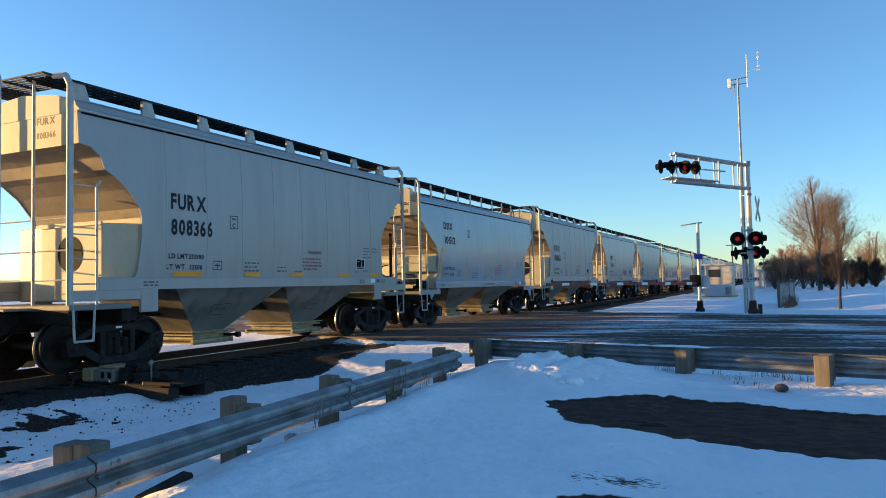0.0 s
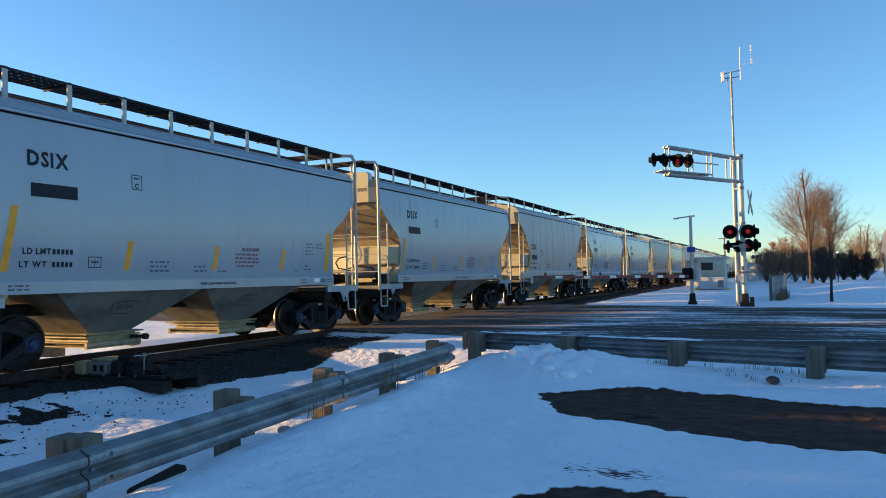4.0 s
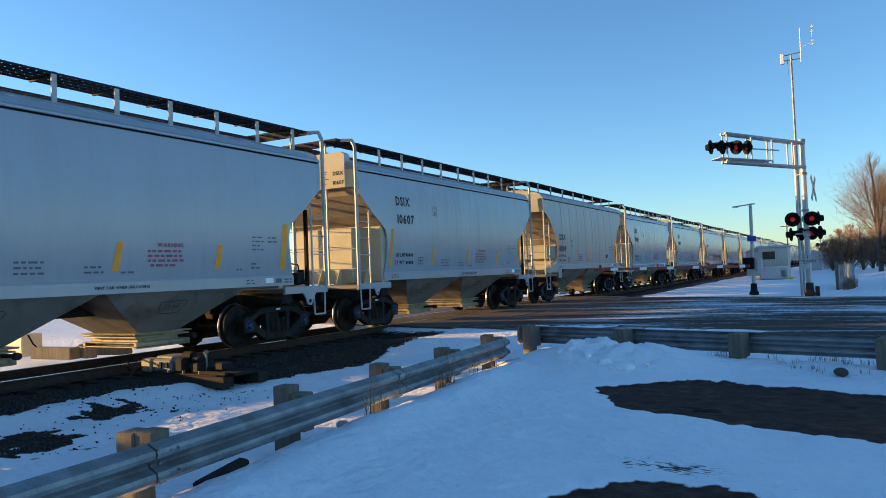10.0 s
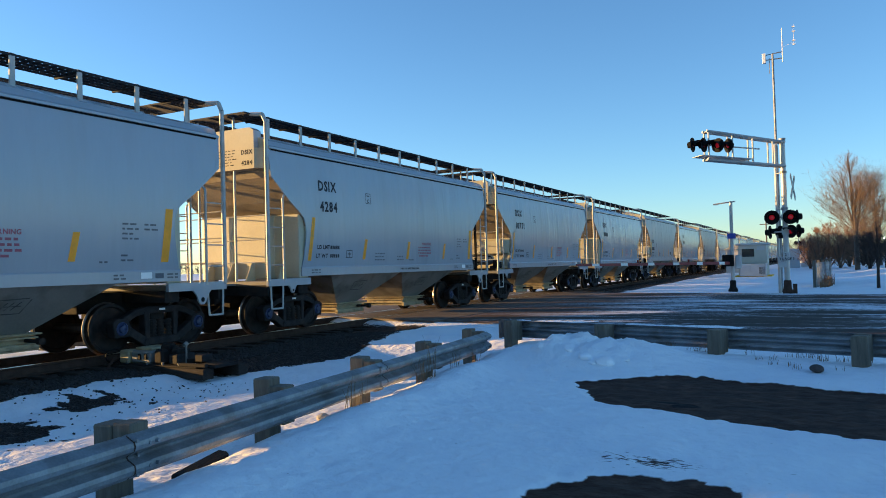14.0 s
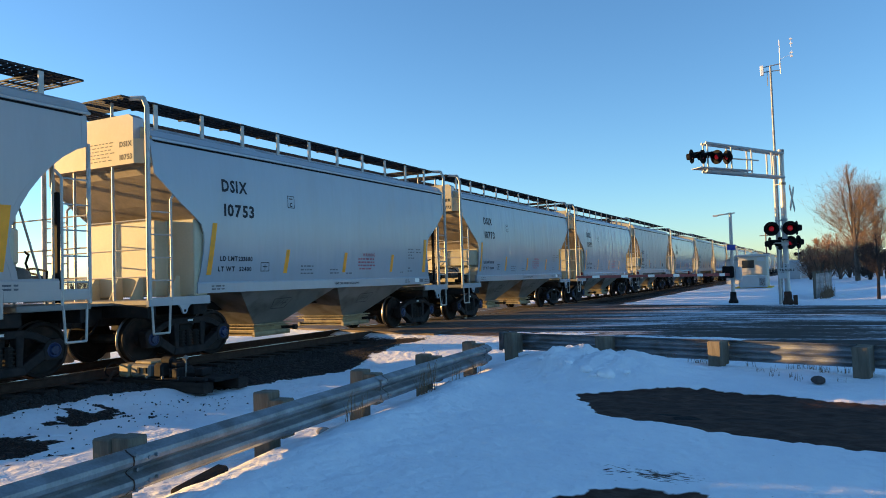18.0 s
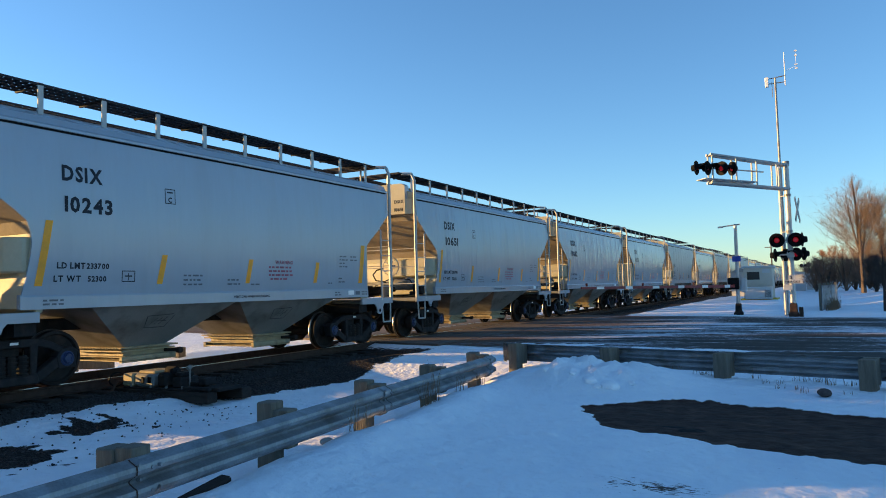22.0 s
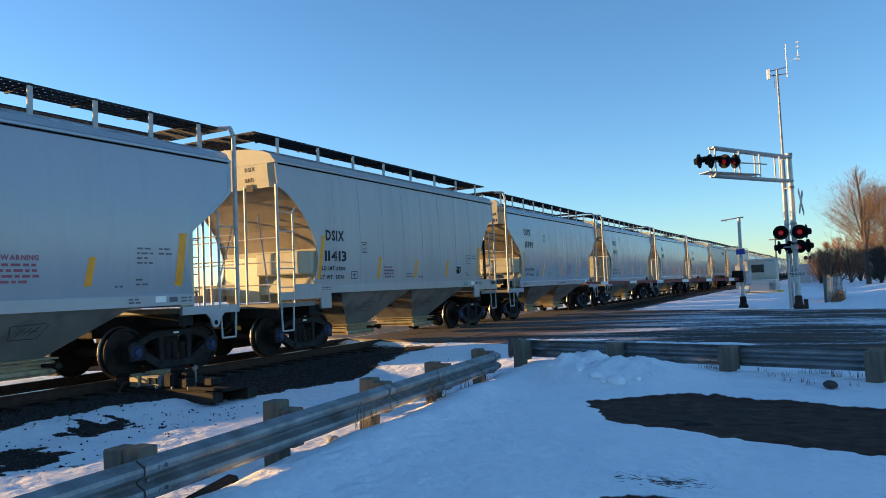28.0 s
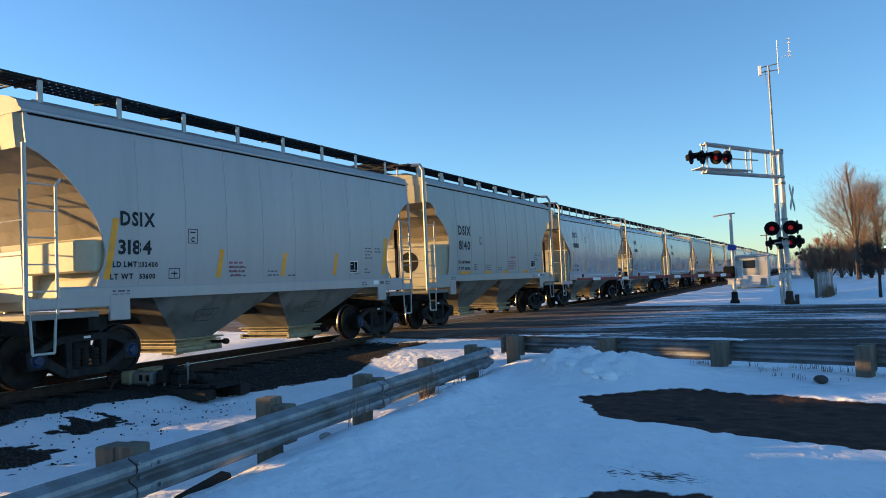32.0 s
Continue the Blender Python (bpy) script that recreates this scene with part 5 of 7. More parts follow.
WEIGHTS = {"10243": ("233700", "52300"), "10753": ("233600", "52400"), "11413": ("232300", "53700"), "10455": ("233900", "52100"), "10528": ("233700", "52300"), "10881": ("234000", "52000"), "10740": ("233900", "52100"), "10512": ("233700", "52300"), "10651": ("233900", "52100"), "10499": ("234000", "52000"), "11132": ("232600", "53400"), "306755": ("232400", "53600"), "10928": ("233900", "52100"), "10691": ("233700", "52300"), "3184": ("232400", "53600"), "11587": ("232500", "53500"), "3545": ("232500", "53500"),
           "10412": ("234000", "52000"), "10305": ("233700", "52300"), "808366": ("233500", "52500"), "304174": ("233600", "52400")}
# how far the mark stands off its usual place
SHIFT = {"10789": -0.1}
FIRST, LAST = -1, 66
# distance of each car's leading corner post along the track at the start
START = [8.28 + 12.92 * i + d for i, d in enumerate([0.0, -0.12, -0.11, -0.09, -0.36, -0.49, -0.45, -0.39, -0.32, -0.25, -0.26, -0.48, -0.73, -0.64, -0.68, -0.68, -0.59, -0.38, -0.55, -0.71, -0.8, -0.64, -0.57, -0.78, -0.69, -0.6, -0.51, -0.69, -0.74, -0.79, -0.81, -0.82, -0.82, -0.8, -1.03, -0.85, -0.87, -0.83, -0.77, -0.75, -0.6, -0.66, -0.72, -0.84, -0.81, -0.88, -0.7, -0.55, -0.63, -0.62, -0.47, -0.7])]
RUN = [(t, d) for t, d in ((0, 0.000), (4, 79.506), (8, 159.335), (12, 239.454), (16, 319.830), (20, 400.518), (24, 481.571), (28, 563.533), (32, 646.950))]


def start_of(i):
    if i < 0:
        return START[0] + i * 12.92
    if i >= len(START):
        return START[-1] + (i - len(START) + 1) * 12.92
    return START[i]


CARS = {}


def build_train():
    proto = {}
    for i in range(FIRST, LAST + 1):
        style, brake, mark, number = TRAIN.get(i, ("smooth" if (i * 7) % 5 else "ribbed", (i * 3) % 2, "DSIX", ""))
        key = (style, brake)
        here = pose(TX, start_of(i), 0)
        if key not in proto:
            car = make_car(style, bool(brake))
            proto[key] = ([], car)
            parts = list(car.children_recursive)
            proto[key] = (car, parts)
            car.matrix_basis = here
        else:
            car = copy_plain(proto[key], here, i > 57)
        st = STYLES[style]
        bm = bmesh.new()
        y0, z0 = {"smooth": (1.80 + SHIFT.get(number, 0.0), 2.84), "ribbed": (1.62, 2.16), "panelled": (2.15, 2.50), "plated": (2.39, 2.35)}[style]
        size = 0.42 if style == "panelled" else 0.34
        fitted(bm, mark, size, {"panelled": 0.95, "plated": 0.84}.get(style, 0.74), on_side(st, y0 + (0.05 if style == "ribbed" else 0), z0 + 0.50, 0.005))
        part("reporting_mark", bm, INK, car, "black stencilled reporting mark")
        bm = bmesh.new()
        if number:
            wide = {4: 0.70, 5: 0.88, 6: 0.90}[len(number)] * {"panelled": 1.25, "plated": 1.22}.get(style, 1.0)
            fitted(bm, number, size, wide, on_side(st, y0 + (0.04 if style == "smooth" else 0), z0, 0.005))
        else:
            patch(bm, st, y0 + 0.05, y0 + 0.9, z0, z0 + 0.22, 0.005)
        part("car_number", bm, INK, car)
        bm = bmesh.new()
        wt = WEIGHTS.get(number)
        base = st["sill"] + 0.3
        sy, sz = {"smooth": (1.72, 1.92), "ribbed": (1.51, 1.93), "panelled": (2.1, 2.03), "plated": (2.33, 1.97)}[style]
        if wt:
            lettering(bm, wt[0], 0.125, on_side(st, sy + 0.52, sz, 0.005))
            lettering(bm, wt[1], 0.125, on_side(st, sy + 0.55, sz - 0.21, 0.005))
        else:
            for j in range(5):
                patch(bm, st, sy + 0.52 + j * 0.08, sy + 0.575 + j * 0.08, sz, sz + 0.085, 0.005)
                patch(bm, st, sy + 0.52 + j * 0.08, sy + 0.575 + j * 0.08, sz - 0.21, sz - 0.125, 0.005)
        mk = part("weight_figure", bm, INK, car)
        mk["kind"] = "stuff"
        # the same mark, small, on the leading end
        bm = bmesh.new()
        ze = st["eave"]
        if style == "smooth":
            p0, p1 = Vector((0.78, -0.052, 0)), Vector((1.18, -0.052, 0))
            lead = (0.03, 4.04, 0.135)
        else:
            p0, p1 = Vector((0.30 if style == "panelled" else 0.50, end_at(st, 4.36) - (0.03 if style == "panelled" else 0.092), 0)), Vector((1.2, end_at(st, 4.36) - (0.03 if style == "panelled" else 0.092), 0))
            lead = (0.1, 4.36 if style == "panelled" else 4.20, 0.17 if style == "panelled" else 0.125)
        al = (p1 - p0).normalized()
        nrm = al.cross(Vector((0, 0, 1)))
        fm = Matrix((al, Vector((0, 0, 1)), nrm)).transposed().to_4x4()
        for txt, dz in ((mark, 0.0), (number, -0.24)):
            fm.translation = p0 + al * lead[0] + nrm * 0.0015 + Vector((0, 0, lead[1] + dz))
            if txt:
                lettering(bm, txt, lead[2] * (0.85 if len(txt) > 5 else 1), fm)
        if style in ("ribbed", "plated"):
            fm.translation = p0 + al * 0.14 + nrm * 0.006 + Vector((0, 0, 3.84))
            bm.faces.new([bm.verts.new(fm @ Vector(c)) for c in ((0, -0.10, 0), (0.20, -0.10, 0), (0.20, 0.06, 0), (0, 0.06, 0))])
        if style == "smooth":
            rnd = random.Random(31)
            for j in range(6):
                x = -0.10 + rnd.uniform(0, 0.05)
                while x < 0.55:
                    w_ = rnd.uniform(0.04, 0.13)
                    bm.faces.new([bm.verts.new((u, -0.0535, v)) for u, v in ((x, 4.14 - j * 0.065), (x + w_, 4.14 - j * 0.065), (x + w_, 4.158 - j * 0.065), (x, 4.158 - j * 0.065))])
                    x += w_ + 0.04
        part("end_mark", bm, INK, car)["kind"] = "stuff"
        if number in ("6491", "6466"):
            bm = bmesh.new()
            [patch(bm, st, 8.58 + 0.41 * j, 8.93 + 0.41 * j, 3.62, 3.98, 0.006, 0.06) for j in range(4)]
            part("owner_mark", bm, INK, car, "bold black owner mark")
        if style == "plated":
            bm = bmesh.new()
            lettering(bm, "THROUGH SILL", 0.13, Matrix.Translation((side_width(st["sill"], st["eave"]) + 0.04, 5.3, st["sill"] + 0.045)) @ Matrix(((0, 0, 1, 0), (1, 0, 0, 0), (0, 1, 0, 0), (0, 0, 0, 1))))
            part("sill_lettering", bm, INK, car)
            bm = bmesh.new()
            squiggle(bm, st, 7.0, 1.72, 0.8, 0.42, 5, 21, 0.012)
            part("graffiti", bm, INK, car, "thin black scrawl")["kind"] = "stuff"
        if number == "10691":
            bm = bmesh.new()
            squiggle(bm, st, 4.6, 1.76, 1.5, 0.42, 7, 4)
            part("graffiti", bm, SPRAY, car, "dark scrawled graffiti")["kind"] = "stuff"
        if number == "10928":
            bm = bmesh.new()
            lettering(bm, "PATHOS", 0.22, on_side(st, 2.85, 2.16, 0.007) @ pose(0, 0, 0, 0, 0, -7), 0.12)
            squiggle(bm, st, 4.9, 1.66, 1.9, 0.52, 6, 9, 0.03)
            squiggle(bm, st, 7.6, 1.66, 2.0, 0.52, 7, 10, 0.03)
            part("graffiti", bm, SPRAY, car, "dark scrawled graffiti")["kind"] = "stuff"
        if number == "10576":
            bm = bmesh.new()
            squiggle(bm, st, 3.5, 1.70, 2.2, 0.55, 8, 11, 0.016)
            lettering(bm, "666", 0.5, on_side(st, 6.0, 1.75, 0.007), 0.1)
            part("graffiti", bm, SPRAY_P, car, "purple scrawled graffiti")["kind"] = "stuff"
        CARS[i] = car


TINY = {"weight_stencil", "plate_stencil", "inspection_stencil", "stencil_block", "sill_lettering", "data_plate", "warning_stencil", "air_hose", "air_line", "spring_nest", "painted_mark", "gusset", "roof_seal", "coupler", "brake_valve", "brake_pipe", "crossover_step", "hand_brake_wheel"}


def copy_plain(kept, m, far):
    """A copy of a kept car without the marks that belong to it alone."""
    first, parts = kept
    made = {first: first.copy()}
    scene.collection.objects.link(made[first])
    for o in parts:
        if o.parent not in made or (far and o.name.split(".")[0] in TINY):
            continue
        made[o] = o.copy()
        scene.collection.objects.link(made[o])
        made[o].parent = made[o.parent]
        made[o].matrix_parent_inverse = o.matrix_parent_inverse
    made[first].matrix_basis = m
    return made[first]


build_train()


def motions():
    for i, car in CARS.items():
        walk(car, [(t, pose(TX, start_of(i) - d, 0)) for t, d in RUN])


# ------------------------------------------------------------------ guardrails
def beam_profile():
    """W-shaped sheet, (outwards, up), 0.31 high."""
    out = [(0.0, 0.0), (0.012, 0.012), (0.075, 0.045), (0.082, 0.075), (0.075, 0.105), (0.012, 0.14), (0.0, 0.155), (0.012, 0.17), (0.075, 0.205), (0.082, 0.235), (0.075, 0.265), (0.012, 0.298), (0.0, 0.31)]
    return out + [(u - 0.008, v) for u, v in reversed(out)]


def guardrail(name, label, a, way, face, spacing, count, top, base, start, end, block, buffer_end):
    """Posts from a along way; face: the side on which the beam sits."""
    rail = tagged(new(name), label, "guardrail")
    rnd = random.Random(len(name) + count)
    yaw = math.degrees(math.atan2(way.y, way.x))
    bm = bmesh.new()
    box(bm, -0.10, 0.10, -0.09, 0.09, -0.75, 0.0)
    bevelled(bm, 0.012)
    first = None
    bb = bmesh.new()
    box(bb, -0.09, 0.09, 0, block, -0.36, 0.0)
    bevelled(bb, 0.01)
    blk = None
    for i in range(count):
        p = a + way * (spacing * i)
        m = pose(p.x, p.y, top + rnd.uniform(-0.03, 0.03), rnd.uniform(-1.5, 1.5), rnd.uniform(-1.5, 1.5), yaw + rnd.uniform(-3, 3))
        if first is None:
            first = part("post", bm, WOOD, rail, "weathered square timber post")
            first.matrix_basis = m
        else:
            again(first, "post", m, rail)
        turn = yaw + (0 if face > 0 else 180)
        m2 = pose(p.x, p.y, top - (0.015 if i == 2 or face > 0 else 0.055), 0, 0, turn) @ pose(0, 0.088, 0)
        if blk is None:
            blk = part("spacer_block", bb, WOOD, rail, "timber spacer block")
            blk.matrix_basis = m2
        else:
            again(blk, "spacer_block", m2, rail)
    # sheets of beam, lapped at the joints
    prof = beam_profile()
    side = Vector((-way.y, way.x, 0)) * face
    off = 0.088 + block
    t = start
    seg = spacing * 2
    k = 0
    while t < end - 0.01:
        t1 = min(end, t + seg + 0.16)
        bm = bmesh.new()
        def ring(tt, lift):
            o = a + way * tt + side * (off + lift)
            return [bm.verts.new((o.x + side.x * u, o.y + side.y * u, base + v)) for u, v in prof]
        n = 8
        rows = [ring(t + (t1 - t) * j / n, 0.016 * (k % 2)) for j in range(n + 1)]
        for p, q in zip(rows, rows[1:]):
            for i in range(len(prof)):
                bm.faces.new((p[i], q[i], q[(i + 1) % len(prof)], p[(i + 1) % len(prof)]))
        bm.faces.new(rows[0]), bm.faces.new(rows[-1][::-1])
        bmesh.ops.recalc_face_normals(bm, faces=bm.faces[:])
        sheet = part("beam_sheet", bm, GALV, rail, "corrugated galvanised steel beam")
        t += seg
        k += 1
        if t < end:
            # shadow gap at the lap, drawn as a thin dark strip
            bm = bmesh.new()
            tt = t + (0.16 if k % 2 else 0.0)
            rr = []
            for dt in (-0.007, 0.007):
                o = a + way * (tt + dt) + side * (off + 0.019)
                rr.append([bm.verts.new((o.x + side.x * u, o.y + side.y * u, base + v)) for u, v in prof[:13]])
            for i in range(12):
                bm.faces.new((rr[0][i], rr[1][i], rr[1][i + 1], rr[0][i + 1]))
            part("lap_edge", bm, RUST, rail, "dark rusted edge of a lapped sheet")
            for du, dv in ((-0.06, 0.035), (-0.06, 0.275), (0.06, 0.075), (0.06, 0.235), (0.0, 0.155), (0.14, 0.075), (0.14, 0.235)):
                o = a + way * (t + 0.08 + du) + side * (off + (0.02 if dv == 0.155 else 0.075))
                bm = bmesh.new()
                tube(bm, (o.x, o.y, base + dv), (o.x + side.x * 0.03, o.y + side.y * 0.03, base + dv), 0.017, 0.012, 8)
                part("bolt", bm, GALV, rail)
    if buffer_end:
        # flared rounded end sheet
        bm = bmesh.new()
        o = a + way * start + side * off
        rows = []
        for j in range(9):
            ang = math.pi * j / 8
            c = o - way * (0.16 * math.sin(ang)) + side * (0.04 + 0.13 * (1 - math.cos(ang)) * -1)
            rows.append([bm.verts.new((c.x, c.y, base - 0.01)), bm.verts.new((c.x, c.y, base + 0.33))])
        for p, q in zip(rows, rows[1:]):
            bm.faces.new((p[0], q[0], q[1], p[1]))
        bmesh.ops.solidify(bm, geom=bm.faces[:], thickness=0.006)
        part("end_shoe", bm, GALV, rail, "rounded steel end shoe")
    return rail


w1 = (RAIL_B - RAIL_A).normalized()
guardrail("guardrail", "galvanised guardrail on timber posts in snow beside the track", RAIL_A + w1 * (-1.905 * 2 + 0.50), w1, -1, 1.86, 7, 0.37, -0.02, -3.86, 11.35, 0.17, False)
w2 = (RIGHT_B - RIGHT_A).normalized()
guardrail("guardrail", "galvanised guardrail behind timber posts beside the road", RIGHT_A + w2 * 0.34, w2, 1, 1.935, 10, 0.37, 0.04, -0.22, 19.0, 0.16, True)


# ------------------------------------------------------------------ crossing signals
def lamp_head(parent, at, yaw, lit, r=0.30, name="flasher"):
    """Round black backboard, hooded red lens; faces along -y before the turn."""
    bm = bmesh.new()
    ring = 24
    m = Matrix.Translation(at) @ Euler((0, 0, radians(yaw))).to_matrix().to_4x4()
    def disc(y, rad):
        return [bm.verts.new(m @ Vector((rad * math.cos(2 * math.pi * i / ring), y, rad * math.sin(2 * math.pi * i / ring)))) for i in range(ring)]
    prof = [(0.03, 0.10), (0.03, r), (0.0, r), (0.0, r * 0.53), (-0.03, r * 0.53), (-0.03, r * 0.47), (0.01, r * 0.47)]
    rows = [disc(y, rad) for y, rad in prof]
    for a, b in zip(rows, rows[1:]):
        for i in range(ring):
            bm.faces.new((a[i], a[(i + 1) % ring], b[(i + 1) % ring], b[i]))
    bm.faces.new(rows[0])
    # housing behind
    back = [disc(0.03, r * 0.5), disc(0.20, r * 0.42)]
    for i in range(ring):
        bm.faces.new((back[0][i], back[0][(i + 1) % ring], back[1][(i + 1) % ring], back[1][i]))
    bm.faces.new(back[1])
    # hood over the upper half
    hood0, hood1 = [], []
    for i in range(13):
        a = math.pi * (-0.12 + 1.24 * i / 12)
        hood0.append(bm.verts.new(m @ Vector((r * 0.55 * math.cos(a), 0, r * 0.55 * math.sin(a)))))
        hood1.append(bm.verts.new(m @ Vector((r * 0.57 * math.cos(a), -0.16 - 0.28 * max(0, math.sin(a)), r * 0.57 * math.sin(a)))))
    for i in range(12):
        bm.faces.new((hood0[i], hood0[i + 1], hood1[i + 1], hood1[i]))
    bmesh.ops.recalc_face_normals(bm, faces=bm.faces[:])
    head = part(name, bm, BLACK, parent, "black round flasher with hood")
    bm = bmesh.new()
    rows = []
    for d, rad in ((-0.002, r * 0.36), (-0.015, r * 0.30), (-0.025, r * 0.16)):
        rows.append([bm.verts.new(m @ Vector((rad * math.cos(2 * math.pi * i / 16), d, rad * math.sin(2 * math.pi * i / 16)))) for i in range(16)])
    for a, b in zip(rows, rows[1:]):
        for i in range(16):
            bm.faces.new((a[i], a[(i + 1) % 16], b[(i + 1) % 16], b[i]))
    bm.faces.new(rows[-1])
    bmesh.ops.recalc_face_normals(bm, faces=bm.faces[:])
    part("lens", bm, RED_ON if lit else RED_OFF, head, "red glass lens")




def far_signal():
    m = tagged(new("crossing_signal"), "smaller crossing signal seen from behind, farther down the road", "crossing signal")
    m.location = (-2.72, 107.0, -0.05)
    bm = bmesh.new()
    tube(bm, (0, 0, -0.1), (0, 0, 3.9), 0.06, 0.05, 10)
    part("mast", bm, ALU, m)
    for x in (-0.28, 0.28):
        lamp_head(m, (x, -0.05, 3.27), 20, False, 0.26)
    bm = bmesh.new()
    tube(bm, (-0.35, 0, 3.27), (0.35, 0, 3.27), 0.03, None, 6)
    part("cross_arm", bm, ALU, m)


far_signal()
MX, MY = -1.32, 33.5
TIPX, TIPY = -4.08, 31.2


def build_signal():
    mast = tagged(new("crossing_signal"), "silver cantilever crossing signal with black red-lit flashers", "crossing signal")
    mast.location = (MX, MY, 0)
    bm = bmesh.new()
    tube(bm, (0, 0, 0.35), (0, 0, 6.30), 0.11, 0.105, 16)
    part("mast", bm, ALU, mast, "silver painted steel mast")
    bm = bmesh.new()
    tube(bm, (-0.31, 0.40, -0.12), (-0.31, 0.40, 6.2), 0.06, None, 10)
    for z in (1.1, 3.43, 4.95):
        tube(bm, (-0.31, 0.40, z), (0, 0, z), 0.022, None, 6)
    part("rear_mast", bm, ALU, mast)
    bm = bmesh.new()
    prism(bm, [(-0.20, -0.12), (0.20, -0.12), (0.20, 0.02), (0.15, 0.10), (0.14, 0.44), (-0.14, 0.44), (-0.15, 0.10), (-0.20, 0.02)], 1, -0.17, 0.17)
    bmesh.ops.recalc_face_normals(bm, faces=bm.faces[:])
    bevelled(bm, 0.03)
    box(bm, 0.20, 0.36, -0.1, 0.12, -0.12, 0.28)
    part("base", bm, RUST, mast, "dark cast junction base")
    tip = Vector((TIPX - MX, TIPY - MY, 0))
    d = tip.normalized()
    side = Vector((-d.y, d.x, 0))
    for s in (-0.16, 0.16):
        for z0, z1 in ((6.20, 6.62), (5.20, 5.46)):
            bm = bmesh.new()
            p, q = side * s, tip + side * s
            tube(bm, (p.x, p.y, z0), (q.x, q.y, z1), 0.055, None, 8)
            part("chord", bm, ALU, mast)
        for f in (0.16, 0.42, 0.68, 0.98):
            bm = bmesh.new()
            p = tip * f + side * s
            tube(bm, (p.x, p.y, 5.20 + 0.26 * f), (p.x, p.y, 6.20 + 0.42 * f), 0.036, None, 8)
            part("upright", bm, ALU, mast)
    for f in (0.14, 0.52, 0.98):
        bm = bmesh.new()
        for z in (5.20 + 0.26 * f, 6.20 + 0.42 * f):
            p, q = tip * f - side * 0.16, tip * f + side * 0.16
            tube(bm, (p.x, p.y, z), (q.x, q.y, z), 0.03, None, 6)
        part("cross_tie", bm, ALU, mast)
    bm = bmesh.new()
    for s in (-0.34, -0.2, -0.06, 0.08, 0.22, 0.34):
        p, q = tip * 0.46 + side * s, tip * 1.10 + side * s
        tube(bm, (p.x, p.y, 5.46), (q.x, q.y, 5.60), 0.022, None, 5)
    for j in range(11):
        f = 0.46 + 0.64 * j / 10
        p, q = tip * f - side * 0.34, tip * f + side * 0.34
        tube(bm, (p.x, p.y, 5.46 + 0.14 * j / 10), (q.x, q.y, 5.46 + 0.14 * j / 10), 0.018, None, 5)
    part("walkway", bm, ALU, mast, "narrow service walkway")
    bm = bmesh.new()
    p, q = tip * 0.30, tip * 1.12
    tube(bm, (p.x, p.y, 5.92), (q.x, q.y, 6.10), 0.03, None, 6)
    part("lamp_bar", bm, ALU, mast)
    for f, yaw, lit in ((1.14, 80, False), (1.00, 72, False), (0.83, -28, True), (0.70, -50, True)):
        p = tip * f - Vector((0, 0.22, 0))
        lamp_head(mast, (p.x, p.y, 6.0 + 0.04 * f), yaw, lit, 0.29)
    for z in (3.38, 4.9, 6.28):
        bm = bmesh.new()
        tube(bm, (0, 0, z), (0, 0, z + 0.10), 0.135, None, 16)
        part("collar", bm, GALV, mast)
    bm = bmesh.new()
    box(bm, -0.32, 0.02, -0.30, -0.12, 0.98, 1.22)
    bevelled(bm, 0.015)
    part("junction_box", bm, GREYBOX, mast)
    # heads on the mast
    for x, y, z, yaw, lit, r in ((-0.49, -0.20, 3.07, 0, True, 0.30), (0.22, -0.22, 3.06, 8, True, 0.30), (0.44, 0.02, 3.07, -78, False, 0.29),
                                 (-0.58, 0.12, 2.46, 80, False, 0.28), (0.20, -0.05, 2.47, -38, True, 0.28), (0.48, 0.06, 2.48, -68, False, 0.28), (-0.2, 0.3, 2.46, 140, False, 0.27)):
        lamp_head(mast, (x, y, z), yaw, lit, r)
    for z in (3.07, 2.47):
        bm = bmesh.new()
        tube(bm, (-0.60, 0.02, z), (0.52, 0.02, z), 0.035, None, 8)
        box(bm, -0.14, 0.14, -0.15, 0.15, z - 0.12, z + 0.12)
        part("cross_arm", bm, ALU, mast)
    # crossbuck seen nearly edge-on
    for s in (1, -1):
        bm = bmesh.new()
        m = pose(0.34, -0.05, 4.30, 0, 0, -98) @ pose(0, 0, 0, 0, 90 - s * 45, 0)
        box(bm, -0.66, 0.66, -0.012 - 0.004 * s, 0.012 - 0.004 * s, -0.10, 0.10, m)
        part("crossbuck_blade", bm, GALV, mast, "grey back of a crossbuck blade")
    plate = bmesh.new()
    box(plate, -0.31, 0.29, -0.17, -0.15, 1.26, 1.41)
    box(plate, -0.13, 0.11, -0.17, -0.15, 1.425, 1.60)
    bevelled(plate, 0.005)
    sign = part("track_sign", plate, GREYBOX, mast, "white sign with black border and lettering")
    bm = bmesh.new()
    lettering(bm, "TRACKS", 0.125, pose(-0.27, -0.175, 1.29, 90, 0, 0), 0.13)
    part("lettering", bm, INK, sign)
    bm = bmesh.new()
    lettering(bm, "2", 0.15, pose(-0.06, -0.175, 1.455, 90, 0, 0))
    part("numeral", bm, INK, sign)


build_signal()


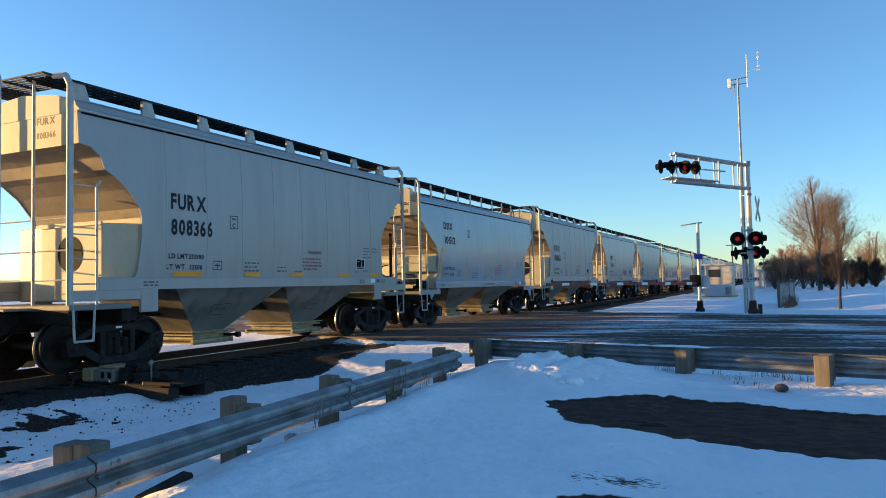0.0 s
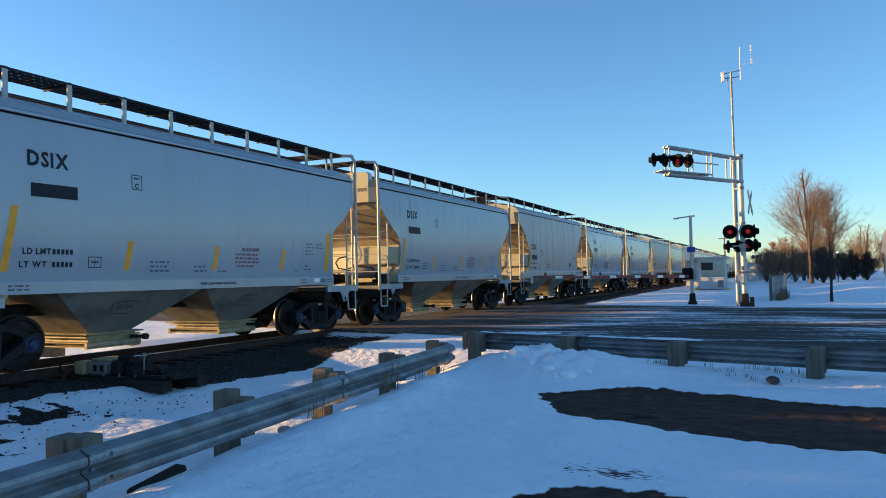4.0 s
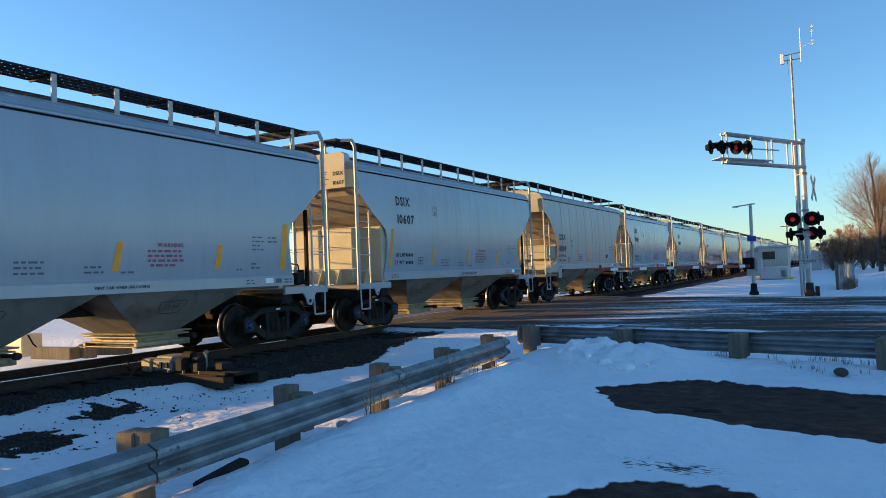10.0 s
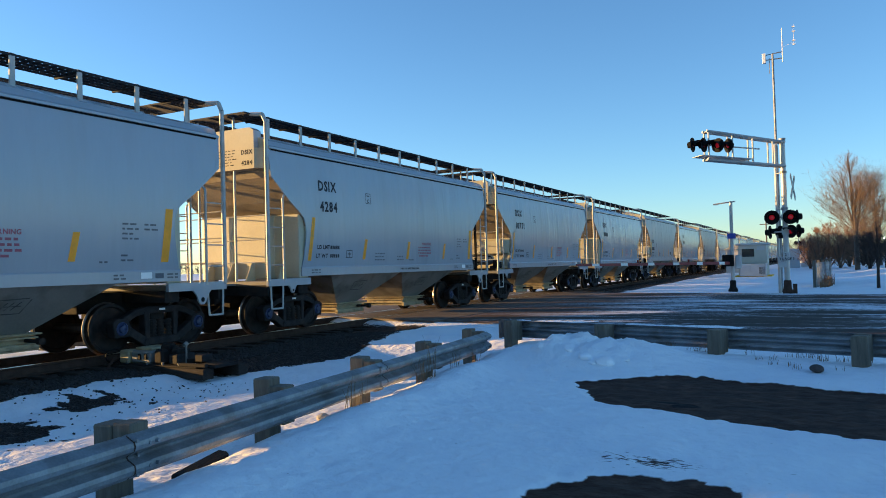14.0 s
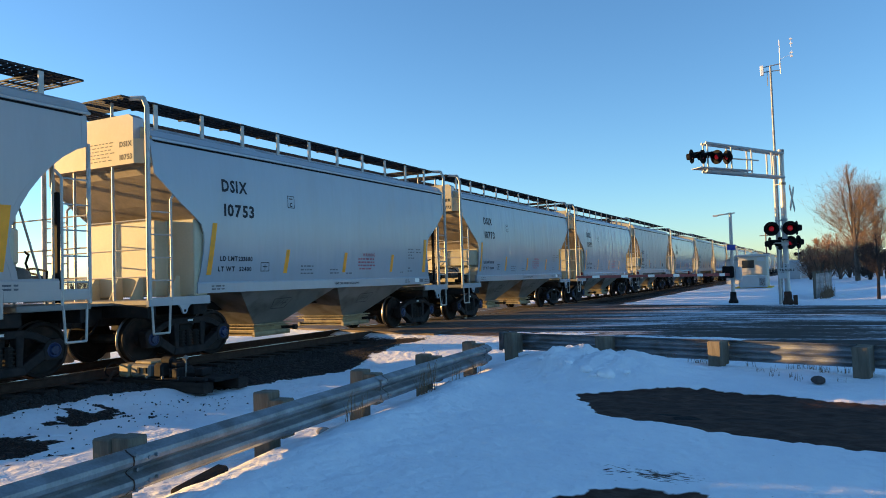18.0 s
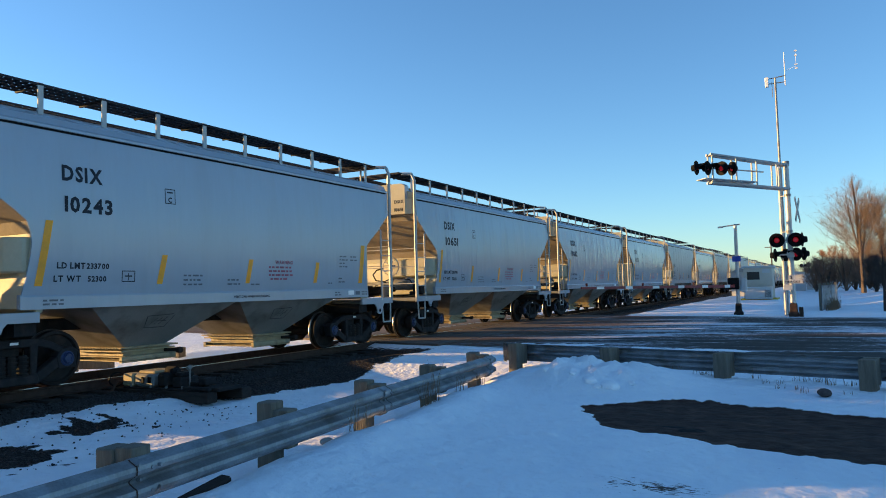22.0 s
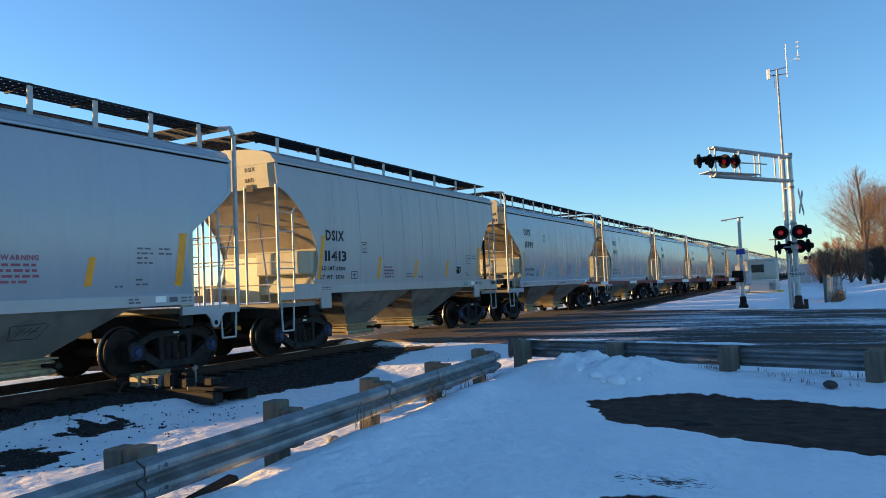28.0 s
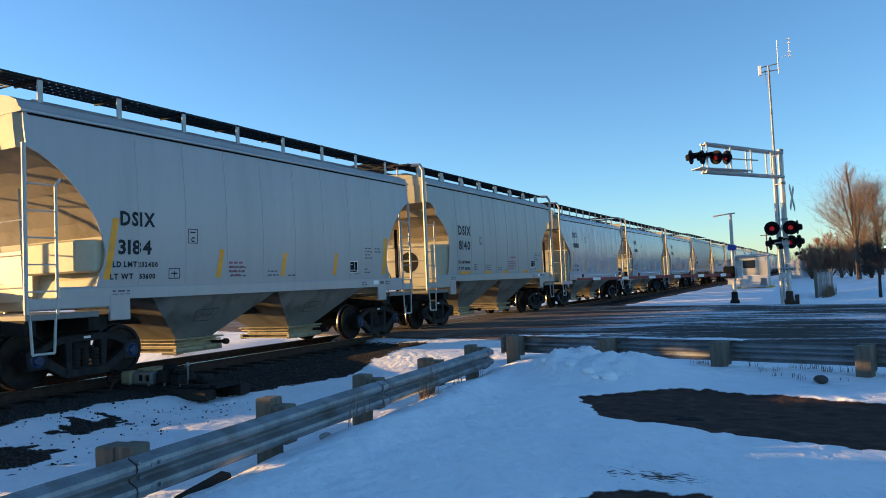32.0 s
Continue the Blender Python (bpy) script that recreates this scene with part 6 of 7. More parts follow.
def build_antenna():
    a = tagged(new("antenna_mast"), "slender grey radio antenna mast beside the signal", "antenna")
    a.location = (-1.62, 35.0, 0)
    bm = bmesh.new()
    tube(bm, (0, 0, -0.2), (0, 0, 6.3), 0.075, 0.07, 10)
    tube(bm, (0, 0, 6.3), (0, 0, 10.35), 0.055, 0.045, 10)
    part("pole", bm, GALV, a)
    bm = bmesh.new()
    tube(bm, (-0.30, 0, 10.12), (0.42, 0, 10.12), 0.022, None, 6)
    tube(bm, (-0.30, 0, 10.34), (0.42, 0, 10.40), 0.022, None, 6)
    part("cross_bar", bm, GALV, a)
    bm = bmesh.new()
    box(bm, -0.42, -0.27, -0.08, 0.08, 9.98, 10.42)
    bevelled(bm, 0.02)
    part("panel_antenna", bm, WHITE, a, "white panel antenna")
    bm = bmesh.new()
    tube(bm, (0.40, 0, 9.95), (0.40, 0, 11.45), 0.026, 0.018, 8)
    part("whip", bm, WHITE, a)
    bm = bmesh.new()
    tube(bm, (-0.14, 0, 9.5), (-0.14, 0, 10.2), 0.015, None, 6)
    part("cable", bm, GALV, a)
    bm = bmesh.new()
    tube(bm, (0.42, 0, 10.6), (0.86, 0, 10.75), 0.006, None, 5)
    tube(bm, (0.86, 0, 10.6), (0.86, 0, 11.5), 0.006, None, 5)
    for z in (10.65, 10.82, 11.22, 11.42):
        tube(bm, (0.80, 0, z), (0.92, 0, z), 0.035, None, 6)
    part("dipole", bm, WHITE, a)


build_antenna()
GX, GY = -3.62, 35.2


def build_gate():
    g = tagged(new("crossing_gate"), "lowered red and white crossing gate on a grey pole", "crossing gate")
    g.location = (GX, GY, 0)
    bm = bmesh.new()
    tube(bm, (0, 0, 0.2), (0.03, 0, 4.0), 0.085, 0.07, 12)
    part("pole", bm, ALU, g)
    bm = bmesh.new()
    tube(bm, (-0.70, 0, 3.90), (0.22, 0, 3.98), 0.03, None, 6)
    box(bm, -0.72, -0.5, -0.06, 0.06, 3.86, 3.93)
    part("cross_arm", bm, ALU, g)
    bm = bmesh.new()
    prism(bm, [(-0.20, -0.10), (0.20, -0.10), (0.19, 0.03), (0.13, 0.08), (0.12, 0.42), (-0.12, 0.42), (-0.13, 0.08), (-0.19, 0.03)], 1, -0.15, 0.15)
    bmesh.ops.recalc_face_normals(bm, faces=bm.faces[:])
    bevelled(bm, 0.03)
    part("base", bm, TRUCK, g)
    bm = bmesh.new()
    box(bm, -0.40, 0.08, -0.22, 0.16, 1.05, 1.58)
    bevelled(bm, 0.04)
    part("mechanism", bm, BLACK, g, "black gate machine housing")
    bm = bmesh.new()
    box(bm, 0.12, 0.40, -0.12, 0.14, 0.92, 1.55)
    bevelled(bm, 0.06)
    part("counterweight", bm, GREYBOX, g)
    bm = bmesh.new()
    box(bm, -0.16, 0.20, -0.12, -0.10, 2.30, 2.54)
    part("blue_sign", bm, BLUE, g, "small blue sign")
    bm = bmesh.new()
    way = Vector((-0.45, -0.893, 0.012)).normalized()
    L = 10.0
    side = Vector((-way.y, way.x, 0)).normalized()
    n = 24
    for i in range(n):
        p, q = way * (0.2 + (L - 0.2) * i / n), way * (0.2 + (L - 0.2) * (i + 1) / n)
        v = []
        h = 0.065 - 0.02 * i / n
        for o in (p, q):
            for s, z in ((-0.02, -h), (0.02, -h), (0.02, h), (-0.02, h)):
                c = o + side * s
                v.append(bm.verts.new((c.x, c.y, 1.20 + c.z + z)))
        for f in ((0, 1, 5, 4), (1, 2, 6, 5), (2, 3, 7, 6), (3, 0, 4, 7)):
            bm.faces.new([v[j] for j in f]).material_index = 1 if i % 4 == 1 else 0
        if i == 0:
            bm.faces.new(v[:4][::-1])
        if i == n - 1:
            bm.faces.new(v[4:])
    bmesh.ops.remove_doubles(bm, verts=bm.verts[:], dist=0.004)
    arm = part("gate_arm", bm, [RED, WHITE], g, "red and white striped gate arm")
    for f in (3.2, 6.5, 9.7):
        bm = bmesh.new()
        p = way * f
        tube(bm, (p.x, p.y, 1.26 + p.z), (p.x, p.y, 1.38 + p.z), 0.045, None, 8)
        part("gate_lamp", bm, RED_OFF, arm, "small red lamp")


build_gate()


# ------------------------------------------------------------------ switch machine beside the rail
def build_switch():
    s = tagged(new("switch_machine"), "worn grey switch machine bolted on dark ties beside the rail", "switch machine")
    s.location = (-10.3, 9.15, -0.18)

    def block(name, a, mt, w=0.012, label=""):
        bm = bmesh.new()
        box(bm, *a)
        bevelled(bm, w)
        part(name, bm, mt, s, label)
    block("long_tie", (-1.3, 1.30, -0.45, -0.22, -0.16, 0.02), TIE)
    block("long_tie", (-1.3, 1.42, 0.22, 0.45, -0.16, 0.02), TIE)
    block("base_plate", (-0.75, 1.10, -0.42, 0.40, 0.02, 0.045), TRUCK, 0.006)
    block("housing", (-0.56, -0.08, -0.34, 0.22, 0.045, 0.27), HOPPER, 0.03, "scuffed pale grey machine housing")
    block("housing_cover", (-0.52, -0.10, -0.28, 0.18, 0.27, 0.32), GATE, 0.015, "yellowed cover plate")
    block("latch", (-0.36, -0.30, -0.365, -0.34, 0.12, 0.22), BLACK, 0.004)
    block("latch", (-0.20, -0.14, -0.365, -0.34, 0.12, 0.22), BLACK, 0.004)
    block("lamp_box", (-0.84, -0.58, -0.36, -0.10, 0.045, 0.27), GATE, 0.025)
    block("motor_case", (0.00, 0.22, -0.34, 0.16, 0.045, 0.30), TRUCK, 0.04, "dark motor case")
    block("gear_case", (0.30, 0.52, -0.28, 0.12, 0.045, 0.22), FRAME, 0.02)
    block("gear_cover", (0.32, 0.48, -0.24, 0.06, 0.22, 0.30), TRUCK, 0.02)
    block("junction_box", (0.86, 1.04, -0.22, 0.02, 0.10, 0.22), FRAME, 0.015)
    block("junction_bracket", (0.60, 0.92, -0.16, -0.02, 0.045, 0.14), TRUCK, 0.01)
    block("end_plate", (1.00, 1.40, -0.30, 0.25, 0.02, 0.08), TRUCK, 0.01)
    block("crank", (0.70, 1.30, -0.42, -0.34, 0.045, 0.10), TRUCK, 0.01)
    bm = bmesh.new()
    tube(bm, (0.04, -0.12, 0.31), (0.24, -0.12, 0.31), 0.085, None, 14)
    tube(bm, (0.24, -0.12, 0.31), (0.30, -0.12, 0.31), 0.05, None, 10)
    part("motor", bm, TRUCK, s)
    for x, h in ((0.56, 0.42), (0.10, 0.36)):
        bm = bmesh.new()
        pipe(bm, [(x, -0.12, 0.05), (x, -0.12, h - 0.06)], 0.016, 6)
        tube(bm, (x, -0.16, h - 0.06), (x, -0.10, h - 0.02), 0.04, None, 8)
        part("hand_lever", bm, HOPPER, s)
    for x, y in ((-0.62, -0.36), (-0.1, -0.38), (0.26, -0.36), (0.62, -0.34), (0.95, -0.3)):
        bm = bmesh.new()
        tube(bm, (x, y, 0.04), (x, y, 0.09), 0.022, None, 6)
        part("bolt", bm, HOPPER, s)
    bm = bmesh.new()
    tube(bm, (-0.7, -0.05, 0.10), (-2.0, -0.05, 0.08), 0.025, None, 6)
    part("throw_rod", bm, RUST, s)
    bm = bmesh.new()
    tube(bm, (-0.7, 0.12, 0.08), (-2.0, 0.12, 0.06), 0.02, None, 6)
    part("lock_rod", bm, RUST, s)
    bm = bmesh.new()
    pts = [(-0.85 + 0.02 * i, -0.38 - 0.045 * i, 0.12 - 0.16 * (i / 9) ** 2 + 0.03 * math.sin(i * 0.7)) for i in range(10)]
    pipe(bm, pts, 0.028, 6)
    part("cable", bm, RUST, s, "rusty bent conduit")
    bm = bmesh.new()
    ring = [(-0.985, -0.36 + 0.16 * math.cos(a), 0.16 + 0.12 * math.sin(a)) for a in np.linspace(0, 2 * math.pi, 13)]
    pipe(bm, [(x, y, z) for x, y, z in ring], 0.014, 5)
    part("cable_loop", bm, BLACK, s)


build_switch()


def build_far_side():
    """Box and blocks on the snow beyond the track."""
    bm = bmesh.new()
    box(bm, -0.32, 0.32, -0.25, 0.25, 0, 0.52)
    bevelled(bm, 0.02)
    cab = part("signal_box", bm, BEIGE, None)
    cab.location = (-16.9, 10.15, -0.14)
    tagged(cab, "small beige signal box on the snow beyond the track", "cabinet")
    bm = bmesh.new()
    pipe(bm, [(0.33, -0.1, 0.5), (0.42, -0.05, 0.3), (0.40, 0.1, 0.15), (0.45, 0.2, 0.02)], 0.02, 5)
    part("cable", bm, BLACK, cab)
    for x, y, l, r in ((-15.5, 10.0, 1.3, 4), (-14.9, 10.35, 0.5, -12), (-15.0, 10.9, 1.2, 20), (-15.2, 13.6, 0.5, 5)):
        bm = bmesh.new()
        box(bm, -l / 2, l / 2, -0.13, 0.13, 0, 0.26)
        bevelled(bm, 0.015)
        o = part("timber_block", bm, WOOD, None)
        o.matrix_basis = pose(x, y, -0.16, 0, 0, r)
        tagged(o, "loose timber block lying on sunlit snow", "timber", "timber blocks")


build_far_side()


# ------------------------------------------------------------------ small things near the guardrails
def build_small():
    rnd = random.Random(12)
    bm = bmesh.new()
    bmesh.ops.create_icosphere(bm, subdivisions=2, radius=0.09)
    for v in bm.verts:
        v.co.z *= 0.62
        v.co *= 1 + 0.22 * noise.noise(v.co * 9)
    o = part("rock", bm, STONE, None)
    o.location = (-0.12, 10.55, -0.04)
    tagged(o, "dark rock lying on the snow", "rock")
    # timber offcut by the near post
    bm = bmesh.new()
    box(bm, -0.31, 0.31, -0.06, 0.06, -0.05, 0.045)
    bevelled(bm, 0.02)
    o = part("timber_offcut", bm, TIE, None)
    o.matrix_basis = pose(-4.56, 4.36, ground_at(-4.56, 4.36)[0] + 0.02, 6, -4, math.degrees(math.atan2(w1.y, w1.x)) + 4)
    tagged(o, "dark timber offcut half buried in snow", "timber")
    for x, y, r in ((-4.80, 7.72, 0.10), (-5.02, 6.6, 0.08)):
        bm = bmesh.new()
        bmesh.ops.create_icosphere(bm, subdivisions=2, radius=r)
        for v in bm.verts:
            v.co.z *= 0.6
            v.co *= 1 + 0.2 * noise.noise(v.co * 11)
        o = part("rock", bm, CONCRETE, None)
        o.location = (x, y, -0.24)
        tagged(o, "pale stone in the snow under the guardrail", "rock")
    for x, y, r in ((-3.02, 10.02, 0.10), (-2.72, 9.98, 0.13), (-2.88, 9.90, 0.06), (-3.30, 10.15, 0.06), (-3.75, 10.30, 0.07), (-2.45, 10.1, 0.05)):
        bm = bmesh.new()
        bmesh.ops.create_icosphere(bm, subdivisions=3, radius=r)
        for v in bm.verts:
            v.co.z *= 0.62
            v.co *= 1 + 0.35 * noise.noise(v.co * 9 + Vector((x, y, 0))) + 0.15 * noise.noise(v.co * 26)
        o = part("snow_clod", bm, SNOW_CLOD, None, "", True)
        o.location = (x, y, ground_at(x, y)[0] + r * 0.2)
        tagged(o, "lump of packed snow at the foot of the heap", "snow", "snow clods")
    # dry weeds
    def weed(name, x, y, z, n, h, label):
        bm = bmesh.new()
        for _ in range(n):
            a, t = rnd.uniform(0, 6.28), rnd.uniform(0.02, 0.25)
            p0 = Vector((rnd.uniform(-0.06, 0.06), rnd.uniform(-0.06, 0.06), -0.03))
            hh = h * rnd.uniform(0.5, 1)
            p1 = p0 + Vector((math.cos(a) * t * hh * 0.5, math.sin(a) * t * hh * 0.5, hh * 0.6))
            p2 = p1 + Vector((math.cos(a) * t * hh, math.sin(a) * t * hh, hh * 0.4))
            tube(bm, p0, p1, 0.004, 0.003, 3, False)
            tube(bm, p1, p2, 0.003, 0.001, 3, False)
        o = part(name, bm, DRY, None)
        o.location = (x, y, z)
        tagged(o, label, "weeds", "dry weeds")
    for f, n, h in ((3.2, 12, 0.38), (3.45, 9, 0.3), (5.35, 8, 0.62), (5.0, 12, 0.40), (5.15, 12, 0.34), (6.2, 10, 0.28), (7.0, 9, 0.30)):
        p = RAIL_A + w1 * f
        weed("dry_weeds", p.x + 0.42, p.y, ground_at(p.x + 0.42, p.y)[0], n, h, "thin dry weed stalks in snow by the guardrail")
    for i in range(40):
        f = rnd.choice((rnd.uniform(3.0, 4.0), rnd.uniform(4.6, 6.2), rnd.uniform(4.8, 9.0)))
        p = RIGHT_A + w2 * f
        dx = rnd.uniform(-0.5, 0.6)
        q = Vector((p.x + 0.27 * dx, p.y + dx, 0))
        weed("dry_weeds", q.x, q.y, ground_at(q.x, q.y)[0], rnd.randint(4, 8), rnd.uniform(0.09, 0.19), "short dry grass stalks poking through snow")

    for x, y, n, h in ((0.02, 39.3, 40, 0.45), (0.12, 40.2, 50, 0.6), (0.22, 41.4, 50, 0.7), (0.34, 42.8, 40, 0.6)):
        bm = bmesh.new()
        for _ in range(n):
            a, t = rnd.uniform(0, 6.28), rnd.uniform(0.05, 0.35)
            p0 = Vector((rnd.uniform(-0.18, 0.18), rnd.uniform(-0.5, 0.5), -0.05))
            hh = h * rnd.uniform(0.5, 1)
            tube(bm, p0, p0 + Vector((math.cos(a) * t * hh, math.sin(a) * t * hh, hh)), 0.014, 0.004, 3, False)
        o = part("dry_reeds", bm, DRY, None)
        o.location = (x, y, ground_at(x, y)[0])
        tagged(o, "tan dry reeds leaning by the slatted fence", "weeds", "dry weeds")


build_small()


# ------------------------------------------------------------------ beyond the road
def build_hut():
    h = tagged(new("relay_hut"), "beige railway relay hut with a window on the snow", "hut")
    h.location = (-4.75, 62.0, -0.05)
    bm = bmesh.new()
    box(bm, -1.05, 1.0, -1.2, 1.2, 0.1, 2.45)
    bevelled(bm, 0.03)
    part("wall", bm, BEIGE, h)
    bm = bmesh.new()
    box(bm, -1.22, 1.12, -1.35, 1.35, 2.45, 2.60)
    bevelled(bm, 0.03)
    part("roof", bm, GREYBOX, h)
    bm = bmesh.new()
    box(bm, -0.78, 0.10, -1.22, -1.18, 1.55, 2.15)
    part("window", bm, GLASS, h, "dark window pane")
    bm = bmesh.new()
    box(bm, 0.30, 0.85, -1.215, -1.19, 2.05, 2.35)
    part("notice_plate", bm, GREYBOX, h)
    bm = bmesh.new()
    box(bm, -1.3, 1.3, -1.5, 1.5, -0.15, 0.10)
    part("foundation", bm, YEL_PAINT, h, "yellow painted foundation edge")
    c = tagged(new("equipment_cabinet"), "pale grey louvred equipment cabinet before the hut", "cabinet")
    c.location = (-4.70, 60.2, -0.05)
    bm = bmesh.new()
    box(bm, -0.95, 0.95, -0.35, 0.35, 0.06, 0.95)
    bevelled(bm, 0.02)
    part("case", bm, GREYBOX, c)
    bm = bmesh.new()
    box(bm, -0.98, 0.98, -0.38, 0.38, 0.95, 0.99)
    part("lid", bm, WHITE, c)
    for i in range(7):
        bm = bmesh.new()
        box(bm, 0.45 + i * 0.06, 0.47 + i * 0.06, -0.37, -0.35, 0.2, 0.75)
        part("louvre", bm, TRUCK, c)
    for x, y, w, d, z, lab in ((-3.2, 100.0, 1.5, 1.2, 2.4, "tall grey equipment cabinet on the snow"), (-1.9, 104.0, 1.2, 1.2, 2.2, "tall white equipment cabinet on the snow")):
        o = tagged(new("equipment_cabinet"), lab, "cabinet", "tall cabinets")
        o.location = (x, y, -0.05)
        bm = bmesh.new()
        box(bm, -w / 2, w / 2, -d / 2, d / 2, -0.1, z)
        bevelled(bm, 0.03)
        part("case", bm, GREYBOX if w > 1.3 else WHITE, o)
        bm = bmesh.new()
        box(bm, -w / 2 + 0.1, w / 2 - 0.1, -d / 2 - 0.025, -d / 2, 0.15, z - 0.15)
        part("door", bm, GREYBOX, o)
        bm = bmesh.new()
        box(bm, w / 2 - 0.25, w / 2 - 0.2, -d / 2 - 0.06, -d / 2 - 0.02, 1.0, 1.2)
        part("handle", bm, BLACK, o)
    # long low shed behind the hut
    s = tagged(new("trackside_shed"), "long low grey trackside shed with a shallow roof", "shed")
    s.location = (-7.4, 84.0, 0)
    bm = bmesh.new()
    box(bm, -1.2, 1.4, -6, 6, -0.1, 2.3)
    part("wall", bm, GREYBOX, s)
    bm = bmesh.new()
    prism(bm, [(-1.4, 2.3), (1.6, 2.3), (0.1, 2.9)], 1, -6.2, 6.2)
    part("roof", bm, CONCRETE, s)


build_hut()


def build_fence():
    f = tagged(new("fence"), "short grey slatted fence standing in the snow", "fence")
    a, b = Vector((-0.31, 39.2, 0)), Vector((0.42, 47.0, 0))
    way = (b - a).normalized()
    L = (b - a).length
    yaw = math.degrees(math.atan2(way.y, way.x))
    bm = bmesh.new()
    box(bm, -0.07, 0.07, -0.012, 0.012, -0.2, 1.18)
    bevelled(bm, 0.006)
    slat = None
    rnd = random.Random(2)
    n = 44
    for i in range(n):
        p = a + way * (L * i / n)
        m = pose(p.x, p.y, ground_at(p.x, p.y)[0] + rnd.uniform(-0.03, 0.03), rnd.uniform(-2, 2), rnd.uniform(-1, 1), yaw)
        if slat is None:
            slat = part("slat", bm, GALV, f)
            slat.matrix_basis = m
        else:
            again(slat, "slat", m, f)
    bm = bmesh.new()
    box(bm, -0.06, 0.06, -0.06, 0.06, -0.3, 1.3)
    bevelled(bm, 0.01)
    post = None
    for i in range(5):
        p = a + way * (L * i / 4)
        m = pose(p.x - 0.06, p.y, ground_at(p.x, p.y)[0], 0, 0, yaw)
        if post is None:
            post = part("post", bm, WOOD, f)
            post.matrix_basis = m
        else:
            again(post, "post", m, f)
    for z in (0.3, 0.95):
        bm = bmesh.new()
        p, q = a, b
        tube(bm, (p.x - 0.02, p.y, z - 0.05), (q.x - 0.02, q.y, z - 0.05), 0.03, None, 6)
        part("rail", bm, GALV, f)


build_fence()


# ------------------------------------------------------------------ trees
def limb(bm, p, d, length, r, rnd, n=3, curl=0.12, sides=3):
    """A bent tapering stem; gives its points."""
    pts = [p]
    for i in range(n):
        d = (d + Vector((rnd.uniform(-1, 1), rnd.uniform(-1, 1), rnd.uniform(-0.2, 0.9))) * curl).normalized()
        pts.append(pts[-1] + d * length / n)
        tube(bm, pts[-2], pts[-1], r * (1 - 0.8 * i / n), r * (1 - 0.8 * (i + 1) / n), sides, False)
    return pts


def tree(x, y, height, seed, label, r=0.2, limbs=30, twigs=7, wide=0.30, clear=0.16, up=(0.6, 1.3), paint=TWIG, leaders=3, thick=1.0, lean=(0.06, 0.15), low=False):
    """Leafless tree: trunk with leaders, limbs whose reach follows an egg-shaped outline, two orders of twigs."""
    rnd = random.Random(seed)
    t = tagged(new("bare_tree"), label, "tree")
    t.location = (x, y, ground_at(x, y)[0] - 0.05)
    a, b = bmesh.new(), bmesh.new()
    stems = [limb(a, Vector((0, 0, 0)), Vector((rnd.uniform(-0.04, 0.04), rnd.uniform(-0.04, 0.04), 1)), height * 0.93, r, rnd, 9, 0.04, 8)]
    for i in range(leaders):
        p = stems[0][0] if low else stems[0][2].lerp(stems[0][3], rnd.random())
        ang = 6.28 * i / leaders + rnd.uniform(-0.4, 0.4)
        tilt = rnd.uniform(*lean)
        stems.append(limb(a, p, Vector((math.cos(ang) * tilt, math.sin(ang) * tilt, 1)).normalized(), height * (rnd.uniform(0.6, 0.8) if low else rnd.uniform(0.40, 0.52)), r * 0.5, rnd, 7, 0.05, 6))
    for i in range(limbs):
        stem = stems[0] if rnd.random() < 0.45 else rnd.choice(stems)
        k = (0.04 + 0.95 * rnd.random()) * (len(stem) - 1)
        j = min(len(stem) - 2, int(k))
        p = stem[j].lerp(stem[j + 1], k - j)
        g = p.z / height
        if g < clear:
            continue
        ang = rnd.uniform(0, 6.28)
        env = min(1.0, 0.65 + (g - clear) * 2.2) * max(0.05, 1 - g) ** 0.8
        reach = height * wide * 1.75 * env * rnd.uniform(0.55, 1.05)
        rise = up[0] + (up[1] - up[0]) * min(1.0, g + rnd.uniform(-0.15, 0.15))
        reach = min(reach, max(0.12 * height, (height * 1.03 - p.z) * math.hypot(1, rise) / rise))
        few = twigs
        if not low:
            # the outline narrows to a point, with fewer twigs towards it
            few = max(3, round(twigs * min(1.0, 1.25 - g)))
            for _ in range(12):
                tip = g + reach * rise / math.hypot(1, rise) / height
                if math.hypot(p.x, p.y) + reach / math.hypot(1, rise) < height * wide * max(0.13, min(1.0, (1.08 - tip) / 0.55)):
                    break
                reach *= 0.88
        q = limb(b, p, Vector((math.cos(ang), math.sin(ang), rise)).normalized(), reach, r * 0.15 * thick * (0.5 + 0.5 * env), rnd, 4, 0.12)
        for _ in range(few):
            f2 = rnd.uniform(0.15, 1.0) * 4
            j2 = min(3, int(f2))
            p2 = q[j2].lerp(q[j2 + 1], f2 - j2)
            d2 = (q[j2 + 1] - q[j2]).normalized() * 0.8 + Vector((rnd.uniform(-1, 1), rnd.uniform(-1, 1), rnd.uniform(-0.1, 1))) * 0.55
            q2 = limb(b, p2, d2.normalized(), reach * rnd.uniform(0.28, 0.6), r * 0.06 * thick, rnd, 3, 0.16)
            for _ in range(few):
                p3 = q2[rnd.randint(0, 3)]
                d3 = Vector((rnd.uniform(-1, 1), rnd.uniform(-1, 1), rnd.uniform(-0.1, 1.3))).normalized()
                tube(b, p3, p3 + d3 * (0.2 + reach * rnd.uniform(0.10, 0.24)), r * 0.030 * thick, r * 0.012 * thick, 3, False)
    part("trunk", a, SHADE_TWIG if paint == SHADE_TWIG else BARK, t)
    part("crown", b, paint, t, "leafless crown of thin twigs")
    return t


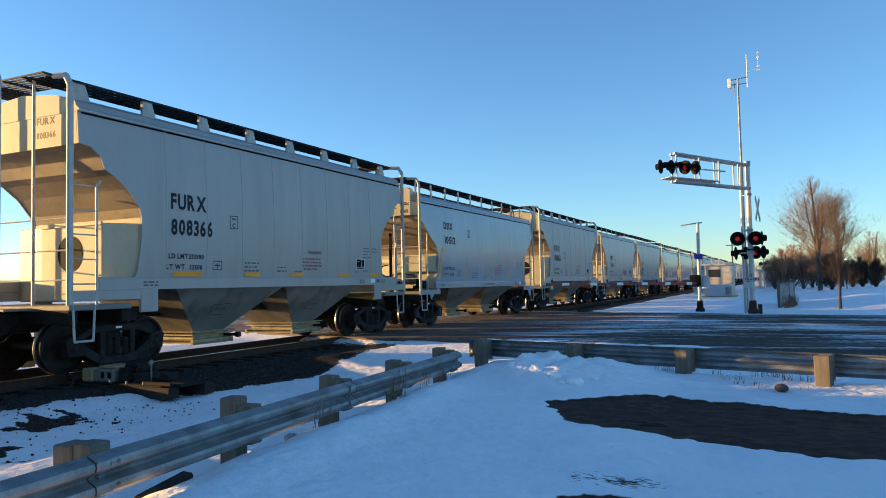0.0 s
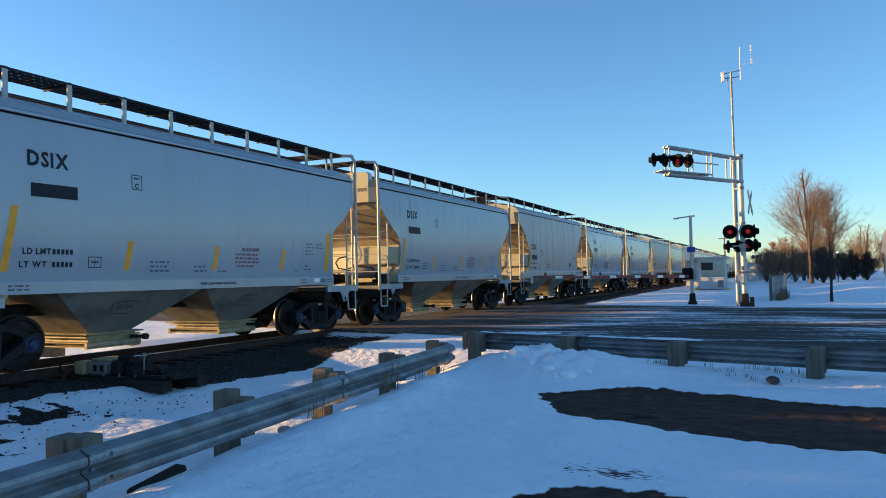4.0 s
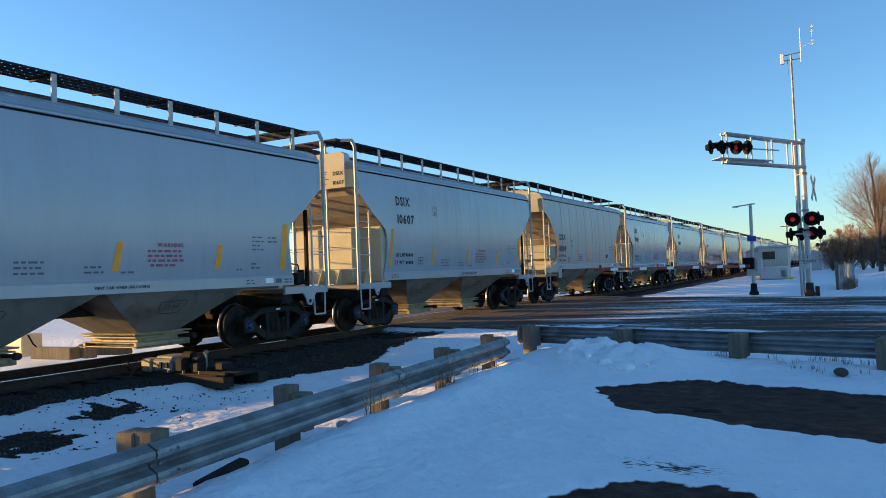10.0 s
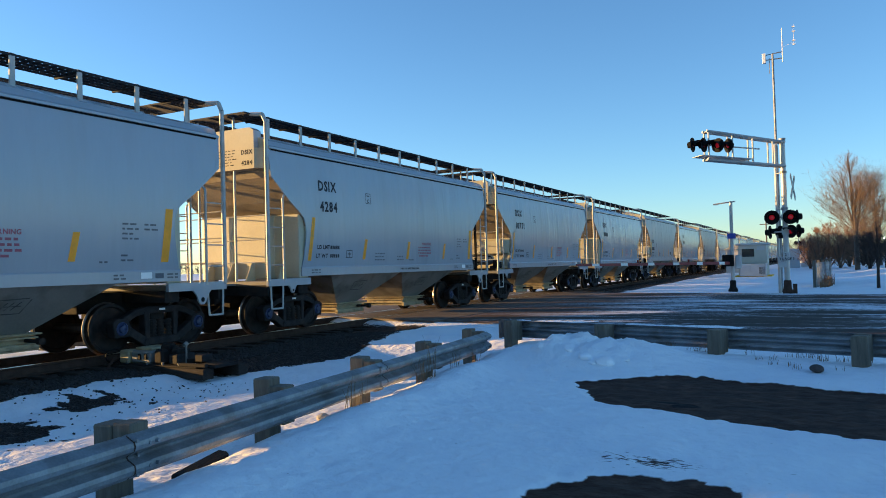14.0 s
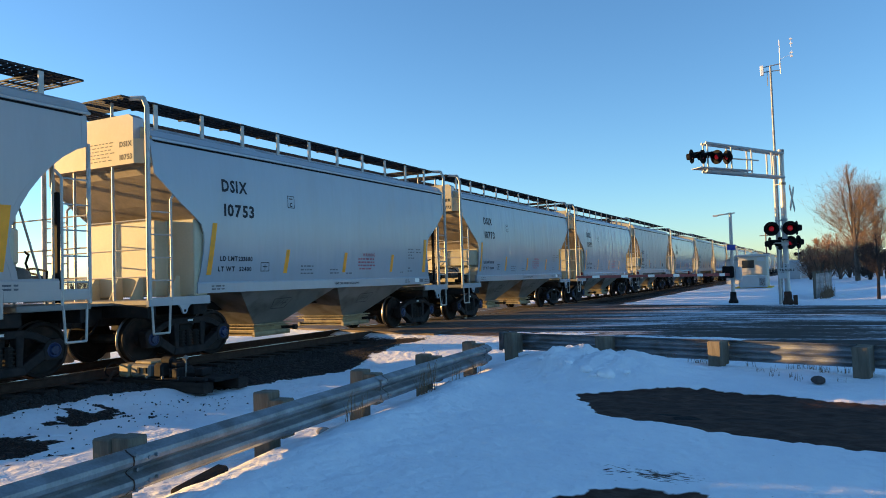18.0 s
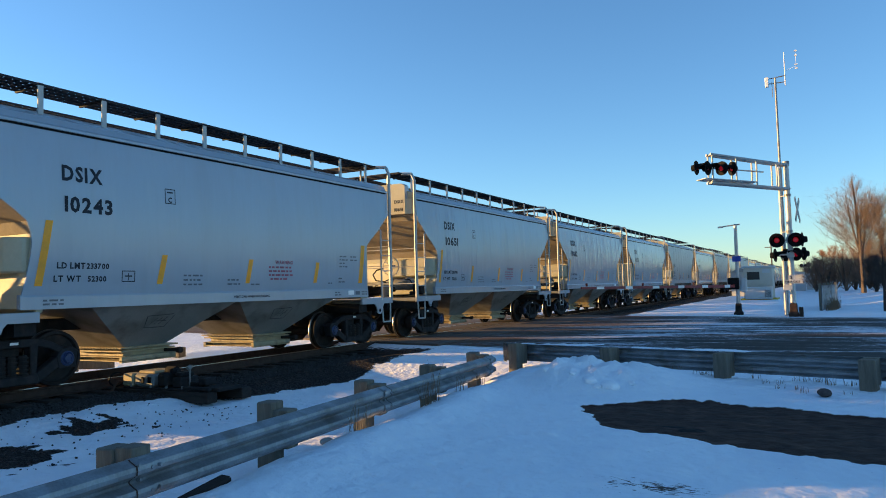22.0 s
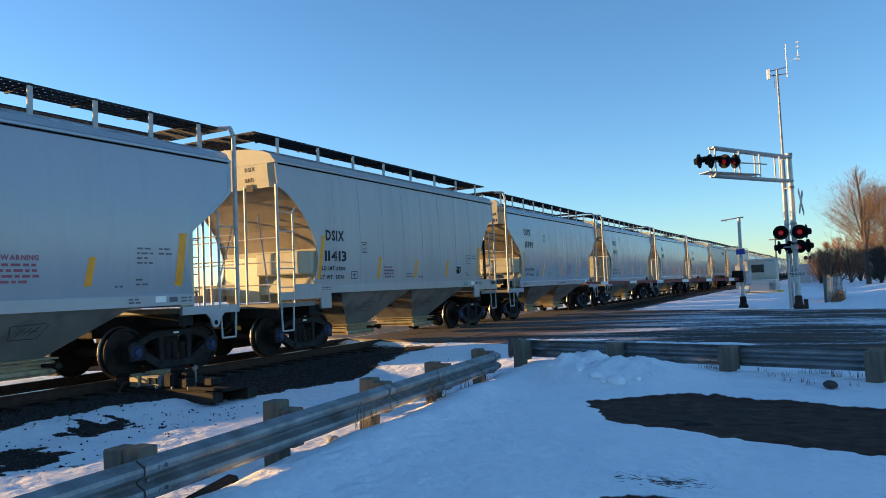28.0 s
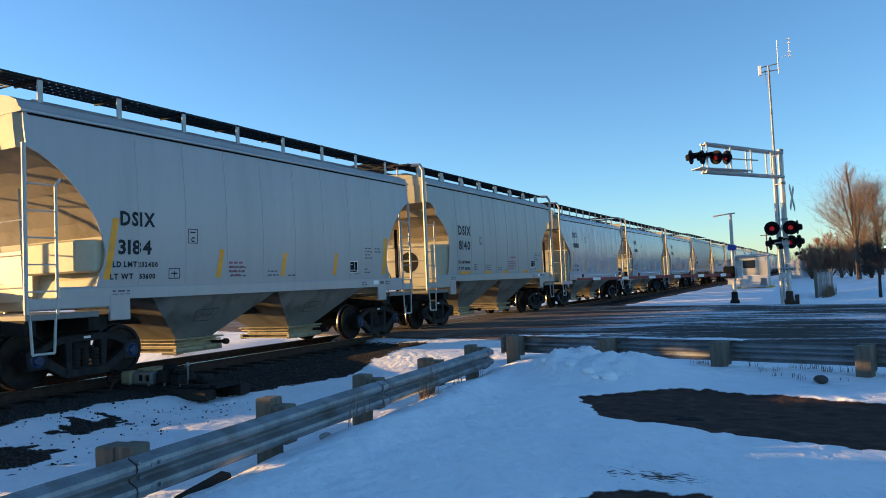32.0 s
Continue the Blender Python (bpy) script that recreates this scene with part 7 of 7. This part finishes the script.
tree(2.75, 74.0, 11.0, 1, "tall leafless tree with fine reddish twigs", 0.22, 190, 8, 0.36, 0.17, (0.45, 1.2), leaders=4, thick=0.8, lean=(0.12, 0.28))
tree(5.0, 82.0, 8.6, 3, "leafless tree with low spreading brown crown", 0.2, 80, 7, 0.30, 0.12)
tree(2.15, 37.2, 3.0, 2, "small dark leafless street tree in the snow", 0.075, 75, 6, 0.33, 0.36, (0.3, 0.9), SHADE_TWIG, thick=1.5)
for i, (x, y, h) in enumerate(((-1.2, 92, 3.9), (-0.3, 90, 4.6), (0.7, 94, 5.2), (1.7, 90, 5.0), (2.7, 93, 4.8), (-1.9, 104, 3.6), (4.0, 92, 5.2), (3.6, 72, 3.2), (5.6, 78, 2.6), (6.6, 80, 2.9), (7.6, 79, 2.6))):
    tree(x, y, h, 40 + i, "dense reddish-brown leafless shrub behind the snow", 0.15, 70, 7, 0.34, 0.02, (0.4, 1.3), SHADE_TWIG if i in (7, 8, 9, 10) else SHRUB, 6, 1.3, (0.25, 0.7), True)
for i, (x, y, h) in enumerate(((9.5, 100, 7.0), (13, 105, 8.0), (4.0, 120, 6.5), (11, 120, 8), (17, 120, 8), (0.5, 150, 5.5), (7, 150, 8), (13, 150, 8), (-1.6, 165, 5.5))):
    tree(x, y, h, 10 + i, "leafless brown tree behind the road", 0.16, 45, 7, 0.36, 0.08)


def woods():
    """Far belts of bare trees, as many thin stems and twigs."""
    rnd = random.Random(77)
    vs, fs = [], []

    def spike(x, y, z, h, r, lx, ly):
        k = len(vs)
        for i in range(3):
            a = i * 2.094
            vs.append((x + r * math.cos(a), y + r * math.sin(a), z))
        vs.append((x + lx, y + ly, z + h))
        fs.extend(((k, k + 1, k + 3), (k + 1, k + 2, k + 3), (k + 2, k, k + 3)))
    spots = []
    for _ in range(260):
        spots.append((rnd.uniform(-90, 160), rnd.uniform(330, 460), rnd.uniform(6, 11)))
    for _ in range(150):
        spots.append((rnd.uniform(18, 120), rnd.uniform(150, 260), rnd.uniform(5, 10)))
    for _ in range(420):
        spots.append((rnd.uniform(-430, -330), rnd.uniform(-150, 420), rnd.uniform(5, 10)))
    for x, y, h in spots:
        spike(x, y, -0.5, h, 0.25, 0, 0)
        for _ in range(70):
            f = rnd.uniform(0.15, 0.8)
            a = rnd.uniform(0, 6.28)
            l = h * 0.4 * rnd.uniform(0.5, 1)
            spike(x + rnd.uniform(-0.6, 0.6) * h * 0.25, y + rnd.uniform(-0.6, 0.6) * h * 0.25, h * f * 0.8, l, 0.07, math.cos(a) * l * 0.6, math.sin(a) * l * 0.6)
    me = bpy.data.meshes.new("distant_woods")
    me.from_pydata(vs, [], fs)
    me.materials.append(TWIG)
    tagged(new("distant_woods", me), "far belt of leafless brown winter woods", "woods", kind="stuff")


woods()


def utility_pole(x, y, h):
    o = tagged(new("utility_pole"), "distant timber utility pole with crossarm", "utility pole", "utility poles")
    o.location = (x, y, -0.2)
    bm = bmesh.new()
    tube(bm, (0, 0, 0), (0, 0, h), 0.16, 0.11, 8)
    part("pole", bm, BARK, o)
    bm = bmesh.new()
    box(bm, -1.1, 1.1, -0.06, 0.06, h - 0.7, h - 0.55)
    part("crossarm", bm, BARK, o)


for x, y, h in ((-9.2, 150, 8.5), (-9.5, 215, 9), (-7.5, 300, 9)):
    utility_pole(x, y, h)


def house(x, y, w, d, h, yaw, label):
    o = tagged(new("house"), label, "house")
    o.matrix_basis = pose(x, y, 0, 0, 0, yaw)
    bm = bmesh.new()
    box(bm, -w / 2, w / 2, -d / 2, d / 2, -0.3, h)
    part("wall", bm, BEIGE, o)
    bm = bmesh.new()
    prism(bm, [(-d / 2 - 0.3, h), (d / 2 + 0.3, h), (0, h + d * 0.32)], 0, -w / 2 - 0.3, w / 2 + 0.3)
    part("roof", bm, CONCRETE, o, "snow-dusted grey roof")
    for i in range(3):
        bm = bmesh.new()
        box(bm, -w * 0.35 + i * w * 0.3, -w * 0.35 + i * w * 0.3 + 1.0, -d / 2 - 0.03, -d / 2 + 0.01, 0.9, 2.1)
        part("window", bm, GLASS, o)




def yard_lamp():
    o = tagged(new("yard_lamp"), "small lit white lamp on a dark post among trees", "lamp")
    o.location = (4.6, 70.0, 0)
    bm = bmesh.new()
    tube(bm, (0, 0, -0.1), (0, 0, 2.7), 0.04, 0.035, 8)
    part("post", bm, BLACK, o)
    bm = bmesh.new()
    bmesh.ops.create_icosphere(bm, subdivisions=2, radius=0.07, matrix=Matrix.Translation((0, 0, 2.75)))
    part("globe", bm, glow("white_lamp_globe", (1.0, 0.95, 0.85), 2.5, (0.8, 0.8, 0.8)), o, "glowing white globe")


yard_lamp()
house(17.2, 94, 12, 8, 3.0, -12, "low pale house with a grey roof behind trees")
house(24, 130, 14, 8, 3.2, 8, "low pale house with a grey roof behind trees")

motions()
